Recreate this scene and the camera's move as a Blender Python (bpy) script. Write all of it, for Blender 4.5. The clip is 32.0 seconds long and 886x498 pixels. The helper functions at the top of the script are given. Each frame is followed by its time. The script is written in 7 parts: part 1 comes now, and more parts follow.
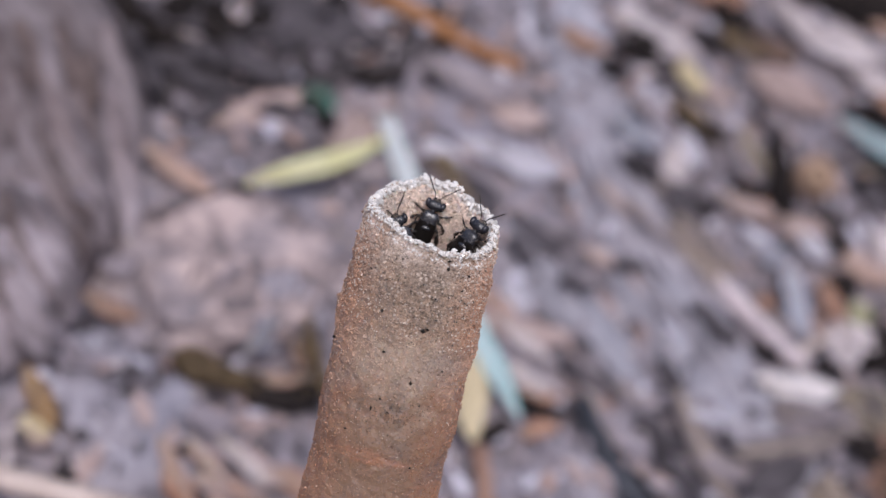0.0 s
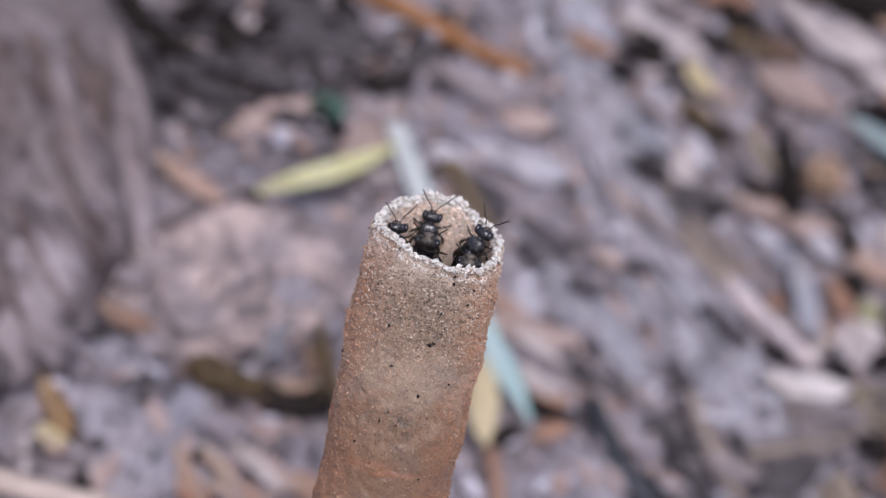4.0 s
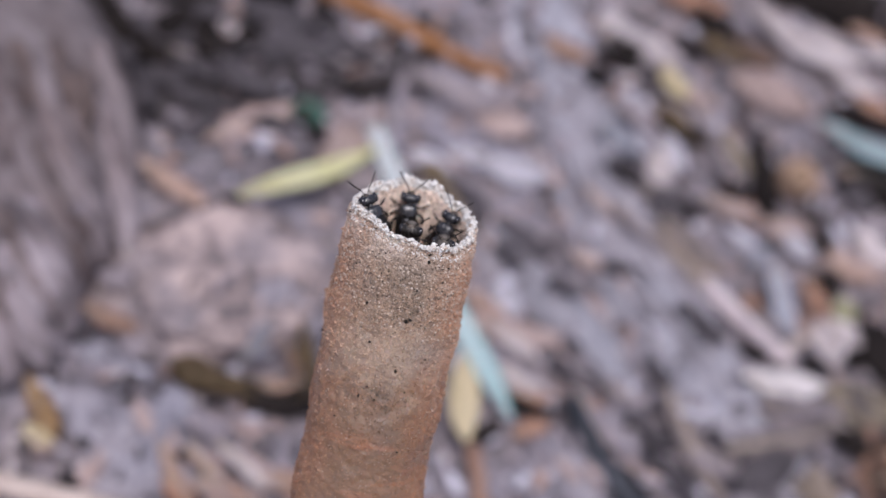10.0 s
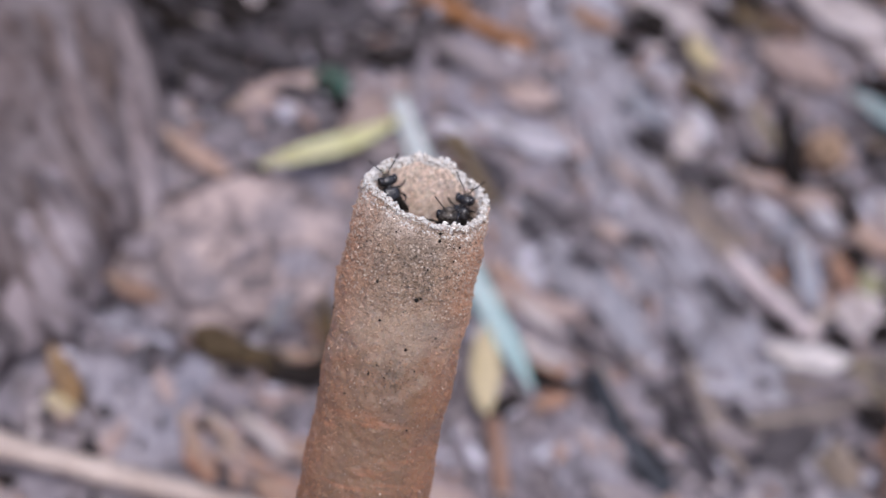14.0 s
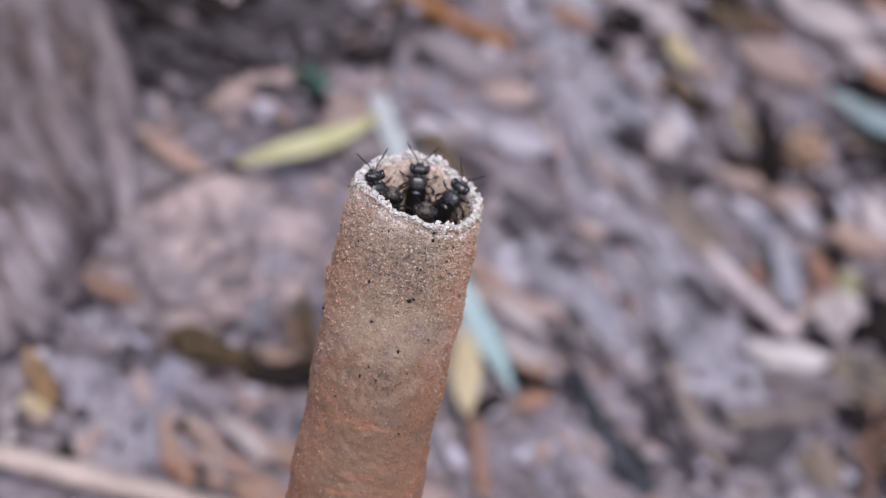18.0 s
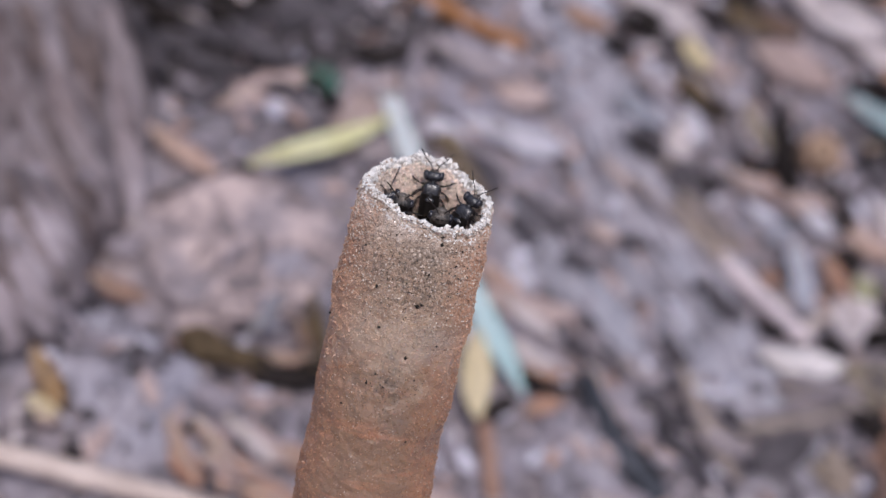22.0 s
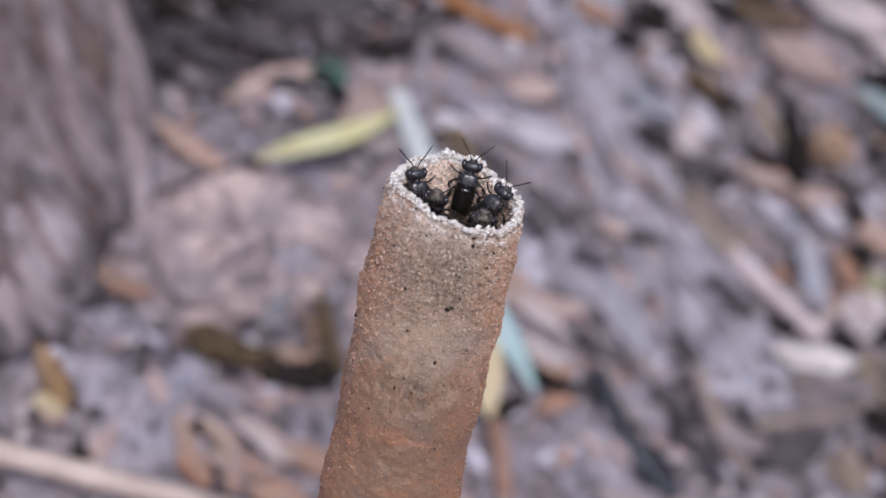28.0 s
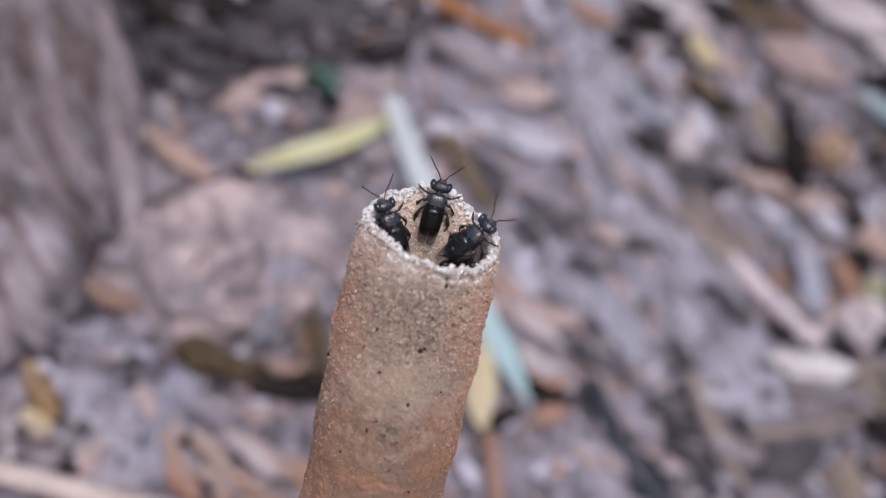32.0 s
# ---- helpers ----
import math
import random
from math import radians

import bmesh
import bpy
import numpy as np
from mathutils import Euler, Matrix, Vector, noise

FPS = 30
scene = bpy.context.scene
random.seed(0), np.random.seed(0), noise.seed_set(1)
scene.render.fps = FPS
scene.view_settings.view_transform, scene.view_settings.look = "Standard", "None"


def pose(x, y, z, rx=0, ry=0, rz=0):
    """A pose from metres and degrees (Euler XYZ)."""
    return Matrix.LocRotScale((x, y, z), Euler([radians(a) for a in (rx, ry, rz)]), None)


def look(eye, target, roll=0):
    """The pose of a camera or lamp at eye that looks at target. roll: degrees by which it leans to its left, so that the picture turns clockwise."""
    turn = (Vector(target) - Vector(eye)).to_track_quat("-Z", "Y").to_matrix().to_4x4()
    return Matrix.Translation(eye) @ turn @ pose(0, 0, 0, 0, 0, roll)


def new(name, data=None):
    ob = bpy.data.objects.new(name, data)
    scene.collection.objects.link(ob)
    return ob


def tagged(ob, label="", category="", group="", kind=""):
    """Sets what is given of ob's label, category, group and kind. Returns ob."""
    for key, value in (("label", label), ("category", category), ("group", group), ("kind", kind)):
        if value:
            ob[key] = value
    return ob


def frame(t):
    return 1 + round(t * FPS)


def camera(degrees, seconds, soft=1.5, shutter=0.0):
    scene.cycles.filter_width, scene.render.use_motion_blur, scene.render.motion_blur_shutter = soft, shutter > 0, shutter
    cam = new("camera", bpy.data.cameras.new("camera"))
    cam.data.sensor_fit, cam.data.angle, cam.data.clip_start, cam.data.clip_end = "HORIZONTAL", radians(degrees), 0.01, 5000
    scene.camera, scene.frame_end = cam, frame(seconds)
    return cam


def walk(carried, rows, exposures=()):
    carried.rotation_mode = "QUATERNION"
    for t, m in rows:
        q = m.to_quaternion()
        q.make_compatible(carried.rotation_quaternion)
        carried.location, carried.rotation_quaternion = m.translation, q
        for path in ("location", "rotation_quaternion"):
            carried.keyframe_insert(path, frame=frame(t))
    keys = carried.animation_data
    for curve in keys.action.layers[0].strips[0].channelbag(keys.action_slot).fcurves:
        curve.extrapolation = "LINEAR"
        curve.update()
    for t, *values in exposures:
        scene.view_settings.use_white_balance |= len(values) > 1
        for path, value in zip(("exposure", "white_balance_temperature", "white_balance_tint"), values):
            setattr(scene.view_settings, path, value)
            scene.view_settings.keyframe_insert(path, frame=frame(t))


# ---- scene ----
MM = 0.001

# ---- camera ----
cam = camera(37.000, 32.0, soft=1.3, shutter=0.4)
cam.data.dof.use_dof = True
cam.data.dof.focus_distance = 0.1018
cam.data.dof.aperture_fstop = 20.5
cam.data.dof.aperture_blades = 0
PATH = [
    (0, pose(-0.00070, -0.19546, 0.17324, 47.443, -0.549, 0.924)),
    (0.5, pose(-0.00094, -0.19577, 0.17261, 47.521, -0.487, 0.982)),
    (1, pose(-0.00152, -0.19598, 0.17293, 47.360, -0.640, 1.160)),
    (1.5, pose(-0.00113, -0.19575, 0.17349, 47.193, -0.690, 1.344)),
    (2, pose(-0.00060, -0.19530, 0.17388, 46.948, -0.518, 1.406)),
    (2.5, pose(0.00184, -0.19463, 0.17502, 46.815, -0.178, 1.293)),
    (3, pose(0.00272, -0.19451, 0.17547, 46.869, 0.229, 1.060)),
    (3.5, pose(0.00132, -0.19525, 0.17578, 47.096, 0.436, 1.030)),
    (5.5, pose(-0.00193, -0.19761, 0.17369, 47.709, -0.274, -0.032)),
    (6, pose(-0.00257, -0.19888, 0.17349, 47.707, -0.362, -0.338)),
    (6.5, pose(-0.00158, -0.19936, 0.17339, 47.884, -0.501, -0.672)),
    (7, pose(-0.00237, -0.19957, 0.17323, 47.962, -0.521, -0.557)),
    (7.5, pose(-0.00141, -0.19907, 0.17477, 48.028, -0.387, -0.279)),
    (8, pose(-0.00050, -0.19962, 0.17450, 48.143, -0.167, -0.204)),
    (8.5, pose(-0.00049, -0.19954, 0.17556, 48.049, -0.046, -0.167)),
    (9, pose(0.00000, -0.20000, 0.17568, 48.000, -0.000, -0.000)),
    (9.5, pose(0.00028, -0.20062, 0.17614, 48.051, 0.143, -0.038)),
    (10, pose(0.00066, -0.20067, 0.17589, 48.056, 0.270, 0.015)),
    (10.5, pose(0.00170, -0.20055, 0.17583, 47.913, 0.456, 0.165)),
    (11, pose(0.00246, -0.20070, 0.17508, 47.666, 0.633, 0.265)),
    (11.5, pose(0.00266, -0.19941, 0.17612, 47.342, 0.901, 0.445)),
    (12, pose(0.00439, -0.19780, 0.17680, 46.952, 1.105, 0.551)),
    (12.5, pose(0.00619, -0.19765, 0.17694, 46.872, 1.505, 0.661)),
    (13, pose(0.00644, -0.19678, 0.17698, 46.702, 1.552, 0.960)),
    (13.5, pose(0.00511, -0.19819, 0.17733, 46.506, 1.402, 1.321)),
    (14, pose(0.00218, -0.19962, 0.17625, 46.614, 0.872, 1.240)),
    (14.5, pose(0.00250, -0.19863, 0.17609, 46.638, 0.164, 0.633)),
    (16.5, pose(0.00022, -0.19862, 0.17528, 46.888, -0.767, 0.704)),
    (17, pose(0.00058, -0.19949, 0.17462, 46.853, -0.273, 0.552)),
    (17.5, pose(0.00044, -0.19865, 0.17501, 46.626, -0.067, 0.409)),
    (18, pose(0.00036, -0.19808, 0.17489, 46.547, 0.034, 0.267)),
    (18.5, pose(0.00122, -0.19868, 0.17499, 46.627, 0.107, 0.241)),
    (19, pose(0.00002, -0.19812, 0.17522, 46.734, 0.011, 0.499)),
    (19.5, pose(0.00001, -0.19792, 0.17506, 46.757, -0.064, 0.782)),
    (20, pose(0.00032, -0.19723, 0.17563, 46.750, 0.098, 0.970)),
    (20.5, pose(0.00091, -0.19698, 0.17551, 46.742, 0.261, 0.974)),
    (21, pose(0.00032, -0.19808, 0.17473, 46.709, 0.279, 0.884)),
    (21.5, pose(0.00009, -0.19748, 0.17392, 46.789, 0.147, 0.764)),
    (22, pose(0.00065, -0.19635, 0.17370, 46.568, 0.075, 1.009)),
    (22.5, pose(0.00136, -0.19503, 0.17360, 46.072, 0.153, 1.229)),
    (23, pose(0.00191, -0.19334, 0.17340, 45.810, 0.605, 1.474)),
    (23.5, pose(0.00076, -0.19409, 0.17376, 45.453, 0.812, 1.583)),
    (24, pose(0.00027, -0.19437, 0.17385, 45.631, 0.761, 1.353)),
    (24.5, pose(-0.00068, -0.19413, 0.17399, 45.769, 0.521, 1.391)),
    (26.5, pose(-0.00452, -0.19407, 0.17194, 46.115, -0.247, 0.875)),
    (27, pose(-0.00341, -0.19399, 0.17189, 46.162, -0.173, 0.760)),
    (27.5, pose(-0.00324, -0.19401, 0.17186, 46.258, -0.073, 0.802)),
    (28, pose(-0.00198, -0.19375, 0.17213, 46.220, 0.000, 0.814)),
    (28.5, pose(0.00075, -0.19294, 0.17287, 46.287, 0.141, 0.811)),
    (29, pose(0.00331, -0.19057, 0.17402, 46.240, 0.311, 0.763)),
    (29.5, pose(0.00570, -0.18855, 0.17377, 45.880, 0.713, 0.810)),
    (30, pose(0.00626, -0.18783, 0.17370, 45.489, 1.143, 0.785)),
    (30.5, pose(0.00643, -0.18823, 0.17400, 45.179, 1.249, 1.065)),
    (31, pose(0.00319, -0.18833, 0.17302, 45.205, 1.008, 1.027)),
    (31.5, pose(0.00112, -0.18898, 0.17334, 45.499, 0.566, 1.122)),
    (32, pose(0.00037, -0.18938, 0.17294, 45.766, 0.281, 0.925)),
]
walk(cam, PATH, exposures=[(0, -0.165, 6130, 15), (32, -0.165, 6130, 15)])

# ---- light: open shade under a bright overcast sky ----
world = bpy.data.worlds.new("sky")
world.use_nodes = True
scene.world = world
wn = world.node_tree.nodes
sky = wn.new("ShaderNodeTexSky")
sky.sky_type = "NISHITA"
sky.sun_disc = False
sky.sun_elevation = radians(62)
sky.sun_rotation = radians(168)
sky.air_density = 1.0
sky.dust_density = 4.0
wn["Background"].inputs["Strength"].default_value = 0.115
world.node_tree.links.new(sky.outputs[0], wn["Background"].inputs["Color"])
sun_data = bpy.data.lights.new("sun", "SUN")
sun_data.energy = 2.1
sun_data.angle = radians(18)
sun_data.color = (1.0, 0.97, 0.94)
sun = new("sun", sun_data)
sun.matrix_basis = look((0.42, -0.55, 1.7), (0, 0, 0))


# ---- materials ----
def surface(name, dark, light, scale, rough=0.7, bump=0.3, fine=6.0, stretch=(1, 1, 1), metal=0.0, speck=None, vary=0.12, sss=0.0, coat=0.0, heading=None, spread=(0.36, 0.64), spec=0.2, tint=None, tint_scale=60, pull=5):
    """A two-scale mottled surface. scale: patches per metre; fine: how much finer the grain is."""
    m = bpy.data.materials.new(name)
    m.use_nodes = True
    n, ln = m.node_tree.nodes, m.node_tree.links
    bsdf = n["Principled BSDF"]
    tc = n.new("ShaderNodeTexCoord")
    mp = n.new("ShaderNodeMapping")
    mp.inputs["Scale"].default_value = stretch
    if heading is not None:
        mp.vector_type = "TEXTURE"
        mp.inputs["Rotation"].default_value = Vector(heading).to_track_quat("X", "Z").to_euler() if isinstance(heading, tuple) else (0, 0, radians(heading))
        mp.inputs["Scale"].default_value = (pull, 1, 1)
    ln.new(tc.outputs["Object"], mp.inputs["Vector"])
    info = n.new("ShaderNodeObjectInfo")
    shift = n.new("ShaderNodeVectorMath")
    shift.operation = "ADD"
    ln.new(mp.outputs[0], shift.inputs[0])
    ln.new(info.outputs["Random"], shift.inputs[1])
    big = n.new("ShaderNodeTexNoise")
    big.inputs["Scale"].default_value = scale
    big.inputs["Detail"].default_value = 4
    ln.new(shift.outputs[0], big.inputs["Vector"])
    small = n.new("ShaderNodeTexNoise")
    small.inputs["Scale"].default_value = scale * fine
    small.inputs["Detail"].default_value = 3
    ln.new(shift.outputs[0], small.inputs["Vector"])
    mix = n.new("ShaderNodeMath")
    mix.operation = "MULTIPLY_ADD"
    mix.inputs[1].default_value = 0.45
    ln.new(small.outputs["Fac"], mix.inputs[0])
    half = n.new("ShaderNodeMath")
    half.operation = "MULTIPLY"
    half.inputs[1].default_value = 0.55
    ln.new(big.outputs["Fac"], half.inputs[0])
    ln.new(half.outputs[0], mix.inputs[2])
    ramp = n.new("ShaderNodeValToRGB")
    ramp.color_ramp.elements[0].position, ramp.color_ramp.elements[1].position = spread
    ramp.color_ramp.elements[0].color = (*dark, 1)
    ramp.color_ramp.elements[1].color = (*light, 1)
    if speck:
        e = ramp.color_ramp.elements.new(0.74)
        e.color = (*speck, 1)
    ln.new(mix.outputs[0], ramp.inputs["Fac"])
    hue = n.new("ShaderNodeHueSaturation")
    span = n.new("ShaderNodeMapRange")
    span.inputs["To Min"].default_value, span.inputs["To Max"].default_value = 1 - vary, 1 + vary
    ln.new(info.outputs["Random"], span.inputs["Value"])
    ln.new(span.outputs[0], hue.inputs["Value"])
    ln.new(ramp.outputs["Color"], hue.inputs["Color"])
    if tint:
        # broad patches of another colour; the bluish ones imitate highlights
        tint_noise = n.new("ShaderNodeTexNoise")
        tint_noise.inputs["Scale"].default_value = tint_scale
        tint_noise.inputs["Detail"].default_value = 3
        ln.new(shift.outputs[0], tint_noise.inputs["Vector"])
        amount = n.new("ShaderNodeMapRange")
        amount.inputs["From Min"].default_value, amount.inputs["From Max"].default_value = 0.47, 0.62
        amount.inputs["To Max"].default_value = 0.5
        ln.new(tint_noise.outputs["Fac"], amount.inputs["Value"])
        blend = n.new("ShaderNodeMix")
        blend.data_type = "RGBA"
        blend.inputs[7].default_value = (*tint, 1)
        ln.new(amount.outputs[0], blend.inputs[0])
        ln.new(ramp.outputs["Color"], blend.inputs[6])
        ln.new(blend.outputs[2], hue.inputs["Color"])
    ln.new(hue.outputs[0], bsdf.inputs["Base Color"])
    bsdf.inputs["Roughness"].default_value = rough
    bsdf.inputs["Metallic"].default_value = metal
    bsdf.inputs["Specular IOR Level"].default_value = spec
    bsdf.inputs["Coat Weight"].default_value = coat
    if sss:
        bsdf.inputs["Subsurface Weight"].default_value = sss
        bsdf.inputs["Subsurface Radius"].default_value = (1.0, 0.5, 0.25)
        bsdf.inputs["Subsurface Scale"].default_value = 0.0006
    if bump:
        bp = n.new("ShaderNodeBump")
        bp.inputs["Strength"].default_value = bump
        bp.inputs["Distance"].default_value = 0.3 / scale / fine * 2
        ln.new(small.outputs["Fac"], bp.inputs["Height"])
        ln.new(bp.outputs[0], bsdf.inputs["Normal"])
    return m


LEAF = {
    "yellow": surface("yellow_leaf", (0.58, 0.56, 0.22), (0.80, 0.78, 0.50), 90, vary=0.05),
    "green": surface("green_leaf", (0.03, 0.085, 0.065), (0.085, 0.175, 0.14), 150),
    "pink": surface("pinkish_leaf", (0.30, 0.215, 0.20), (0.50, 0.385, 0.365), 90),
    "mauve": surface("mauve_grey_leaf", (0.20, 0.17, 0.19), (0.36, 0.31, 0.34), 90),
    "pale": surface("bleached_leaf", (0.40, 0.34, 0.35), (0.68, 0.60, 0.61), 90),
    "white": surface("whitish_leaf", (0.62, 0.56, 0.56), (0.84, 0.78, 0.78), 90, vary=0.05),
    "tan": surface("tan_leaf", (0.26, 0.15, 0.11), (0.40, 0.25, 0.19), 90),
    "sand": surface("sandy_leaf", (0.24, 0.19, 0.16), (0.36, 0.28, 0.23), 90),
}
LEAF.update({
    "cream": surface("cream_leaf", (0.50, 0.41, 0.24), (0.66, 0.55, 0.36), 90),
    "clay": surface("clay_pink_leaf", (0.34, 0.22, 0.18), (0.54, 0.37, 0.31), 90),
    "rust": surface("rusty_leaf", (0.28, 0.14, 0.092), (0.45, 0.25, 0.175), 90),
    "brown": surface("brown_leaf", (0.07, 0.045, 0.035), (0.15, 0.09, 0.065), 90),
    "ochre": surface("ochre_leaf", (0.16, 0.083, 0.03), (0.42, 0.24, 0.09), 120),
    "olive": surface("olive_leaf", (0.20, 0.20, 0.10), (0.34, 0.33, 0.20), 90),
    "taupe": surface("taupe_leaf", (0.13, 0.106, 0.104), (0.25, 0.205, 0.20), 110),
    "khaki": surface("khaki_leaf", (0.15, 0.12, 0.09), (0.28, 0.23, 0.18), 90),
    "blue": surface("blue_grey_leaf", (0.50, 0.56, 0.57), (0.69, 0.735, 0.735), 80, vary=0.05),
    "teal": surface("dull_teal_leaf", (0.22, 0.30, 0.32), (0.36, 0.46, 0.49), 80, vary=0.05),
    "bluegrey": surface("slate_leaf", (0.22, 0.23, 0.28), (0.36, 0.37, 0.44), 80),
    "lavender": surface("lavender_leaf", (0.40, 0.38, 0.45), (0.62, 0.59, 0.66), 90),
    # a near-black blade whose colour stands in for shade below the litter
    "dark": surface("leaf_gap_shade", (0.02, 0.022, 0.02), (0.06, 0.06, 0.055), 90),
    # near-black, so that chips of it stand in for shade in the litter's gaps
    "black": surface("black_bark_gap_shade", (0.010, 0.008, 0.008), (0.035, 0.028, 0.026), 120, spec=0.05),
    # dark grey bark, also laid to imitate the shade of hollows
    "darkgrey": surface("dark_grey_bark_shade", (0.05, 0.044, 0.048), (0.115, 0.10, 0.11), 100, spec=0.08),
    "umber": surface("umber_bark", (0.055, 0.038, 0.022), (0.17, 0.118, 0.066), 100),
})
SOIL = surface("forest_soil", (0.055, 0.047, 0.052), (0.36, 0.305, 0.325), 130, 0.85, 0.7, 4.0, speck=(0.50, 0.42, 0.41), tint=(0.32, 0.30, 0.36), tint_scale=85)
ROOT = surface("root_bark", (0.085, 0.074, 0.082), (0.42, 0.38, 0.42), 190, 0.75, 0.6, 3.0, heading=-71.9, tint=(0.44, 0.44, 0.51), tint_scale=45, pull=3)
ROOT_RIDGE = surface("root_ridge", (0.13, 0.113, 0.125), (0.43, 0.39, 0.43), 190, 0.75, 0.6, 3.0, heading=-71.9, tint=(0.44, 0.44, 0.51), tint_scale=45, pull=3)
SIDE_ROOT = surface("side_root_bark", (0.10, 0.088, 0.098), (0.34, 0.30, 0.33), 260, 0.75, 0.6, 3.0, heading=31.4)
# root bark darkened to hold the shade of the hollow beside the trunk
SHADED_ROOT = surface("shaded_root_bark", (0.026, 0.022, 0.023), (0.115, 0.10, 0.107), 200, 0.8, 0.6, 4.0, spec=0.08, heading=31.7)
GRAINWAY = (0.55, -0.30, -0.78)  # the bark's grain runs down the flank of the trunk
BARK = surface("tree_bark", (0.08, 0.062, 0.063), (0.262, 0.222, 0.233), 120, 0.85, 0.7, 3.0, heading=GRAINWAY, tint=(0.17, 0.12, 0.11), tint_scale=70, pull=5, spread=(0.41, 0.60))
BARK_INNER_CRACK = surface("inner_bark_and_crack", (0.085, 0.062, 0.058), (0.18, 0.135, 0.127), 200, 0.85, 0.6, 3.0, heading=GRAINWAY, pull=3)
BARK_RIDGE = surface("bark_ridge", (0.13, 0.105, 0.110), (0.30, 0.255, 0.267), 150, 0.85, 0.6, 3.0, heading=GRAINWAY, tint=(0.20, 0.15, 0.145), tint_scale=70, pull=4)
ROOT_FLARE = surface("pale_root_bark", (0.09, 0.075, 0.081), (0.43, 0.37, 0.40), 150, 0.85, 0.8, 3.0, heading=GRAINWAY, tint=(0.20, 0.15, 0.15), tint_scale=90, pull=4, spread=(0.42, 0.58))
STONE = surface("pinkish_stone", (0.17, 0.14, 0.148), (0.60, 0.47, 0.45), 120, 0.7, 0.6, 4.0, spread=(0.40, 0.58), tint=(0.28, 0.255, 0.29), tint_scale=62)
GREYSTONE = surface("grey_stone", (0.115, 0.10, 0.115), (0.47, 0.43, 0.48), 130, 0.7, 0.5, 4.0, tint=(0.36, 0.35, 0.42), tint_scale=70)
SLATE = surface("slate_stone", (0.06, 0.054, 0.065), (0.27, 0.25, 0.29), 130, 0.7, 0.5, 4.0, tint=(0.22, 0.215, 0.26), tint_scale=70)
TWIG_ORANGE = surface("orange_twig", (0.30, 0.13, 0.05), (0.46, 0.23, 0.11), 160, 0.6)
TWIG_PALE = surface("pale_twig", (0.42, 0.33, 0.29), (0.62, 0.51, 0.46), 160, 0.6)
TWIG_LILAC = surface("lilac_grey_twig", (0.55, 0.47, 0.50), (0.80, 0.68, 0.69), 160, 0.6)
TWIG_SLATE = surface("slate_twig", (0.025, 0.028, 0.034), (0.085, 0.088, 0.105), 160, 0.6, spec=0.1)
NUT = surface("seed_case", (0.32, 0.20, 0.135), (0.52, 0.36, 0.26), 220, 0.6)
RIB = surface("leaf_rib", (0.35, 0.28, 0.22), (0.5, 0.42, 0.34), 200, 0.6)

MOUTH = Vector((-0.00201, -0.11777, 0.1055))
UPWARD = Vector((0.2082, 0.5323, 0.8206)).normalized()
FLANK = Vector((0.9781, -0.1108, -0.1763))  # across the tube, towards the flanks with the painted orange glow


STAINS = ((-85, 4.6, 2.8, 0.42), (-62, 3.0, 1.8, 0.28), (-76, 7.2, 1.5, 0.36), (-88, 14.3, 1.7, 0.48), (-118, 14.6, 1.7, 0.26), (-140, 3.6, 1.8, 0.2))  # angle, millimetres below the mouth, size, strength


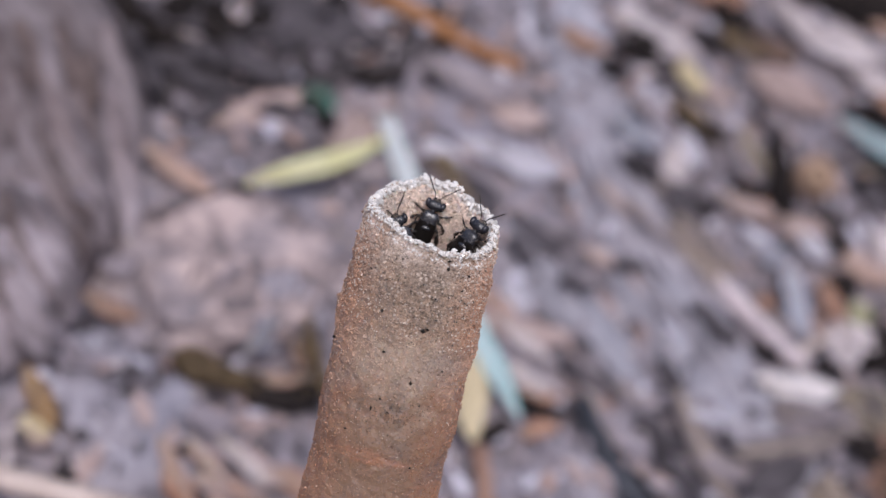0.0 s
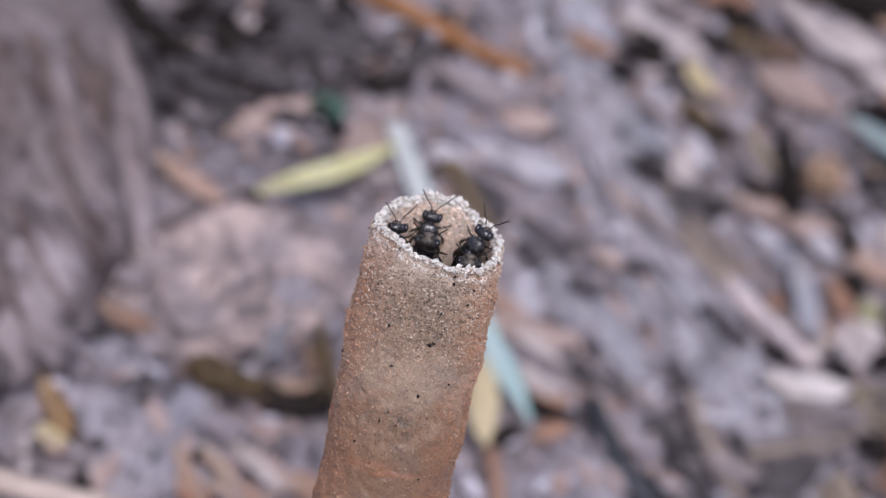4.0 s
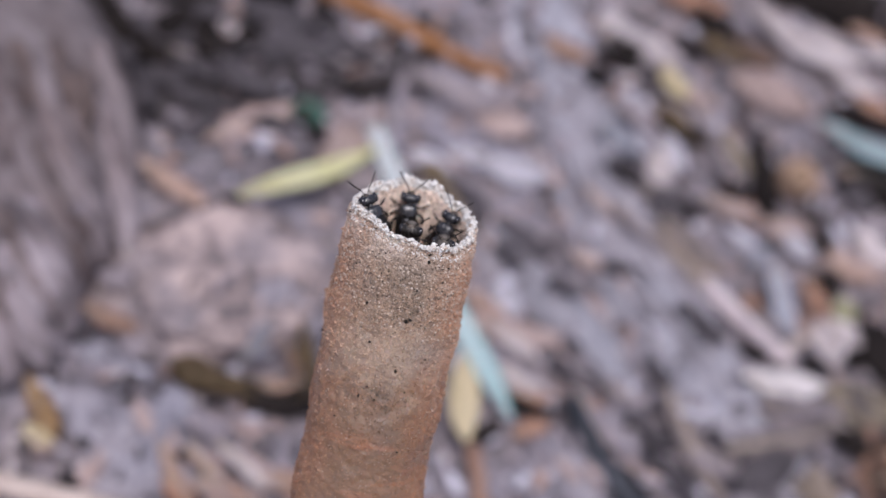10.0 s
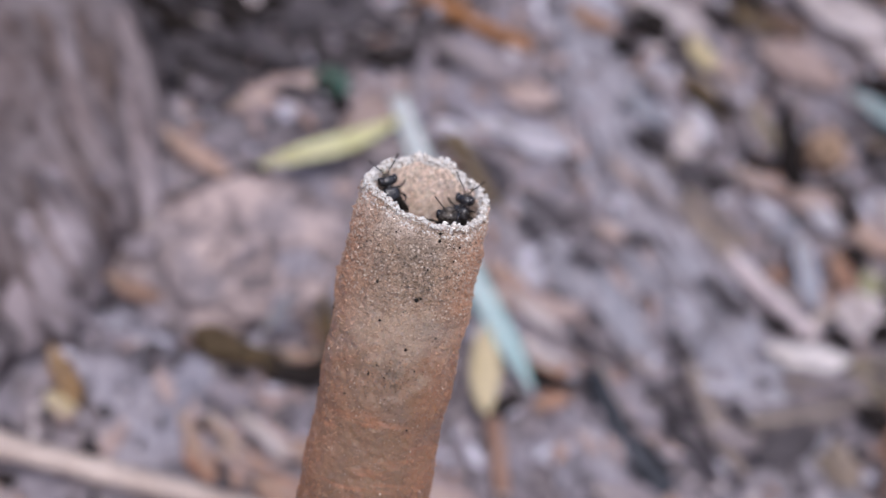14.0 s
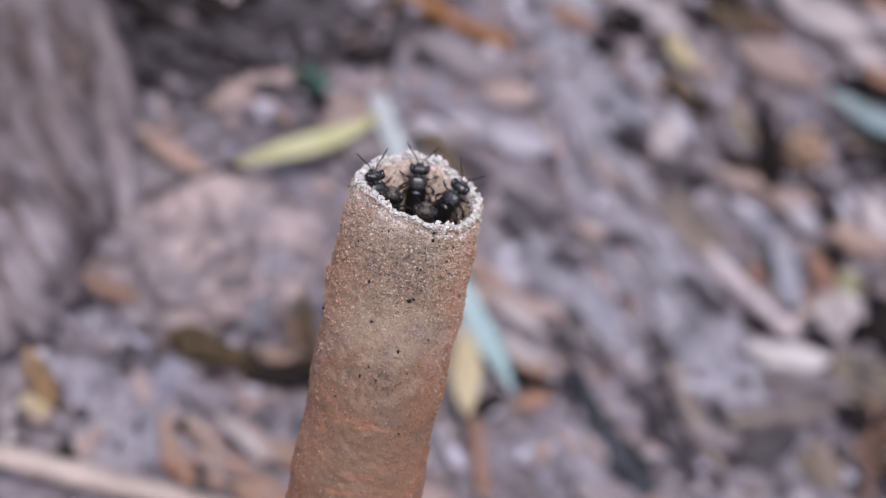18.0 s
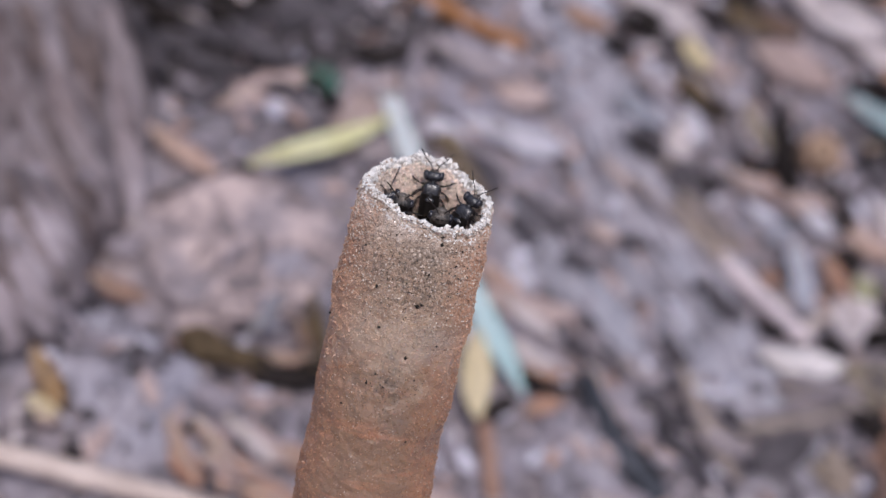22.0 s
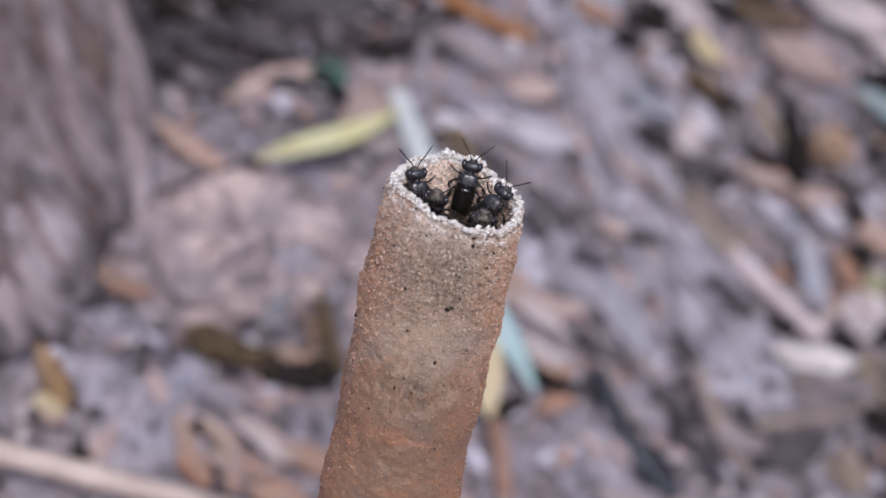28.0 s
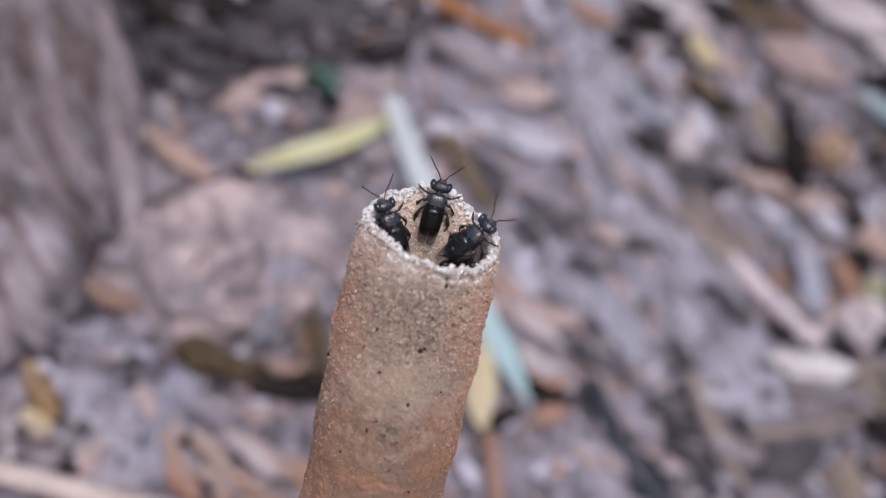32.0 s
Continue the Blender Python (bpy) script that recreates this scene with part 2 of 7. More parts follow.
def resin(name, lift=1.0, spread=0.35, rough=0.4, bump=0.5, inner=False, glow=0.5, spec=0.4):
    """Sandy resin in growth bands: a grey-tan crust by the mouth, a pale band, orange-brown below."""
    m = bpy.data.materials.new(name)
    m.use_nodes = True
    n, ln = m.node_tree.nodes, m.node_tree.links
    bsdf = n["Principled BSDF"]
    tc = n.new("ShaderNodeTexCoord")
    dot = n.new("ShaderNodeVectorMath")
    dot.operation = "DOT_PRODUCT"
    dot.inputs[1].default_value = -UPWARD
    ln.new(tc.outputs["Object"], dot.inputs[0])
    blotch = n.new("ShaderNodeTexNoise")
    blotch.inputs["Scale"].default_value = 420
    blotch.inputs["Detail"].default_value = 5
    ln.new(tc.outputs["Object"], blotch.inputs["Vector"])
    # bands wander with the blotches
    wander = n.new("ShaderNodeMath")
    wander.operation = "MULTIPLY_ADD"
    wander.inputs[1].default_value = 0.009
    ln.new(blotch.outputs["Fac"], wander.inputs[0])
    ln.new(dot.outputs["Value"], wander.inputs[2])
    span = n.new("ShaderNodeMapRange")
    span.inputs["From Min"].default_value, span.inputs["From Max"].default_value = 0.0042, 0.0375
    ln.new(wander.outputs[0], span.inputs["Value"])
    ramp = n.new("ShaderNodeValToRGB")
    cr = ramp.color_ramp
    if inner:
        # inner colours hold light coming through the wall, and shade further down
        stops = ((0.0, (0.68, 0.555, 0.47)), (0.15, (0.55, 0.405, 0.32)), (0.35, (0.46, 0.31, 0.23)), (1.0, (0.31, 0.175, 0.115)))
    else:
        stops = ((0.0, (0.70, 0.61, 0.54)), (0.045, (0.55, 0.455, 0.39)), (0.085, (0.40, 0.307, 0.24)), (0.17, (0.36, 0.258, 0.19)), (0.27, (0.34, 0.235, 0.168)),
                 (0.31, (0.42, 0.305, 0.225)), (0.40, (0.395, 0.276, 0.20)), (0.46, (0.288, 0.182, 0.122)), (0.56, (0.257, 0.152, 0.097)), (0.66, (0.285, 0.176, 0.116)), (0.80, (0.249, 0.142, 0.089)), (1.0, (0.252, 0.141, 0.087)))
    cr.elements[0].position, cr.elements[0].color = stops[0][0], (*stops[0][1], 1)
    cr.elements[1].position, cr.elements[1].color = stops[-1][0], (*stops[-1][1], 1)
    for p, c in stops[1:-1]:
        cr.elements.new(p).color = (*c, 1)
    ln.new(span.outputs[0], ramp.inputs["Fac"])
    fine = n.new("ShaderNodeTexNoise")
    fine.inputs["Scale"].default_value = 3600
    fine.inputs["Detail"].default_value = 2
    ln.new(tc.outputs["Object"], fine.inputs["Vector"])
    geo = n.new("ShaderNodeNewGeometry")
    both = n.new("ShaderNodeMath")
    both.operation = "ADD"
    ln.new(geo.outputs["Random Per Island"], both.inputs[0])
    ln.new(fine.outputs["Fac"], both.inputs[1])
    bright = n.new("ShaderNodeMapRange")
    bright.inputs["From Min"].default_value, bright.inputs["From Max"].default_value = 0.3, 1.7
    bright.inputs["To Min"].default_value, bright.inputs["To Max"].default_value = lift * (1 - spread), lift * (1 + spread)
    ln.new(both.outputs[0], bright.inputs["Value"])
    # grey smudges where soil sticks to the crust
    smudge = n.new("ShaderNodeTexNoise")
    smudge.inputs["Scale"].default_value = 230
    smudge.inputs["Detail"].default_value = 3
    ln.new(tc.outputs["Object"], smudge.inputs["Vector"])
    grey = n.new("ShaderNodeMapRange")
    grey.inputs["From Min"].default_value, grey.inputs["From Max"].default_value = 0.52, 0.70
    grey.inputs["To Min"].default_value, grey.inputs["To Max"].default_value = 1.0, 0.85
    ln.new(smudge.outputs["Fac"], grey.inputs["Value"])
    # thin reddish wrinkles round the tube, and light glowing through the flanks, painted orange
    squeeze = n.new("ShaderNodeMapping")
    squeeze.vector_type = "TEXTURE"
    squeeze.inputs["Rotation"].default_value = UPWARD.to_track_quat("Z", "Y").to_euler()
    squeeze.inputs["Scale"].default_value = (1 / 130, 1 / 130, 1 / 1000)
    ln.new(tc.outputs["Object"], squeeze.inputs["Vector"])
    wrinkle = n.new("ShaderNodeTexNoise")
    wrinkle.inputs["Scale"].default_value = 1.0
    wrinkle.inputs["Detail"].default_value = 4
    ln.new(squeeze.outputs[0], wrinkle.inputs["Vector"])
    crease = n.new("ShaderNodeMapRange")
    crease.inputs["From Min"].default_value, crease.inputs["From Max"].default_value = 0.54, 0.68
    crease.inputs["To Max"].default_value = 0.0 if inner else 0.8
    ln.new(wrinkle.outputs["Fac"], crease.inputs["Value"])
    low = n.new("ShaderNodeMapRange")
    low.inputs["From Min"].default_value, low.inputs["From Max"].default_value = 0.35, 0.6
    ln.new(span.outputs[0], low.inputs["Value"])
    lower = n.new("ShaderNodeMath")
    lower.operation = "MULTIPLY"
    ln.new(crease.outputs[0], lower.inputs[0])
    ln.new(low.outputs[0], lower.inputs[1])
    flank = n.new("ShaderNodeVectorMath")
    flank.operation = "DOT_PRODUCT"
    flank.inputs[1].default_value = FLANK
    ln.new(tc.outputs["Object"], flank.inputs[0])
    both_sides = n.new("ShaderNodeMath")
    both_sides.operation = "ABSOLUTE"
    ln.new(flank.outputs["Value"], both_sides.inputs[0])
    flank_glow = n.new("ShaderNodeMath")
    flank_glow.operation = "MULTIPLY_ADD"
    flank_glow.inputs[1].default_value = 0.003
    ln.new(blotch.outputs["Fac"], flank_glow.inputs[0])
    ln.new(both_sides.outputs[0], flank_glow.inputs[2])
    edge = n.new("ShaderNodeMapRange")
    edge.inputs["From Min"].default_value, edge.inputs["From Max"].default_value = 0.0038, 0.0066
    edge.inputs["To Max"].default_value = 0.0 if inner else 0.50
    ln.new(flank_glow.outputs[0], edge.inputs["Value"])
    most = n.new("ShaderNodeMath")
    most.operation = "MAXIMUM"
    ln.new(lower.outputs[0], most.inputs[0])
    ln.new(edge.outputs[0], most.inputs[1])
    warm = n.new("ShaderNodeMix")
    warm.data_type = "RGBA"
    warm.inputs[7].default_value = (0.44, 0.21, 0.122, 1)
    ln.new(most.outputs[0], warm.inputs[0])
    ln.new(ramp.outputs["Color"], warm.inputs[6])
    hue = n.new("ShaderNodeHueSaturation")
    ln.new(warm.outputs[2], hue.inputs["Color"])
    dim = n.new("ShaderNodeMapRange")
    dim.inputs["From Min"].default_value, dim.inputs["From Max"].default_value = 0.50, 0.68
    dim.inputs["To Min"].default_value, dim.inputs["To Max"].default_value = 1.03, 0.86
    ln.new(smudge.outputs["Fac"], dim.inputs["Value"])
    tone = n.new("ShaderNodeMath")
    tone.operation = "MULTIPLY"
    ln.new(bright.outputs[0], tone.inputs[0])
    ln.new(dim.outputs[0], tone.inputs[1])
    ln.new(tone.outputs[0], hue.inputs["Value"])
    ln.new(grey.outputs[0], hue.inputs["Saturation"])
    ln.new(hue.outputs[0], bsdf.inputs["Base Color"])
    if not inner:
        # soil rubbed into the crust in a few uneven patches
        x_way = (Vector((1, 0, 0)) - UPWARD * UPWARD.x).normalized()
        y_way = UPWARD.cross(x_way)
        ragged = n.new("ShaderNodeTexNoise")
        ragged.inputs["Scale"].default_value = 1500
        ragged.inputs["Detail"].default_value = 4
        ln.new(tc.outputs["Object"], ragged.inputs["Vector"])
        total = None
        for angle, below, size, strength in STAINS:
            gap = n.new("ShaderNodeVectorMath")
            gap.operation = "DISTANCE"
            gap.inputs[1].default_value = (x_way * math.cos(radians(angle)) + y_way * math.sin(radians(angle))) * 0.00545 - UPWARD * below * 0.001
            ln.new(tc.outputs["Object"], gap.inputs[0])
            worn = n.new("ShaderNodeMath")
            worn.operation = "MULTIPLY_ADD"
            worn.inputs[1].default_value = 0.006
            ln.new(ragged.outputs["Fac"], worn.inputs[0])
            ln.new(gap.outputs["Value"], worn.inputs[2])
            patch = n.new("ShaderNodeMapRange")
            patch.interpolation_type = "SMOOTHSTEP"
            patch.inputs["From Min"].default_value, patch.inputs["From Max"].default_value = 0.003 + size * 0.001, 0.0024 + size * 0.0002
            patch.inputs["To Max"].default_value = strength
            ln.new(worn.outputs[0], patch.inputs["Value"])
            if total is None:
                total = patch.outputs[0]
            else:
                either = n.new("ShaderNodeMath")
                either.operation = "MAXIMUM"
                ln.new(total, either.inputs[0])
                ln.new(patch.outputs[0], either.inputs[1])
                total = either.outputs[0]
        soiled = n.new("ShaderNodeMix")
        soiled.data_type = "RGBA"
        soiled.inputs[7].default_value = (0.115, 0.095, 0.078, 1)
        ln.new(total, soiled.inputs[0])
        ln.new(hue.outputs[0], soiled.inputs[6])
        ln.new(soiled.outputs[2], bsdf.inputs["Base Color"])
    bsdf.inputs["Roughness"].default_value = rough
    bsdf.inputs["Specular IOR Level"].default_value = spec
    bsdf.inputs["Subsurface Weight"].default_value = glow
    bsdf.inputs["Subsurface Radius"].default_value = (1.0, 0.5, 0.25)
    bsdf.inputs["Subsurface Scale"].default_value = 0.0006
    bp = n.new("ShaderNodeBump")
    bp.inputs["Strength"].default_value = bump
    bp.inputs["Distance"].default_value = 0.0001
    ln.new(fine.outputs["Fac"], bp.inputs["Height"])
    ln.new(bp.outputs[0], bsdf.inputs["Normal"])
    return m


RESIN = resin("sandy_resin", 1.0, 0.20, 0.34, 0.7)
RESIN_IN = resin("inner_resin", 1.0, 0.25, 0.5, inner=True)
GRAIN = resin("resin_grain", 1.09, 0.30, 0.24, 0.1, glow=0.0, spec=0.4)
GRAIN_IN = resin("inner_grain", 1.18, 0.28, 0.2, 0.1, inner=True, glow=0.0, spec=0.5)
# glossy tan grains; their pale colour also imitates bright glints
GLINT = surface("pale_glint_grain", (0.40, 0.305, 0.24), (0.66, 0.55, 0.46), 1500, 0.14, 0.0, 3.0, vary=0.0, spec=0.7)
CRYSTAL = surface("pale_crystal", (0.76, 0.70, 0.645), (0.98, 0.96, 0.93), 1500, 0.14, 0.1, 3.0, vary=0.15, sss=0.0, spec=0.6)
CRYSTAL.node_tree.nodes["Principled BSDF"].inputs["Transmission Weight"].default_value = 0.1
SOOT = surface("soil_fines", (0.05, 0.042, 0.036), (0.17, 0.135, 0.11), 2000, 0.5)
SPECK = surface("black_speck", (0.01, 0.008, 0.007), (0.03, 0.025, 0.02), 2000, 0.5)

CHITIN = surface("black_chitin", (0.010, 0.010, 0.013), (0.037, 0.035, 0.040), 1800, 0.27, 0.6, 5.0, vary=0.0, coat=0.3, spec=0.9)
FUZZ = surface("dusty_chitin", (0.016, 0.013, 0.011), (0.21, 0.175, 0.15), 1300, 0.5, 0.5, 5.0, vary=0.0)
EYE = surface("compound_eye", (0.012, 0.011, 0.014), (0.038, 0.035, 0.044), 2500, 0.22, 0.1, 5.0, vary=0.0, coat=0.3, spec=0.5)
LEG = surface("leg_chitin", (0.010, 0.008, 0.008), (0.045, 0.034, 0.029), 2500, 0.4, 0.2, 5.0, vary=0.0, spec=0.4)
CLYPEUS = surface("dusty_shield", (0.05, 0.042, 0.036), (0.20, 0.17, 0.145), 1800, 0.4, 0.3, 5.0, vary=0.0, spec=0.4)
DUSTY = surface("dusty_head", (0.016, 0.014, 0.013), (0.15, 0.127, 0.112), 700, 0.38, 0.8, 7.0, vary=0.0, coat=0.1, spec=0.4, spread=(0.42, 0.66))
POLLEN = surface("amber_pollen", (0.30, 0.16, 0.04), (0.55, 0.33, 0.10), 2500, 0.6)


def wing_material():
    """Smoky membrane, dark at the base and clear brown towards the tip."""
    m = bpy.data.materials.new("smoky_wing")
    m.use_nodes = True
    n, ln = m.node_tree.nodes, m.node_tree.links
    b = n["Principled BSDF"]
    tc = n.new("ShaderNodeTexCoord")
    axes = n.new("ShaderNodeSeparateXYZ")
    ln.new(tc.outputs["Object"], axes.inputs[0])
    fade = n.new("ShaderNodeMapRange")
    fade.inputs["From Min"].default_value, fade.inputs["From Max"].default_value = -0.0040, -0.0031
    fade.inputs["To Min"].default_value, fade.inputs["To Max"].default_value = 0.16, 0.92
    ln.new(axes.outputs["Z"], fade.inputs["Value"])
    b.inputs["Base Color"].default_value = (0.009, 0.007, 0.006, 1)
    b.inputs["Roughness"].default_value = 0.3
    ln.new(fade.outputs[0], b.inputs["Alpha"])
    return m


WING = wing_material()


# ---- building blocks ----
def mesh_from(name, bm, material, smooth=True):
    me = bpy.data.meshes.new(name)
    bm.normal_update()
    bm.to_mesh(me)
    bm.free()
    me.materials.append(material)
    if smooth:
        me.polygons.foreach_set("use_smooth", [True] * len(me.polygons))
    return me


def part(name, bm, material, parent, label="", smooth=True):
    ob = new(name, mesh_from(name, bm, material, smooth))
    ob.parent = parent
    if label:
        ob["label"] = label
    return ob


def thing(name, bm, material, label, category, group="", kind="", smooth=True):
    return tagged(new(name, mesh_from(name, bm, material, smooth)), label, category, group, kind)


def rough(p, amount, scale, seed=0.0):
    return noise.noise(Vector(p) * scale + Vector((seed, seed * 1.7, -seed))) * amount


def sweep(bm, spine, radii, sides=12, rugged=0.0, scale=300, seed=0.0, squash=1.0, furrows=0, depth=0.0, caps=True):
    """A tapered, uneven limb along a spine of points."""
    rings = []
    n = len(spine)
    up = Vector((0.03, 0.02, 1))
    for i, (c, r) in enumerate(zip(spine, radii)):
        c = Vector(c)
        d = (Vector(spine[min(i + 1, n - 1)]) - Vector(spine[max(i - 1, 0)])).normalized()
        side = d.cross(up)
        if side.length < 1e-4:
            side = d.cross(Vector((1, 0, 0)))
        side.normalize()
        lift = side.cross(d).normalized()
        ring = []
        for k in range(sides):
            a = 2 * math.pi * k / sides
            q = r
            if furrows:
                w = math.sin(a * furrows + 0.8 * math.sin(i * 0.12 + seed) + seed)
                q *= 1 - depth * max(0.0, w) ** 2
            v = c + side * math.cos(a) * q + lift * math.sin(a) * q * squash
            if rugged:
                v += (v - c).normalized() * rough(v, rugged, scale, seed)
            ring.append(bm.verts.new(v))
        rings.append(ring)
    for a, b in zip(rings, rings[1:]):
        for k in range(sides):
            j = (k + 1) % sides
            bm.faces.new((a[k], b[k], b[j], a[j]))
    if caps:
        bm.faces.new(rings[0])
        bm.faces.new(rings[-1][::-1])
    return bm


def smooth_line(points, steps):
    """Catmull-Rom through the points."""
    pts = [Vector(p) for p in points]
    pts = [2 * pts[0] - pts[1]] + pts + [2 * pts[-1] - pts[-2]]
    line = []
    for i in range(1, len(pts) - 2):
        p0, p1, p2, p3 = pts[i - 1 : i + 3]
        for s in range(steps):
            u = s / steps
            line.append(0.5 * (2 * p1 + (p2 - p0) * u + (2 * p0 - 5 * p1 + 4 * p2 - p3) * u * u + (3 * p1 - p0 - 3 * p2 + p3) * u**3))
    line.append(pts[-2])
    return line


def blob(bm, centre, radii, rings=10, sides=14, turn=None, shape=None):
    """An ellipsoid, shaped by shape(unit vector) -> factor."""
    turn = turn or Matrix.Identity(3)
    top = None
    grid = []
    for i in range(rings + 1):
        th = math.pi * i / rings
        row = []
        for k in range(sides):
            a = 2 * math.pi * k / sides
            u = Vector((math.sin(th) * math.cos(a), math.sin(th) * math.sin(a), math.cos(th)))
            f = shape(u) if shape else 1.0
            v = turn @ Vector((u.x * radii[0] * f, u.y * radii[1] * f, u.z * radii[2] * f)) + Vector(centre)
            if i in (0, rings):
                if k == 0:
                    row.append(bm.verts.new(v))
            else:
                row.append(bm.verts.new(v))
        grid.append(row)
    for i in range(rings):
        a, b = grid[i], grid[i + 1]
        for k in range(sides):
            j = (k + 1) % sides
            if len(a) == 1:
                bm.faces.new((a[0], b[k], b[j]))
            elif len(b) == 1:
                bm.faces.new((a[k], b[0], a[j]))
            else:
                bm.faces.new((a[k], b[k], b[j], a[j]))
    return bm


# ---- the ground ----
def land(x, y):
    """Height of the slope at the foot of the tree: it falls to one side and levels out far away."""
    s = -0.3772 * x + 0.26 * y
    z = 0.3 * math.tanh(s / 0.3)

    def swell(cx, cy, rx, ry, h):
        return h * math.exp(-((x - cx) / rx) ** 2 - ((y - cy) / ry) ** 2)

    z += swell(0.010, -0.045, 0.030, 0.030, 0.006)
    z += swell(0.062, 0.012, 0.022, 0.020, -0.008)
    z += swell(-0.047, -0.040, 0.020, 0.010, -0.006)
    z += swell(-0.040, -0.012, 0.024, 0.016, 0.004)
    return z


def land_up(x, y):
    e = 0.002
    return Vector((land(x - e, y) - land(x + e, y), land(x, y - e) - land(x, y + e), 2 * e)).normalized()


def axis_steps(near, step, far):
    inner = [i * step for i in range(int(near / step) + 1)]
    d, outer = step, []
    x = inner[-1]
    while x < far:
        d *= 1.22
        x += d
        outer.append(x)
    half = inner + outer
    return [-v for v in half[:0:-1]] + half


def build_ground():
    xs, ys = axis_steps(0.17, 0.0022, 400), axis_steps(0.15, 0.0022, 400)
    verts = []
    for y in ys:
        for x in xs:
            z = land(x, y)
            near = math.exp(-((x / 0.5) ** 2) - (y / 0.5) ** 2)
            z += near * (rough((x, y, 0), 0.0022, 70, 3.0) + rough((x, y, 0), 0.0016, 180, 7.0) + rough((x, y, 0), 0.0008, 420, 2.0))
            verts.append((x, y, z))
    w = len(xs)
    faces = [(j * w + i, j * w + i + 1, (j + 1) * w + i + 1, (j + 1) * w + i) for j in range(len(ys) - 1) for i in range(w - 1)]
    me = bpy.data.meshes.new("ground")
    me.from_pydata(verts, [], faces)
    me.materials.append(SOIL)
    me.polygons.foreach_set("use_smooth", [True] * len(me.polygons))
    return tagged(new("ground", me), "mauve-grey forest soil strewn with leaf litter", "ground", kind="structure")


GROUND = build_ground()


def on_land(points, lift):
    return [(x * MM, y * MM, land(x * MM, y * MM) + lift * MM) for x, y in points]


# ---- roots, trunk and stones ----
BASE = []


def limb(name, points, radii, sink, material, label, category, furrows=0, depth=0.0, rugged=0.8, squash=1.0, sides=28, steps=10, ridges=0, ridge_material=None, ridge_size=1.2):
    spine = smooth_line(on_land(points, -sink), steps)
    n = len(spine) - 1
    rs = []
    for i in range(len(spine)):
        u = i / n * (len(radii) - 1)
        j = min(int(u), len(radii) - 2)
        rs.append((radii[j] * (1 - u + j) + radii[j + 1] * (u - j)) * MM)
    bm = bmesh.new()
    sweep(bm, spine, rs, sides, rugged * MM, 160, len(points) + sink, squash, furrows, depth)
    ob = thing(name, bm, material, label, category)
    BASE.append(ob)
    rng = random.Random(len(points) * 31 + ridges)
    for j in range(ridges):
        a = math.pi * (0.08 + 0.84 * (j + rng.uniform(0.1, 0.9)) / ridges)
        i0 = rng.randint(0, int(n * 0.6))
        i1 = min(n, i0 + rng.randint(int(n * 0.2), int(n * 0.5)))
        line = []
        for i in range(i0, i1 + 1):
            d = (spine[min(i + 1, n)] - spine[max(i - 1, 0)]).normalized()
            side = d.cross(Vector((0.03, 0.02, 1))).normalized()
            lift = side.cross(d).normalized()
            w = a + 0.05 * math.sin(i * 0.23 + j)
            line.append(spine[i] + (side * math.cos(w) + lift * math.sin(w) * squash) * rs[i] * (1.0 - 0.3 * MM / rs[i]))
        size = ridge_size * rng.uniform(0.6, 1.3) * MM
        m = len(line) - 1
        bm = bmesh.new()
        sweep(bm, line, [size * (0.15 + 0.85 * math.sin(math.pi * (0.05 + 0.9 * k / m)) ** 0.6) for k in range(m + 1)], 9, 0.35 * MM, 500, j)
        part("bark_ridge", bm, ridge_material or material, ob)
    return ob


trunk = limb("tree_trunk", [(-109.0, 55.2), (-92.9, 22.1), (-81.3, 8.8), (-76.2, -3.2), (-78.3, -22.0), (-84.9, -39.7), (-93.3, -58.6)], (24, 21, 20, 19.5, 19, 18, 16), 4, BARK,
     "furrowed mauve-brown bark at a tree's foot", "tree trunk", 0, 0.0, 1.5, sides=96, steps=26)


def bark_strip(name, points, size, material, flat=0.8):
    """A raised ridge, a strip of inner bark or a dark crack strip that runs down the trunk."""
    line = smooth_line([(Vector(q) + Vector((0.1, -0.1, 0.1))) * MM for q in points], 6)
    m = len(line) - 1
    bm = bmesh.new()
    sweep(bm, line, [size * MM * (0.25 + 0.75 * math.sin(math.pi * (0.06 + 0.88 * k / m)) ** 0.5) for k in range(m + 1)], 10, 0.45 * MM, 330, points[0][0], flat)
    part(name, bm, material, trunk, "brown inner bark, also laid as dark cracks" if material is BARK_INNER_CRACK else "")


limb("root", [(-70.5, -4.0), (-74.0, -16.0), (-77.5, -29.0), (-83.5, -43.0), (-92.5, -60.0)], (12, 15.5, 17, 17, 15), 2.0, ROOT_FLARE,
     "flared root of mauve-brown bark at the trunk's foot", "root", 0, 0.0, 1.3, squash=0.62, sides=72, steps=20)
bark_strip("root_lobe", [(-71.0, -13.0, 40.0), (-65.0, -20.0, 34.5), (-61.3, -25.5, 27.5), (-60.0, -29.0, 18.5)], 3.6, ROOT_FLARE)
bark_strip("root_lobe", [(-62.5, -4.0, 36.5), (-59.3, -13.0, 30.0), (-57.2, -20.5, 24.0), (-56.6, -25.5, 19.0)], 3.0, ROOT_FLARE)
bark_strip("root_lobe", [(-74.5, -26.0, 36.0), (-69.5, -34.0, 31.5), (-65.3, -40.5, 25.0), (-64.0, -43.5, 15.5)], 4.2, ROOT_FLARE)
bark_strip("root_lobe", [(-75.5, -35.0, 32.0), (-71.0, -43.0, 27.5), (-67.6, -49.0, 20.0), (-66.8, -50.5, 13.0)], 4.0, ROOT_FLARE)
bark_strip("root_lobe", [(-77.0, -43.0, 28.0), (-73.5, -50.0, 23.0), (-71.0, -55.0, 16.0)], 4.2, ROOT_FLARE)
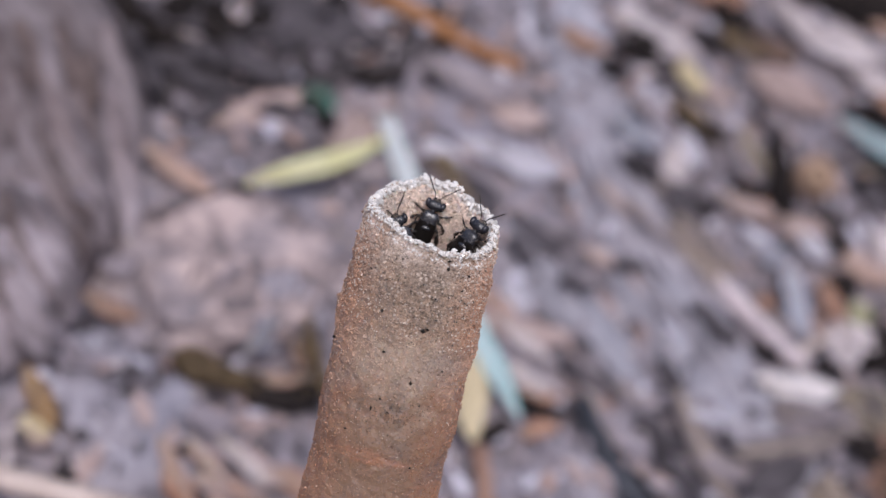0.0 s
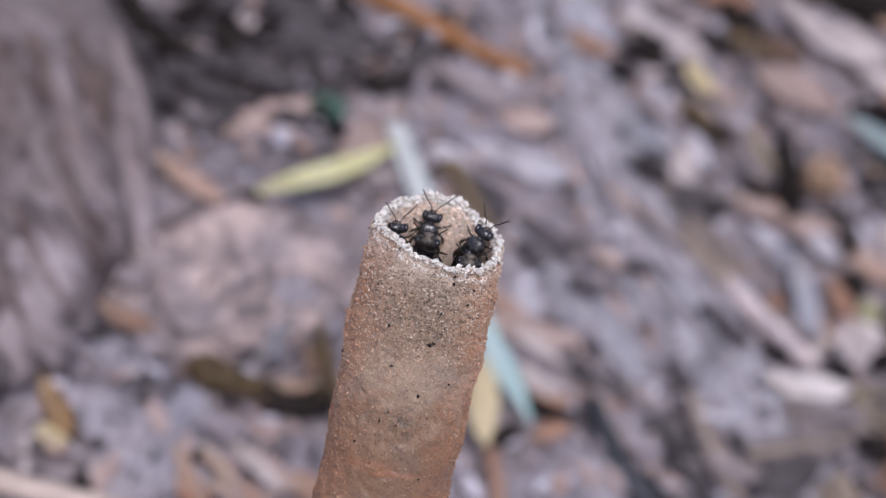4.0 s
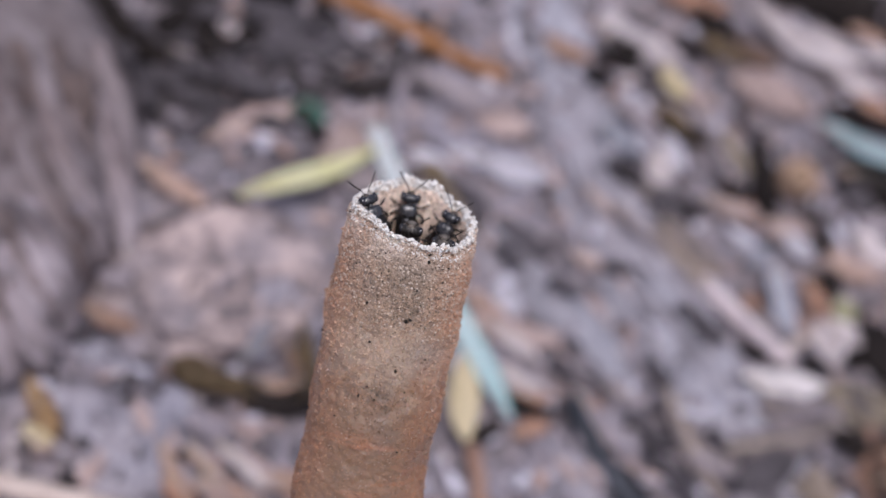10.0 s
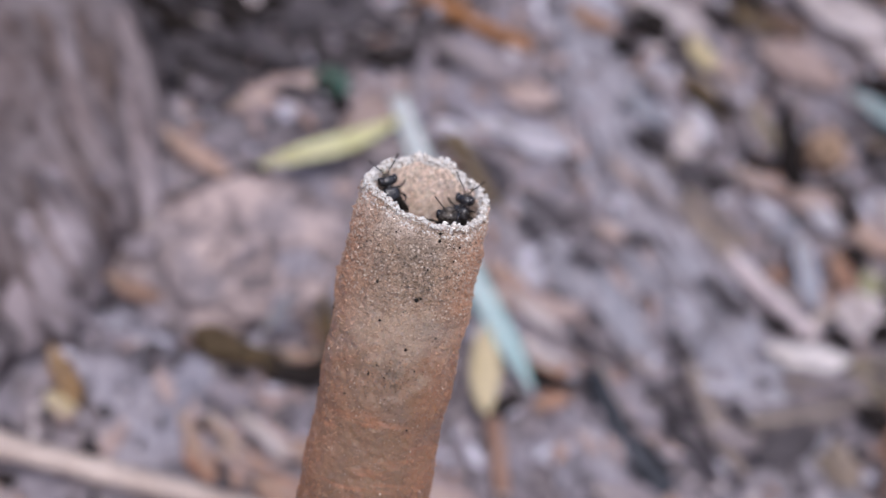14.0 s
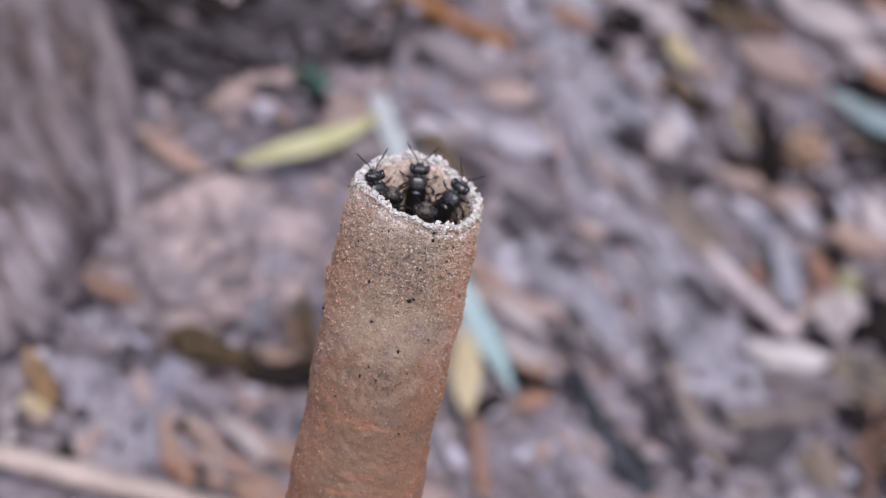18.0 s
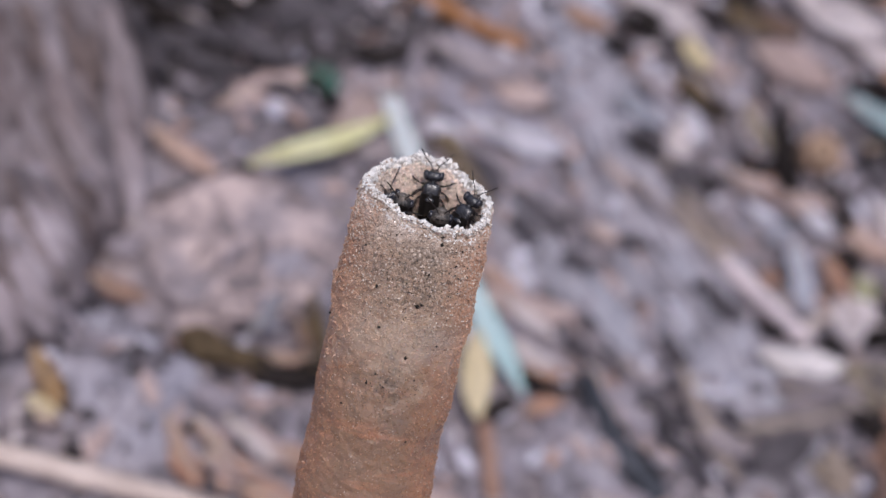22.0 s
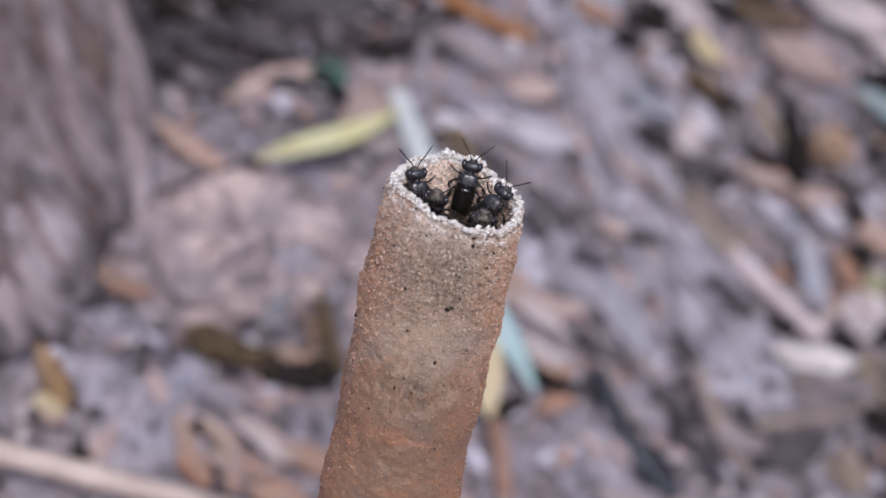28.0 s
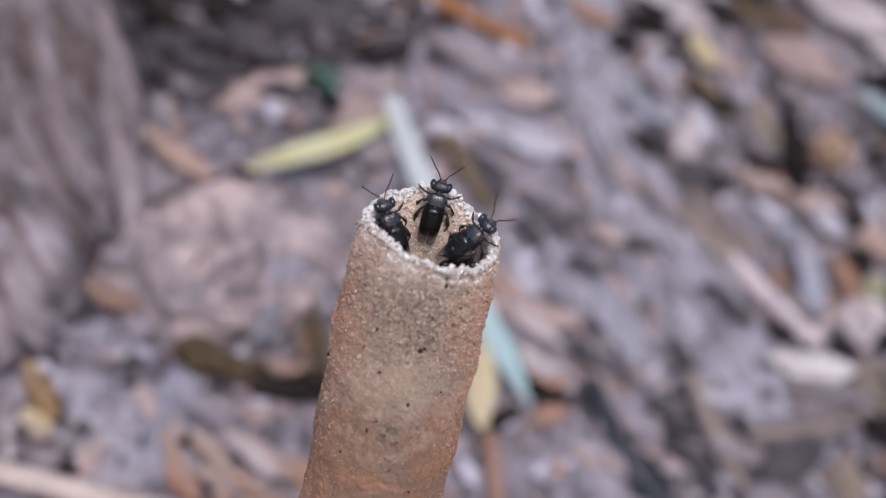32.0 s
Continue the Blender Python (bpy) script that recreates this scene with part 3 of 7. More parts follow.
# thin dark strips between the lobes imitate the shade in bark cracks
for crack in ([(-70.5, -20.5, 38.6), (-65.5, -28.5, 33.4), (-62.6, -33.0, 26.8), (-61.8, -35.2, 20.0)], [(-73.0, -33.5, 35.2), (-69.2, -39.8, 30.8), (-66.2, -44.6, 24.8), (-65.0, -46.8, 17.0)],
              [(-74.0, -43.0, 31.2), (-71.0, -48.2, 26.4), (-68.6, -52.0, 19.5)], [(-69.0, -7.5, 42.9), (-65.0, -14.5, 38.2), (-61.4, -19.5, 32.5), (-59.2, -23.0, 25.0)]):
    bark_strip("bark_strip", crack, 0.9, BARK_INNER_CRACK)
bark_strip("bark_ridge", [(-71.2, -4.6, 44.6), (-67.7, -15.4, 39.7), (-64.4, -23.3, 34.4), (-60.7, -27.5, 27.9)], 2.4, BARK_RIDGE)
bark_strip("bark_ridge", [(-63.8, 6.1, 41.3), (-59.7, -2.7, 34.9), (-57.8, -9.2, 28.6), (-56.8, -15.5, 23.6)], 2.3, BARK_RIDGE)
bark_strip("bark_ridge", [(-72.3, -30.0, 37.7), (-67.4, -32.8, 31.5), (-63.5, -37.5, 25.9), (-62.1, -37.8, 18.1)], 1.9, BARK_RIDGE)
bark_strip("bark_ridge", [(-61.4, -22.0, 30.6), (-58.6, -22.4, 23.1)], 1.7, BARK_RIDGE)
bark_strip("bark_ridge", [(-73.2, -18.9, 40.1), (-69.6, -26.0, 36.5), (-65.1, -31.1, 31.0), (-60.9, -33.2, 21.6)], 1.8, BARK_RIDGE)
bark_strip("bark_ridge", [(-71.0, -40.0, 31.6), (-66.3, -43.7, 25.5), (-64.4, -41.8, 14.1)], 1.9, BARK_RIDGE)
bark_strip("bark_ridge", [(-66.8, -39.3, 26.4), (-64.1, -41.1, 20.5)], 1.5, BARK_RIDGE)
bark_strip("bark_ridge", [(-70.2, -47.8, 26.0), (-67.4, -49.2, 20.0), (-67.0, -49.1, 12.6)], 1.7, BARK_RIDGE)
bark_strip("bark_ridge", [(-65.6, -12.6, 40.0), (-62.4, -19.4, 33.3), (-59.5, -21.7, 26.5)], 1.6, BARK_RIDGE)
bark_strip("bark_ridge", [(-75.8, -11.5, 42.9), (-72.4, -21.5, 38.9), (-68.3, -30.3, 34.2)], 1.5, BARK_RIDGE)
bark_strip("bark_strip", [(-70.2, 1.9, 44.8), (-67.6, -5.0, 42.5), (-64.3, -12.0, 39.5), (-62.8, -15.8, 35.3), (-61.4, -21.0, 31.0)], 1.3, BARK_INNER_CRACK)
bark_strip("bark_strip", [(-76.2, -1.4, 46.9), (-73.1, -6.5, 43.6), (-70.7, -13.4, 41.8)], 1.5, BARK_INNER_CRACK)
bark_strip("bark_strip", [(-65.3, -3.1, 41.3), (-63.6, -7.9, 39.9), (-62.3, -11.4, 36.5)], 1.9, BARK_INNER_CRACK)
bark_strip("bark_strip", [(-71.8, -34.7, 34.1), (-67.4, -38.5, 28.8), (-64.4, -40.2, 22.2)], 1.0, BARK_INNER_CRACK)
bark_strip("bark_strip", [(-64.4, -28.7, 32.8), (-60.7, -29.6, 24.8)], 1.1, BARK_INNER_CRACK)
bark_strip("bark_strip", [(-70.3, -44.9, 29.5), (-67.3, -46.4, 22.1), (-66.8, -44.5, 12.2)], 1.0, BARK_INNER_CRACK)
bark_strip("bark_strip", [(-61.1, 1.6, 37.8), (-58.9, -5.0, 32.9), (-58.0, -9.0, 29.6)], 1.2, BARK_INNER_CRACK)
bark_strip("bark_strip", [(-69.6, -32.6, 33.7), (-65.5, -36.6, 29.9), (-62.4, -37.2, 21.7)], 0.9, BARK_INNER_CRACK)
limb("root", [(16.2, 98.7), (22.2, 72.0), (26.2, 44.9), (32.3, 16.4), (44.0, -7.3), (54.8, -27.9), (67.3, -47.7)], (14, 13, 13, 14, 15, 15, 14), 9, ROOT,
     "thick grey root running down the slope", "root", 9, 0.10, 2.2, sides=64, steps=20, ridges=18, ridge_material=ROOT_RIDGE, ridge_size=1.3)
limb("root", [(-10.7, 7.3), (1.8, 1.9), (13.2, -5.3), (25.4, -15.0), (33.9, -24.9)], (5, 7, 8, 8, 6), 4, ROOT, "grey side root beside the thick root", "root", 5, 0.12, 1.0, ridges=5, ridge_material=ROOT_RIDGE, ridge_size=0.9)
limb("root", [(-58.5, -5.0), (-48.7, -1.7), (-38.8, 3.0), (-28.7, 10.1), (-19.1, 20.5), (-12.5, 34.2)], (3.5, 4, 4, 4, 4, 3), 1.5, SIDE_ROOT, "slim grey root bent round the leaf litter", "root", 3, 0.1, 0.8, ridges=3, ridge_size=0.7)
limb("root", [(-57.2, 7.9), (-50.0, 18.1), (-38.4, 22.7), (-26.5, 30.5), (-12.7, 42.0), (-3.0, 56.0)], (5, 6, 6, 6, 6, 5), 3.5, SHADED_ROOT, "curved grey root darkened for the hollow's shade", "root", 4, 0.12, 1.0, ridges=4, ridge_size=0.9)
limb("root", [(-61.4, 23.8), (-55.4, 27.2), (-47.9, 29.3), (-39.8, 40.5)], (4, 4.5, 4.5, 4), 2, SHADED_ROOT, "short knotted grey root by the trunk", "root", 3, 0.12, 1.0, ridges=3, ridge_size=0.8)
limb("root", [(39.7, 30.7), (32.7, 42.8), (36.3, 57.1), (30.2, 68.4)], (5, 6, 6, 5), 3.5, ROOT, "grey root under bleached leaves", "root", 4, 0.12, 1.0, ridges=4, ridge_material=ROOT_RIDGE, ridge_size=0.9)


limb("fallen_branch", [(66.8, 105.9), (88.8, 105.8), (108.0, 105.2), (134.4, 104.2)], (5, 6.5, 6.5, 5), -1, LEAF["black"], "blackened fallen branch behind the litter", "branch", 4, 0.15, 1.0)


def stone(px, py, rx, ry, rz, turn_deg, sink, material, label, seed):
    bm = bmesh.new()
    c = Vector((px * MM, py * MM, land(px * MM, py * MM) + (rz * 0.5 - sink) * MM))
    up = land_up(c.x, c.y)
    basis = up.to_track_quat("Z", "Y").to_matrix() @ Matrix.Rotation(radians(turn_deg), 3, "Z")
    shape = lambda u: 1 + noise.noise(u * 1.6 + Vector((seed, 0, 0))) * 0.40 + noise.noise(u * 4 + Vector((0, seed, 0))) * 0.15 + noise.noise(u * 9 + Vector((0, 0, seed))) * 0.07
    blob(bm, c, (rx * MM, ry * MM, rz * MM), 40, 56, basis, shape)
    ob = thing("stone", bm, material, label, "stone")
    BASE.append(ob)
    return ob


def stone_at(p, *rest):
    stone(p[0][0], p[0][1], *rest)


stone_at([(-38.5, -26.5)], 21, 14, 7.5, -10, 2.8, STONE, "rounded pinkish stone lying in the soil", 2.0)
stone_at([(-56.9, -47.8)], 17, 12, 3.2, 20, 1.6, GREYSTONE, "lilac-grey stone below the tree trunk", 5.0)
# a grey lump that stands in for shade on the pinkish stone's side
stone_at([(-30.8, -30.0)], 9.5, 7.5, 5.5, 30, 0.6, GREYSTONE, "grey lump added as the pinkish stone's shaded side", 8.0)
stone_at([(-51.1, -59.1)], 13, 9, 3, 0, 1.2, GREYSTONE, "flat lilac-grey stone in the litter", 11.0)
stone_at([(59.0, -29.4)], 15, 10, 3, 0, 1.5, SLATE, "flat slate-grey stone in the litter", 14.0)
stone_at([(74.0, -34.5)], 12, 8, 3, 15, 1.4, SLATE, "low slate-grey stone beside brown leaves", 19.0)
stone_at([(22.2, -49.4)], 11, 8, 3, 0, 1.5, GREYSTONE, "flat bluish stone beside a dark twig", 17.0)


# ---- leaves, chips and twigs ----
bpy.context.view_layer.update()
BASE.append(GROUND)


def top(x, y, soil_only=False):
    """Height of the highest soil, root or stone at x, y."""
    z = -1.0
    for ob in BASE:
        if soil_only and ob.name.startswith("tree"):
            continue
        hit, place, _, _ = ob.ray_cast(Vector((x, y, 1.0)), Vector((0, 0, -1)))
        if hit:
            z = max(z, place.z)
    return z


def blade(points, width, thick, curl, seed, blunt=0.75):
    """A closed leaf blade with pointed ends along three local points, top and underside."""
    bm = bmesh.new()
    n, m = 14, 6
    length = points
    tops, unders = [], []
    for i in range(n + 1):
        u = i / n
        half = 0.5 * width * (max(0.0, math.sin(math.pi * (0.02 + 0.96 * u))) ** blunt)
        row_t, row_u = [], []
        for k in range(m + 1):
            s = 2 * k / m - 1
            x = (u - 0.5) * length
            y = s * half + 0.08 * width * math.sin(u * 4 + seed)
            z = curl * width * (s * s) * 0.5 + curl * length * 0.35 * (2 * u - 1) ** 2 + 0.03 * width * math.sin(9 * u + 3 * s + seed)
            row_t.append(bm.verts.new((x, y, z + thick)))
            row_u.append(bm.verts.new((x, y, z)))
        tops.append(row_t)
        unders.append(row_u)
    for i in range(n):
        for k in range(m):
            bm.faces.new((tops[i][k], tops[i + 1][k], tops[i + 1][k + 1], tops[i][k + 1]))
            bm.faces.new((unders[i][k], unders[i][k + 1], unders[i + 1][k + 1], unders[i + 1][k]))
        bm.faces.new((tops[i][0], unders[i][0], unders[i + 1][0], tops[i + 1][0]))
        bm.faces.new((tops[i][m], tops[i + 1][m], unders[i + 1][m], unders[i][m]))
    for k in range(m):
        bm.faces.new((tops[0][k], tops[0][k + 1], unders[0][k + 1], unders[0][k]))
        bm.faces.new((tops[n][k], unders[n][k], unders[n][k + 1], tops[n][k + 1]))
    return bm


LABELS = {
    "yellow": "yellow-green narrow fallen leaf on the soil",
    "green": "small dark green leaf lying on litter",
    "pink": "pinkish-brown dry leaf flat on the soil",
    "mauve": "mauve-grey weathered leaf in the litter",
    "pale": "bleached pinkish-white dry leaf in the litter",
    "white": "whitish bleached leaf on dark soil",
    "tan": "tan-brown curled dry leaf on the soil",
    "sand": "sandy brown broad dry leaf in the litter",
    "cream": "cream-yellow dry leaf under a blue-grey blade",
    "clay": "clay-pink curled dry leaf on the soil",
    "rust": "rusty orange dry leaf in the litter",
    "brown": "dark brown dry leaf in the litter",
    "ochre": "ochre curled leaf beside the tree trunk",
    "taupe": "taupe-brown dull leaf pressed on the soil",
    "olive": "olive-yellow small leaf in the litter",
    "khaki": "khaki-brown weathered leaf in the litter",
    "blue": "pale blue-grey narrow fallen leaf",
    "teal": "dull teal narrow fallen leaf in the litter",
    "bluegrey": "slate-grey weathered leaf in the litter",
    "lavender": "lavender-grey bleached leaf on the soil",
    "dark": "blackish leaf added as the shade under other leaves",
    # the black chips are added as the deep shade between pieces of litter
    "black": "black chip standing in for the shade of a gap",
    "darkgrey": "dark grey bark chip deepening the litter's shade",
    "umber": "umber-brown bark chip on the soil",
}
count = [0]


def lay(x1, y1, x2, y2, lift):
    a, b = Vector((x1 * MM, y1 * MM, 0)), Vector((x2 * MM, y2 * MM, 0))
    a.z, b.z = top(a.x, a.y), top(b.x, b.y)
    c = (a + b) / 2
    c.z = max(c.z, top(c.x, c.y))
    up = land_up(c.x, c.y)
    along = (b - a).normalized()
    across = up.cross(along).normalized()
    up = along.cross(across)
    m = Matrix((along, across, up)).transposed().to_4x4()
    m.translation = c + up * lift * MM
    return m, (b - a).length


def fallen_leaf(x1, y1, x2, y2, width, tint, lift, curl):
    count[0] += 1
    seed = count[0] * 1.37
    m, length = lay(x1, y1, x2, y2, lift)
    ob = thing("fallen_leaf", blade(length, width * MM, 0.0003, curl, seed), LEAF[tint], LABELS[tint], "leaf", "leaf litter")
    ob.matrix_basis = m
    bm = bmesh.new()
    line = []
    for i in range(9):
        u = 0.04 + 0.92 * i / 8
        line.append(((u - 0.5) * length, 0.08 * width * MM * math.sin(u * 4 + seed), curl * length * 0.35 * (2 * u - 1) ** 2 + 0.03 * width * MM * math.sin(9 * u + seed) + 0.0003))
    sweep(bm, line, [0.00035 * (1.2 - i / 9) for i in range(9)], 5)
    part("midrib", bm, RIB if tint not in ("dark", "brown", "green") else LEAF["khaki"], ob)
    return ob


# Lays a bark chip; black and dark grey ones imitate shade in gaps.
def bark_chip(x1, y1, x2, y2, width, tint, lift, curl):
    count[0] += 1
    m, length = lay(x1, y1, x2, y2, lift)
    bm = blade(length, width * MM, 0.0014, curl, count[0] * 2.1, 0.45)
    for v in bm.verts:
        v.co += Vector((rough(v.co, 0.0016, 240, count[0]), rough(v.co, 0.0016, 240, count[0] + 9), rough(v.co, 0.0007, 300, count[0] + 4)))
    ob = thing("bark_chip", bm, LEAF[tint], LABELS[tint], "bark", "bark chips")
    ob.matrix_basis = m
    return ob


fallen_leaf(-38.6, -18.5, -15.8, 11.0, 4.5, "yellow", 3.0, 0.10)
fallen_leaf(-28.7, 18.2, -26.2, 9.2, 7.2, "green", 3.0, 0.25)
fallen_leaf(-25.6, 6.6, -13.1, 23.8, 9.7, "pink", 1.5, 0.06)
fallen_leaf(-57.0, -8.6, -43.8, -15.0, 4.4, "clay", 2.0, 0.30)
fallen_leaf(-46.2, 3.7, -31.4, 19.2, 8.0, "pink", 1.0, 0.10)
fallen_leaf(-6.5, 33.7, 13.0, 34.3, 9.3, "mauve", 1.5, 0.10)
fallen_leaf(5.5, 21.1, 21.8, 18.7, 7.5, "lavender", 1.5, 0.10)
fallen_leaf(44.8, -26.3, 53.7, -31.9, 6.8, "lavender", 1.5, 0.10)
fallen_leaf(-8.0, 16.1, 1.3, 14.8, 4.7, "lavender", 1.5, 0.10)
fallen_leaf(-47.6, -41.8, -36.7, -39.1, 3.1, "lavender", 1.5, 0.10)
fallen_leaf(-20.5, 2.5, -7.4, 11.8, 6.9, "mauve", 0.8, 0.10)
fallen_leaf(33.9, 66.4, 54.4, 62.0, 11.0, "pale", 2.0, 0.15)
fallen_leaf(50.7, 60.8, 54.0, 51.4, 6.3, "cream", 3.0, 0.20)
fallen_leaf(50.6, 82.7, 69.9, 88.1, 7.3, "rust", 1.5, 0.15)
fallen_leaf(67.0, 76.5, 82.5, 75.7, 7.6, "brown", 1.0, 0.20)
fallen_leaf(74.7, 87.6, 102.2, 77.2, 10.0, "pale", 3.0, 0.15)
fallen_leaf(88.1, 85.5, 119.2, 89.9, 7.5, "pale", 2.0, 0.15)
fallen_leaf(67.0, 62.4, 88.9, 62.1, 12.8, "pink", 2.0, 0.10)
fallen_leaf(92.9, 77.5, 109.1, 72.8, 6.6, "pale", 2.0, 0.15)
fallen_leaf(100.7, 70.1, 115.8, 68.1, 6.6, "rust", 2.0, 0.15)
fallen_leaf(88.1, 57.0, 114.0, 49.3, 7.0, "teal", 5.0, 0.12)
fallen_leaf(92.6, 47.8, 111.8, 48.7, 8.6, "dark", 0.6, 0.10)
fallen_leaf(31.3, 30.1, 43.7, 33.8, 5.6, "bluegrey", 1.5, 0.12)
fallen_leaf(46.5, 37.1, 47.9, 28.1, 7.3, "pale", 2.0, 0.15)
fallen_leaf(40.6, 6.8, 59.5, 14.4, 12.4, "sand", 1.5, 0.10)
fallen_leaf(56.4, -22.2, 76.9, -15.5, 7.0, "white", 3.0, 0.14)
fallen_leaf(80.1, 15.7, 83.0, 4.7, 4.2, "rust", 3.0, 0.20)
fallen_leaf(82.8, 7.1, 82.1, -9.2, 8.0, "pale", 2.0, 0.15)
fallen_leaf(86.1, 11.1, 90.3, 5.4, 6.1, "olive", 2.0, 0.20)
fallen_leaf(77.2, -14.6, 95.8, -17.3, 10.7, "khaki", 2.0, 0.15)
fallen_leaf(76.4, -21.4, 87.5, -22.0, 5.7, "mauve", 1.5, 0.15)
fallen_leaf(83.0, -34.5, 98.6, -31.7, 16.2, "brown", 4.0, 0.20)
fallen_leaf(86.7, -27.8, 96.9, -27.3, 3.0, "rust", 5.0, 0.10)
fallen_leaf(98.8, 14.9, 105.8, 8.7, 6.2, "pink", 2.0, 0.12)
fallen_leaf(74.6, 20.2, 74.1, 0.5, 5.7, "bluegrey", 1.5, 0.10)
fallen_leaf(64.8, 9.2, 68.3, 7.2, 3.9, "rust", 2.0, 0.20)
fallen_leaf(8.4, -12.8, 14.3, -18.5, 5.8, "lavender", 1.5, 0.15)
fallen_leaf(2.8, -23.5, 21.9, -21.9, 7.0, "pink", 1.0, 0.10)
fallen_leaf(9.6, -31.3, 17.4, -35.8, 5.8, "pale", 2.0, 0.12)
fallen_leaf(11.6, -36.0, 18.4, -37.2, 3.2, "rust", 2.2, 0.10)
fallen_leaf(11.2, -45.7, 18.2, -41.6, 3.6, "rust", 2.0, 0.15)
fallen_leaf(-69.5, -53.9, -62.9, -62.4, 3.9, "ochre", 3.0, 0.25)
fallen_leaf(-66.8, -63.7, -62.1, -64.5, 2.9, "pink", 3.5, 0.20)
fallen_leaf(-63.6, -39.4, -55.8, -36.8, 3.5, "tan", 2.0, 0.15)
fallen_leaf(-46.7, -64.4, -42.6, -68.3, 4.4, "rust", 2.5, 0.15)
fallen_leaf(-42.4, -64.4, -32.3, -64.2, 3.9, "pink", 1.6, 0.15)
fallen_leaf(-36.6, -56.8, -27.8, -61.9, 4.3, "pink", 2.0, 0.15)
fallen_leaf(-29.9, -59.3, -21.4, -61.6, 4.5, "tan", 1.5, 0.15)
fallen_leaf(-44.1, -59.9, -39.0, -60.3, 3.5, "tan", 1.5, 0.20)
fallen_leaf(-17.8, -57.0, -10.0, -60.4, 4.6, "pink", 1.5, 0.15)
fallen_leaf(1.2, -33.6, 2.4, -51.0, 5.4, "cream", 6.0, 0.12)
fallen_leaf(29.9, -29.2, 39.1, -29.2, 5.6, "mauve", 1.0, 0.10)
fallen_leaf(64.1, 35.4, 70.0, 26.6, 6.1, "rust", 1.5, 0.15)
fallen_leaf(60.7, 29.0, 71.4, 29.2, 4.5, "pink", 2.2, 0.12)
fallen_leaf(72.8, 28.3, 84.4, 24.0, 8.0, "pink", 1.5, 0.12)
fallen_leaf(92.6, 41.6, 102.0, 30.7, 7.0, "mauve", 1.5, 0.12)
fallen_leaf(93.3, 29.6, 104.5, 23.3, 7.7, "pale", 2.0, 0.12)
fallen_leaf(87.0, 24.1, 99.9, 19.2, 6.8, "pink", 1.2, 0.12)
fallen_leaf(57.6, 52.0, 66.4, 44.2, 6.0, "mauve", 1.5, 0.12)
fallen_leaf(53.8, 55.8, 63.8, 53.2, 5.5, "pink", 1.8, 0.15)
fallen_leaf(37.7, 44.6, 48.6, 44.8, 6.0, "mauve", 1.2, 0.10)
fallen_leaf(63.9, 45.6, 66.9, 35.2, 4.8, "mauve", 1.0, 0.10)
fallen_leaf(64.5, 22.9, 74.8, 19.7, 5.8, "bluegrey", 1.0, 0.10)
fallen_leaf(67.7, 6.1, 75.8, 1.1, 4.6, "mauve", 1.2, 0.10)
fallen_leaf(-23.1, -19.0, -15.1, -19.8, 5.2, "mauve", 1.0, 0.10)
fallen_leaf(-58.4, -36.6, -51.7, -38.7, 4.5, "mauve", 1.0, 0.10)
fallen_leaf(22.5, 55.4, 32.6, 49.6, 6.0, "tan", 1.0, 0.10)
fallen_leaf(24.3, -30.8, 29.1, -40.8, 4.3, "mauve", 1.0, 0.10)
fallen_leaf(45.4, -36.1, 59.0, -41.5, 6.8, "mauve", 1.0, 0.08)
fallen_leaf(64.9, -43.5, 74.9, -43.4, 5.7, "sand", 1.5, 0.10)
fallen_leaf(60.7, -27.2, 74.8, -23.1, 7.1, "mauve", 1.0, 0.08)
fallen_leaf(111.3, 47.6, 124.2, 37.9, 8.8, "pink", 1.5, 0.10)
fallen_leaf(99.7, -1.0, 112.5, -5.4, 8.0, "pale", 1.5, 0.10)
fallen_leaf(44.2, 90.2, 67.1, 96.2, 8.9, "pink", 1.5, 0.10)
fallen_leaf(86.7, 103.1, 110.1, 117.2, 9.6, "pale", 1.5, 0.10)
fallen_leaf(-8.1, -61.6, 1.5, -65.5, 6.0, "pink", 1.5, 0.10)
fallen_leaf(21.5, -57.1, 35.4, -56.8, 6.3, "mauve", 1.5, 0.10)
fallen_leaf(-35.5, -67.9, -24.7, -69.8, 5.8, "tan", 1.5, 0.10)
fallen_leaf(0.0, 18.6, 19.1, 21.6, 6.4, "lavender", 1.4, 0.08)
fallen_leaf(3.6, 31.2, 18.2, 31.0, 8.0, "pink", 1.3, 0.06)
bark_chip(36.9, 62.8, 48.2, 60.7, 4.6, "black", 1.6, 0.05)
bark_chip(76.1, -26.8, 88.4, -25.0, 4.4, "black", 1.8, 0.05)
bark_chip(74.0, -36.0, 86.0, -38.0, 4.0, "darkgrey", 1.8, 0.05)
fallen_leaf(-3.9, 11.7, 5.8, -6.0, 3.6, "umber", 2.4, 0.10)
fallen_leaf(-48.1, -60.3, -42.9, -66.8, 2.6, "clay", 3.0, 0.12)
fallen_leaf(-43.8, -58.2, -36.8, -64.6, 2.4, "pink", 3.2, 0.12)
fallen_leaf(-39.5, -56.1, -30.6, -62.4, 2.6, "pale", 2.6, 0.12)
fallen_leaf(-42.1, -61.8, -33.1, -65.1, 2.0, "rust", 2.8, 0.12)
# black chip laid as the shadow below the curled strip under the stone
bark_chip(-36.0, -48.0, -23.0, -47.4, 3.4, "black", 1.6, 0.05)
bark_chip(-44.3, -54.4, -37.4, -54.4, 5.0, "mauve", 1.4, 0.05)
bark_chip(-48.6, -44.0, -40.5, -46.2, 3.2, "umber", 2.2, 0.10)
bark_chip(-41.5, -44.4, -33.7, -47.4, 2.8, "umber", 2.2, 0.10)
fallen_leaf(-33.6, -43.6, -27.0, -42.0, 2.6, "tan", 3.4, 0.10)
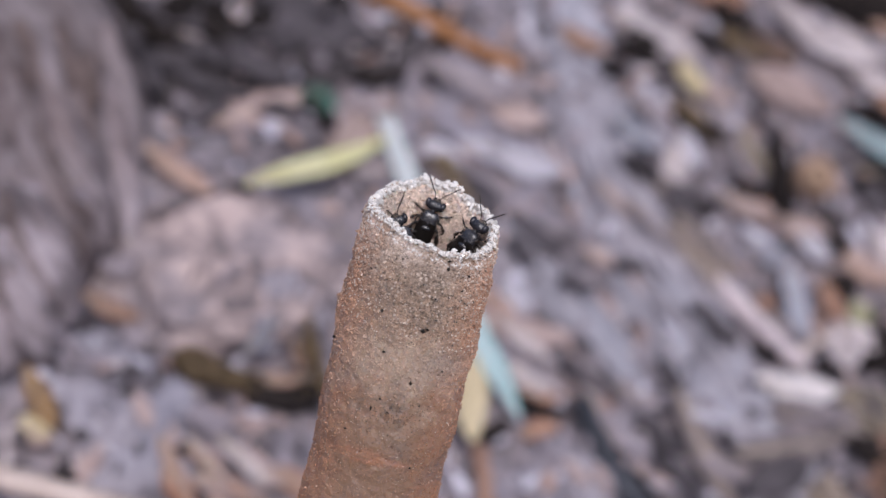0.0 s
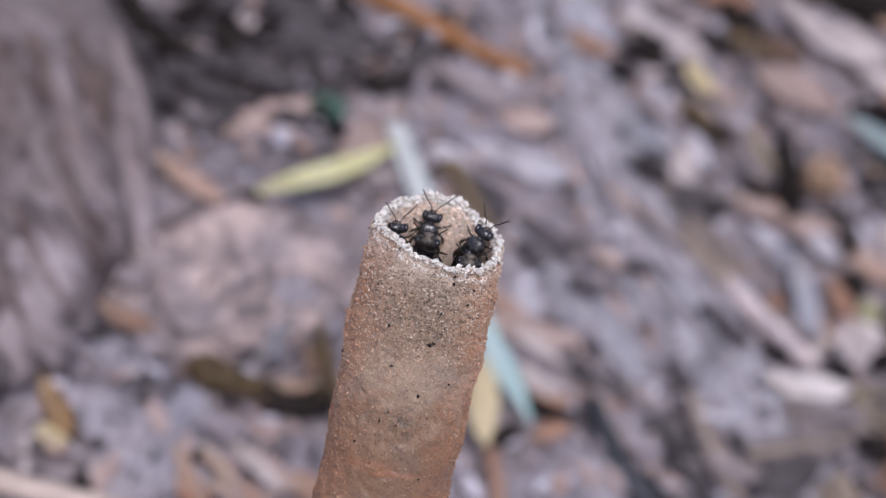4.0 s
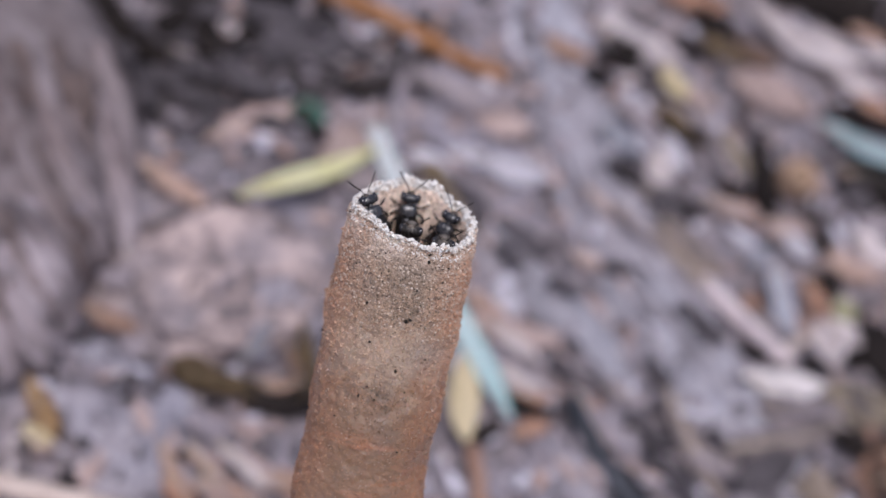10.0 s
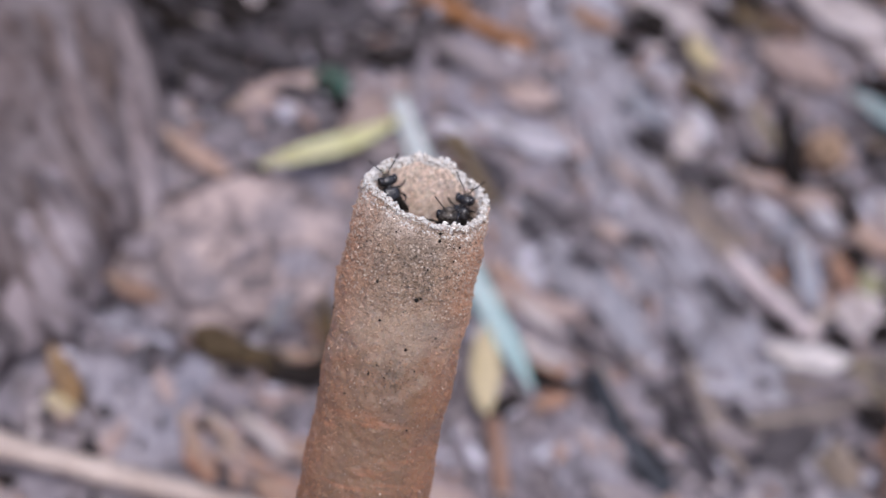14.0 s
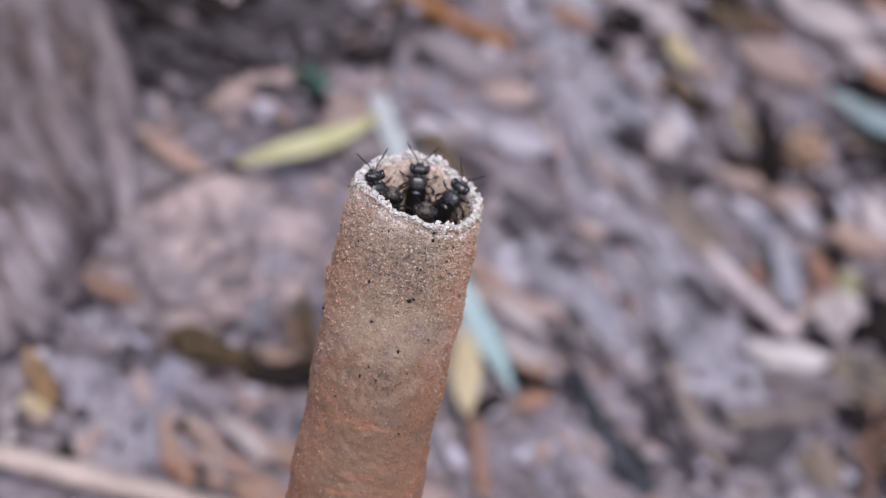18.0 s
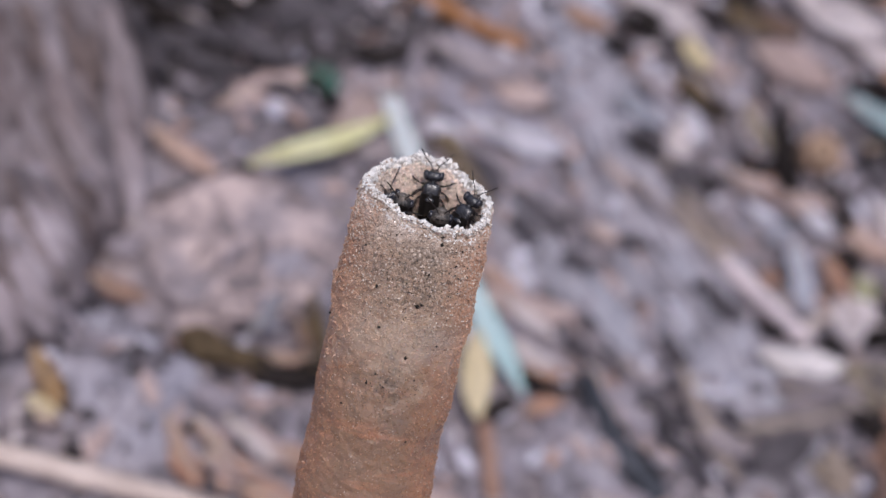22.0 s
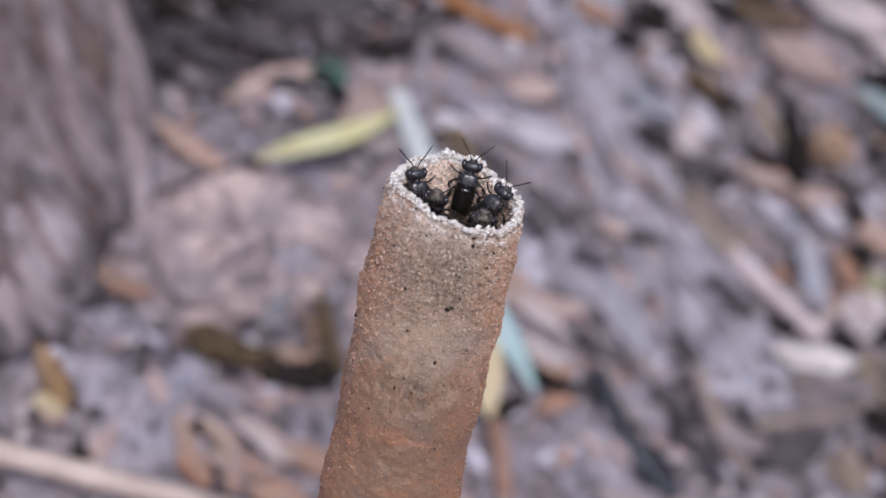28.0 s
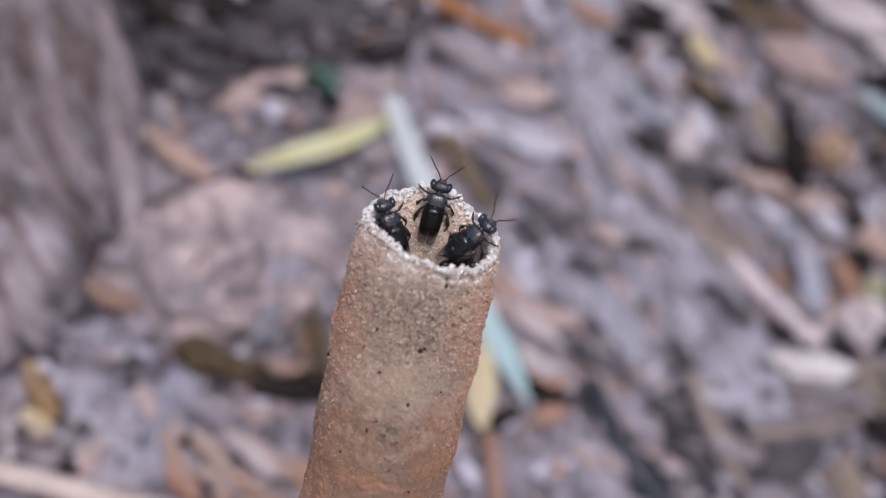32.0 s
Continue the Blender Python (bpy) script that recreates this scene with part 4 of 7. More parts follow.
fallen_leaf(3.5, -15.1, 11.1, -20.9, 4.2, "clay", 1.6, 0.10)
fallen_leaf(7.8, -22.1, 17.3, -29.6, 3.6, "pale", 1.6, 0.10)
fallen_leaf(82.8, 3.7, 89.5, -1.1, 6.0, "pale", 3.2, 0.12)
fallen_leaf(48.0, 41.8, 54.0, 34.6, 5.0, "lavender", 2.4, 0.12)
fallen_leaf(28.6, 17.6, 37.9, 7.8, 3.4, "pink", 1.2, 0.10)
fallen_leaf(25.5, 2.3, 36.1, 1.1, 4.4, "pink", 1.2, 0.10)
fallen_leaf(64.6, 47.5, 68.8, 36.2, 4.2, "khaki", 1.8, 0.12)
fallen_leaf(56.4, 30.3, 72.0, 28.1, 3.2, "pink", 2.6, 0.12)
fallen_leaf(75.6, 25.0, 83.1, 21.9, 5.0, "lavender", 2.6, 0.12)
fallen_leaf(85.5, 20.8, 96.5, 17.2, 5.0, "clay", 2.2, 0.12)
# black and dark grey chips that put gap shade into the litter
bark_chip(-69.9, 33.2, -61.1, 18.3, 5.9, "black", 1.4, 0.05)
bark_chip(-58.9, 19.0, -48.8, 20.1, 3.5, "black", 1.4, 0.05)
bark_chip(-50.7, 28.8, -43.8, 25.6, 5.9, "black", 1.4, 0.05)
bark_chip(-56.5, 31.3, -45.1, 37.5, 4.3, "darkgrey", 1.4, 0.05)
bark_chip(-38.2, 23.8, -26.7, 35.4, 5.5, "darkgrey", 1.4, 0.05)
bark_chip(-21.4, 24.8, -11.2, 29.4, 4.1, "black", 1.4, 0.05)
bark_chip(-44.9, -17.3, -37.4, -12.6, 3.8, "black", 1.4, 0.05)
bark_chip(-30.6, 14.6, -24.0, 9.6, 3.0, "black", 1.4, 0.05)
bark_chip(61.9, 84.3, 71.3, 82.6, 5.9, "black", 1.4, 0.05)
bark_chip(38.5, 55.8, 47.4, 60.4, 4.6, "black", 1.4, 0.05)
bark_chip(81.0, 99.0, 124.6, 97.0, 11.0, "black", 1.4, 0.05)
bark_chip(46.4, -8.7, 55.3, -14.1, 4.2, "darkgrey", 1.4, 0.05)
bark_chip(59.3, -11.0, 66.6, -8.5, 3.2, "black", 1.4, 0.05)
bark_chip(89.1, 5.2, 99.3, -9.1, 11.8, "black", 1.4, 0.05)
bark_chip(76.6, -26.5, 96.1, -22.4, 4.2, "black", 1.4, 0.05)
bark_chip(-47.7, -42.3, -36.2, -44.0, 3.1, "umber", 1.4, 0.05)
bark_chip(-38.4, -42.6, -22.5, -43.5, 3.1, "umber", 1.4, 0.05)
fallen_leaf(-34.6, -38.6, -28.2, -36.6, 2.7, "bluegrey", 2.5, 0.10)
fallen_leaf(-27.9, -36.6, -26.7, -38.0, 2.1, "tan", 2.0, 0.10)
bark_chip(10.9, -40.2, 18.4, -38.0, 2.5, "black", 1.4, 0.05)
bark_chip(1.6, -48.1, 9.8, -43.6, 2.7, "black", 1.4, 0.05)
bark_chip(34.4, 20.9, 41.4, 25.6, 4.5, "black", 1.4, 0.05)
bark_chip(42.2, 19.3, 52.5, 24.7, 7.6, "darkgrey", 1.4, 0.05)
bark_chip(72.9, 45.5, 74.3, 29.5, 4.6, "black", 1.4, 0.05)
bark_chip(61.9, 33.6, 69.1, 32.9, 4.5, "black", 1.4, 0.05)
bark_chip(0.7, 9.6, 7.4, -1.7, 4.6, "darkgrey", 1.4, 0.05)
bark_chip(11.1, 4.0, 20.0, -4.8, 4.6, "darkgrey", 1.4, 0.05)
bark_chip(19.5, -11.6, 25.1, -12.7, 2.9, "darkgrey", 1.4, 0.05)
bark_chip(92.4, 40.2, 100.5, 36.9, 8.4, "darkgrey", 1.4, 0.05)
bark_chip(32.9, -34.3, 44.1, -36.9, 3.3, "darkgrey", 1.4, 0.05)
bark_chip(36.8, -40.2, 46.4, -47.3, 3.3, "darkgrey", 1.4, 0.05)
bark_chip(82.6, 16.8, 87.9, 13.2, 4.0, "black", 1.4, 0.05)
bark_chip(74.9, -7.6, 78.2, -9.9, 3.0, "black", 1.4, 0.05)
bark_chip(-63.3, -68.1, -58.0, -69.1, 2.5, "black", 1.4, 0.05)
bark_chip(-54.1, 18.8, -40.7, 16.5, 3.0, "darkgrey", 1.4, 0.05)
bark_chip(47.8, 50.2, 59.1, 41.4, 4.0, "umber", 1.4, 0.05)
bark_chip(69.5, -17.2, 81.0, -16.0, 2.5, "black", 1.4, 0.05)
bark_chip(-5.1, 12.4, 1.8, 7.6, 4.7, "umber", 1.4, 0.05)
bark_chip(-48.4, -40.5, -35.3, -42.8, 3.1, "umber", 2.0, 0.05)
bark_chip(-36.1, -44.7, -22.5, -43.6, 3.5, "black", 2.0, 0.05)
bark_chip(-26.4, -34.2, -22.5, -41.5, 2.7, "umber", 2.0, 0.05)
# chips that deepen the shade of the hollow beside the trunk
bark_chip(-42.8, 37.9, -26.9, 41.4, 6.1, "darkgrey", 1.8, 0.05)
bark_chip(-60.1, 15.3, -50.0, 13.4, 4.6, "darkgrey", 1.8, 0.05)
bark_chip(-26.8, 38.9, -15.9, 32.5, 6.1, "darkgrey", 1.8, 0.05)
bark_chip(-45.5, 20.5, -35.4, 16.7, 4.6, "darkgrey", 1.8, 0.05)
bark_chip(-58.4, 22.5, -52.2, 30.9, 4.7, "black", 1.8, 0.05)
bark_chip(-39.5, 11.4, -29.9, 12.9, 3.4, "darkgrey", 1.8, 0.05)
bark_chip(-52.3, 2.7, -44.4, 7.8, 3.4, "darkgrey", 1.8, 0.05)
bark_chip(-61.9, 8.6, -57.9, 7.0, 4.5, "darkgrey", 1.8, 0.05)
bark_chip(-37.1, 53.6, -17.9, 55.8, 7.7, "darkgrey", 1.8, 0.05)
# more black chips as painted shade between the leaves on the right
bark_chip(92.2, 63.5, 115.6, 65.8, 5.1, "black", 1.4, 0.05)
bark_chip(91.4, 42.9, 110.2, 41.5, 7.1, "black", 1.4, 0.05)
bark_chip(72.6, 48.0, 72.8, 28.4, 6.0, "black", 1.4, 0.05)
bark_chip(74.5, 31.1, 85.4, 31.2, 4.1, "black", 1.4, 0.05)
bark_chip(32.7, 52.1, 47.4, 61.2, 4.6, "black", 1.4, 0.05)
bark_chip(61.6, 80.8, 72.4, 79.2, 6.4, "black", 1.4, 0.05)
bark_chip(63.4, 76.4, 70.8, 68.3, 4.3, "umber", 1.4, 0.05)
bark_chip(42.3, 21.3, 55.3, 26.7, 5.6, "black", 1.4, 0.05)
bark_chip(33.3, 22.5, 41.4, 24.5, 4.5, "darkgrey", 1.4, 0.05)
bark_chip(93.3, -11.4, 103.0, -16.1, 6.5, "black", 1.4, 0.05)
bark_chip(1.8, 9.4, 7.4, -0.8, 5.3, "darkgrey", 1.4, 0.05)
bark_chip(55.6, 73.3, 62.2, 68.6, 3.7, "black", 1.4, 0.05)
fallen_leaf(100.6, 89.2, 111.5, 88.8, 4.7, "tan", 7.0, 0.10)
bark_chip(-62.2, 24.4, -42.0, 26.7, 7.1, "darkgrey", 1.3, 0.05)
bark_chip(-41.1, 32.6, -21.7, 32.0, 7.2, "darkgrey", 1.3, 0.05)
bark_chip(-54.1, 10.4, -40.8, 13.3, 3.4, "darkgrey", 1.1, 0.05)
bark_chip(29.9, 46.6, 37.9, 47.6, 3.4, "black", 1.4, 0.05)
bark_chip(67.5, 53.7, 75.6, 49.8, 3.6, "darkgrey", 1.4, 0.05)
bark_chip(47.2, 44.5, 58.1, 43.8, 3.2, "black", 1.4, 0.05)
bark_chip(79.3, 26.0, 88.2, 23.1, 3.5, "black", 1.4, 0.05)
bark_chip(70.1, 14.6, 71.7, 6.9, 2.9, "darkgrey", 1.4, 0.05)
bark_chip(85.2, -1.6, 89.0, -7.1, 5.1, "black", 1.4, 0.05)
bark_chip(18.9, -27.6, 24.3, -29.8, 3.3, "darkgrey", 1.4, 0.05)
bark_chip(9.6, -5.9, 16.2, -8.7, 2.9, "darkgrey", 1.4, 0.05)
bark_chip(32.0, 1.3, 38.7, -2.5, 2.8, "darkgrey", 1.4, 0.05)
bark_chip(-22.1, -50.2, -16.1, -52.4, 3.0, "darkgrey", 1.4, 0.05)
bark_chip(49.6, -34.0, 55.8, -37.6, 2.9, "darkgrey", 1.4, 0.05)
bark_chip(38.8, -19.6, 44.9, -24.3, 2.7, "darkgrey", 1.4, 0.05)
# black chips as the darkest shade of the hollow beside the trunk
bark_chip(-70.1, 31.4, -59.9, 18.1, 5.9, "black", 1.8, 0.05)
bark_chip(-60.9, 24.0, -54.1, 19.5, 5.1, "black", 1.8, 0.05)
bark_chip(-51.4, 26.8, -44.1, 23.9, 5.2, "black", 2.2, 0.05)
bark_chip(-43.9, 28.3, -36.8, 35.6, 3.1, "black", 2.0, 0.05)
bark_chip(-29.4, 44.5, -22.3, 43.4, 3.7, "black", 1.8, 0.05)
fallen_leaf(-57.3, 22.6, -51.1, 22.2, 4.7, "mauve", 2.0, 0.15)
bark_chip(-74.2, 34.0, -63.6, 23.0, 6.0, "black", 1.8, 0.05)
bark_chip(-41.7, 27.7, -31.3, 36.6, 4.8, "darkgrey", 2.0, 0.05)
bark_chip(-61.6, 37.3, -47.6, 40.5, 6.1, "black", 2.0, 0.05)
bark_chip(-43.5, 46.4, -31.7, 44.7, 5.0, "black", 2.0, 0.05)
bark_chip(-60.4, -30.8, -54.8, -29.2, 3.1, "mauve", 0.6, 0.05)
bark_chip(-66.3, -40.1, -63.6, -35.0, 3.0, "mauve", 0.6, 0.05)
bark_chip(-69.3, -46.5, -66.8, -42.0, 2.8, "mauve", 0.6, 0.05)
bark_chip(-69.0, -37.3, -63.9, -35.7, 2.8, "mauve", 0.6, 0.05)
bark_chip(-64.2, -28.4, -60.4, -26.0, 2.6, "mauve", 0.6, 0.05)
bark_chip(-67.7, -47.2, -63.7, -47.6, 1.6, "mauve", 1.2, 0.05)
fallen_leaf(41.0, -25.5, 52.5, -46.0, 6.5, "taupe", 2.4, 0.06)
fallen_leaf(51.5, -39.0, 77.5, -27.0, 6.5, "taupe", 2.2, 0.06)
fallen_leaf(60.5, -26.0, 82.0, -18.5, 5.0, "mauve", 2.4, 0.06)
bark_chip(55.0, -44.5, 66.0, -36.0, 6.0, "darkgrey", 1.4, 0.05)
fallen_leaf(66.5, -42.5, 74.0, -40.0, 7.0, "sand", 2.6, 0.08)
bark_chip(86.4, -20.6, 81.0, -43.0, 2.6, "tan", 2.4, 0.05)
bark_chip(84.0, -14.0, 92.0, -22.0, 5.0, "darkgrey", 1.4, 0.05)
fallen_leaf(35.5, 22.0, 53.0, 26.0, 6.0, "taupe", 2.4, 0.08)
fallen_leaf(44.0, 16.0, 58.0, 14.5, 7.0, "taupe", 2.6, 0.10)
fallen_leaf(34.0, 11.0, 43.0, 6.0, 4.5, "mauve", 2.4, 0.08)
fallen_leaf(-68.2, -61.6, -63.0, -63.4, 3.4, "cream", 3.4, 0.15)


def twig(points, radii, lift, material, label, knots=True, stiff=False):
    pts = [Vector((x * MM, y * MM, top(x * MM, y * MM) + lift * MM)) for x, y in points]
    if stiff:
        # a straight stick bridges the hollows between the two bumps it rests on
        z0, z1, m = pts[0].z, pts[-1].z, len(pts) - 1
        up = max(p.z - z0 - (z1 - z0) * i / m for i, p in enumerate(pts))
        pts = [Vector((*(pts[0].xy.lerp(pts[-1].xy, i / m)), z0 + (z1 - z0) * i / m + up * 0.6)) for i in range(m + 1)]
    spine = smooth_line(pts, 8)
    n = len(spine) - 1
    bm = bmesh.new()
    rs = [(radii[0] * (1 - i / n) + radii[1] * i / n) * MM * (1.18 if knots and i % 9 == 4 else 1) for i in range(n + 1)]
    sweep(bm, spine, rs, 12, 0.3 * MM, 400, len(label))
    ob = thing("twig", bm, material, label, "twig", "twigs")
    for end, nxt in ((0, 1), (n, n - 1)):
        bm = bmesh.new()
        out = (spine[end] - spine[nxt]).normalized()
        sweep(bm, [spine[end] - out * 0.2 * MM, spine[end] + out * 0.5 * MM], [rs[end] * 0.8, rs[end] * 0.5], 8)
        part("broken_end", bm, TWIG_PALE, ob, "paler broken end")
    return ob


twig([(-27.4, 50.9), (-10.4, 47.3), (2.0, 44.2), (13.8, 42.2)], (2.0, 1.6), 2.2, TWIG_ORANGE, "orange-brown twig lying across roots")
twig([(-79.0, -72.2), (-69.2, -72.4), (-54.5, -72.7), (-41.2, -73.1), (-26.0, -73.6)], (2.0, 1.8), 3, TWIG_PALE, "pale beige twig lying on the soil", stiff=True)
twig([(55.5, 8.8), (63.0, 1.9), (67.7, -5.7), (71.9, -10.1)], (2.2, 1.8), 3, TWIG_LILAC, "lilac-grey twig with a peeled pink end")
twig([(69.5, -9.8), (74.4, -4.4), (79.2, -0.1)], (1.5, 1.0), 3, TWIG_PALE, "short pale pink twig stub")
twig([(24.0, -35.0), (25.9, -42.5), (30.2, -46.5), (36.6, -54.1)], (1.6, 3.0), 1.4, TWIG_SLATE, "dark slate-coloured twig on the soil")
twig([(4.8, -49.6), (5.7, -55.0), (6.6, -62.7)], (1.4, 1.5), 2, LEAF["tan"], "thin brownish-pink twig on the soil")
twig([(-36.2, -43.3), (-33.1, -44.3), (-28.8, -43.1), (-25.5, -40.4)], (1.3, 1.0), 2.5, LEAF["khaki"], "bent khaki twig under a stone")


def fade_along(m, start, end, colour):
    """Lets a leaf's colour turn into another one from its stalk to its tip."""
    n, ln = m.node_tree.nodes, m.node_tree.links
    bsdf = n["Principled BSDF"]
    before = bsdf.inputs["Base Color"].links[0].from_socket
    tc = n.new("ShaderNodeTexCoord")
    dot = n.new("ShaderNodeVectorMath")
    dot.operation = "DOT_PRODUCT"
    way = (end - start).normalized()
    dot.inputs[1].default_value = way
    ln.new(tc.outputs["Object"], dot.inputs[0])
    span = n.new("ShaderNodeMapRange")
    span.inputs["From Min"].default_value, span.inputs["From Max"].default_value = start.dot(way), end.dot(way)
    ln.new(dot.outputs["Value"], span.inputs["Value"])
    mix = n.new("ShaderNodeMix")
    mix.data_type = "RGBA"
    mix.inputs[7].default_value = (*colour, 1)
    ln.new(span.outputs[0], mix.inputs[0])
    ln.new(before, mix.inputs[6])
    ln.new(mix.outputs[2], bsdf.inputs["Base Color"])


def blue_leaf():
    """The long narrow leaf that arches over the soil behind the tube."""
    pts = smooth_line([(x * MM, y * MM, top(x * MM, y * MM) + 2.5 * MM) for x, y in [(-14.9, 17.7), (-10.3, 3.8), (-3.7, -14.2), (4.4, -29.8), (11.5, -43.5)]], 6)
    bm = bmesh.new()
    n = len(pts) - 1
    rows = []
    for i, p in enumerate(pts):
        u = i / n
        d = (pts[min(i + 1, n)] - pts[max(i - 1, 0)]).normalized()
        up = land_up(p.x, p.y)
        side = d.cross(up).normalized()
        half = 0.0025 * min(1.0, 0.7 + 1.2 * u, 0.2 + 5.0 * (1 - u))
        lift = up * (0.0015 * math.sin(math.pi * u))
        row = []
        for k in range(5):
            s = k / 2 - 1
            row.append((p + side * s * half + lift + up * 0.0010 * s * s, up))
        rows.append(row)
    upper = [[bm.verts.new(v + up * 0.0003) for v, up in r] for r in rows]
    low = [[bm.verts.new(v) for v, up in r] for r in rows]
    for i in range(n):
        for k in range(4):
            bm.faces.new((upper[i][k], upper[i + 1][k], upper[i + 1][k + 1], upper[i][k + 1]))
            bm.faces.new((low[i][k], low[i][k + 1], low[i + 1][k + 1], low[i + 1][k]))
        for k in (0, 4):
            bm.faces.new((upper[i][k], low[i][k], low[i + 1][k], upper[i + 1][k]))
    for i in (0, n):
        for k in range(4):
            bm.faces.new((upper[i][k], upper[i][k + 1], low[i][k + 1], low[i][k]))
    bmesh.ops.recalc_face_normals(bm, faces=bm.faces)
    fade_along(LEAF["blue"], pts[n // 3], pts[-1], (0.33, 0.55, 0.56))
    ob = thing("fallen_leaf", bm, LEAF["blue"], "long pale blue-grey blade arching over the soil", "leaf", "leaf litter")
    bm = bmesh.new()
    sweep(bm, [r[2][0] + r[2][1] * 0.0004 for r in rows], [0.00035] * len(rows), 5)
    part("midrib", bm, LEAF["pale"], ob)


blue_leaf()


def seed_case(p):
    x, y = p[0][0] * MM, p[0][1] * MM
    up = land_up(x, y)
    c = Vector((x, y, top(x, y))) + up * 4.0 * MM
    basis = (up * 0.75 + Vector((-0.3, -0.6, 0.2))).to_track_quat("Z", "Y").to_matrix()
    bm = bmesh.new()
    blob(bm, c, (5.2 * MM, 5.0 * MM, 6.4 * MM), 14, 20, basis, lambda u: 1 + 0.05 * math.cos(5 * math.atan2(u.y, u.x)) * (1 - u.z * u.z) - 0.12 * max(0, u.z) ** 3)
    ob = thing("seed_case", bm, NUT, "round tan seed case in a dark hollow", "seed")
    bm = bmesh.new()
    ring = [c + basis @ Vector((2.0 * MM * math.cos(a), 2.0 * MM * math.sin(a), 5.2 * MM)) for a in [2 * math.pi * i / 16 for i in range(17)]]
    sweep(bm, ring, [0.5 * MM] * 17, 6)
    part("rim", bm, LEAF["umber"], ob, "darker rim round the opening")


seed_case([(80.7, 40.2)])


def litter_crumbs():
    """Crumbs of leaf and bark scattered over the soil."""
    rng = random.Random(5)
    kinds = [("mauve", 380, 1.0), ("pink", 300, 1.0), ("darkgrey", 380, 1.0), ("pale", 110, 1.0), ("black", 130, 1.0), ("lavender", 190, 1.0), ("clay", 120, 1.0),
             ("pale", 420, 0.45), ("darkgrey", 620, 0.5), ("tan", 240, 0.45), ("lavender", 380, 0.45)]
    for tint, number, size in kinds:
        bm = bmesh.new()
        for _ in range(number):
            x, y = rng.uniform(-0.10, 0.13), rng.uniform(-0.10, 0.11)
            if top(x, y) > top(x, y, True) + 0.0005 or (top(x, y) > land(x, y) + 0.004 and (rng.random() < 0.93 or tint in ("pale", "pink", "lavender", "tan"))):
                continue
            up = land_up(x, y)
            c = Vector((x, y, top(x, y))) + up * rng.uniform(0.0002, 0.0012)
            a = rng.uniform(0, 6.283)
            t = up.orthogonal().normalized()
            t = (Matrix.Rotation(a, 3, up) @ t + up * rng.uniform(-0.25, 0.25)).normalized()
            s = up.cross(t).normalized()
            ln, wd = rng.uniform(0.0025, 0.0085) * size, rng.uniform(0.0012, 0.0034) * size
            ring = []
            for k in range(6):
                b = k * math.pi / 3 + rng.uniform(-0.3, 0.3)
                ring.append(c + t * math.cos(b) * ln * 0.5 + s * math.sin(b) * wd * 0.5 + up * rng.uniform(-0.0003, 0.0003))
            hi = [bm.verts.new(v + up * 0.0005) for v in ring]
            lo = [bm.verts.new(v) for v in ring]
            bm.faces.new(hi)
            bm.faces.new(lo[::-1])
            for k in range(6):
                j = (k + 1) % 6
                bm.faces.new((lo[k], lo[j], hi[j], hi[k]))
        thing("litter_crumbs", bm, LEAF[tint], "crumbs of dry leaf and bark on the soil", "litter", kind="stuff", smooth=False)


litter_crumbs()

# ---- the entrance tube ----
RIM_UP = Vector((0.3256, 0.2367, 0.9154)).normalized()
OUT, INN = 5.45 * MM, 4.85 * MM
side_x = Vector((1, 0, 0)) - UPWARD * UPWARD.x
side_x.normalize()
side_y = UPWARD.cross(side_x)


def rim_height(a):
    """How far the rim stands above the mouth's centre at the angle a."""
    d = side_x * math.cos(a) + side_y * math.sin(a)
    base = -OUT * RIM_UP.dot(d) / RIM_UP.dot(UPWARD)
    dip = lambda at, wide: math.exp(-((((math.degrees(a) - at + 180) % 360) - 180) / wide) ** 2)
    base -= 1.25 * MM * dip(174, 34) + 0.45 * MM * dip(135, 26) + 0.35 * MM * dip(-55, 30)
    return base + 0.12 * MM * math.sin(5 * a + 0.6) + 0.10 * MM * math.sin(11 * a) + 0.14 * MM * noise.noise(Vector((math.cos(a) * 9, math.sin(a) * 9, 0)))


def tube_spine(s):
    """Point and direction s metres below the mouth; the tube bends down to the soil."""
    if s < 0.036:
        return MOUTH - UPWARD * s, -UPWARD
    end_dir = Vector((-0.05, -0.05, -1)).normalized()
    p, d = MOUTH - UPWARD * 0.036, -UPWARD
    left, step = s - 0.036, 0.002
    u = 0.0
    while left > 1e-9:
        h = min(step, left)
        d = (-UPWARD).lerp(end_dir, min(1.0, u / 0.03)).normalized()
        p = p + d * h
        u += h
        left -= h
    return p, d


def tube_point(a, s, r):
    c, d = tube_spine(max(s, 0.0)) if s > 0 else (MOUTH - UPWARD * s, -UPWARD)
    x = (side_x - d * side_x.dot(d)).normalized()
    y = (-d).cross(x)
    return c + (x * math.cos(a) + y * math.sin(a)) * r


def girth(a, s):
    """Slow swelling of the wall: growth rings and bumps."""
    side = math.exp(-((((math.degrees(a) - 170 + 180) % 360) - 180) / 55) ** 2 - (s / 0.005) ** 2)
    side += 0.4 * math.exp(-((((math.degrees(a) - 20 + 180) % 360) - 180) / 60) ** 2 - (s / 0.003) ** 2)
    k = 1 - 0.07 * side + 0.012 * math.sin(s * 900 + 2 * math.sin(a)) + 0.02 * math.sin(s * 260 + a * 2)
    ledge = math.exp(-((((math.degrees(a) - 185 + 180) % 360) - 180) / 50) ** 2 - ((s - 0.0078) / 0.0011) ** 2)
    return k + 0.05 * ledge + 0.03 * noise.noise(Vector((math.cos(a) * 1.5, math.sin(a) * 1.5, s * 160)))


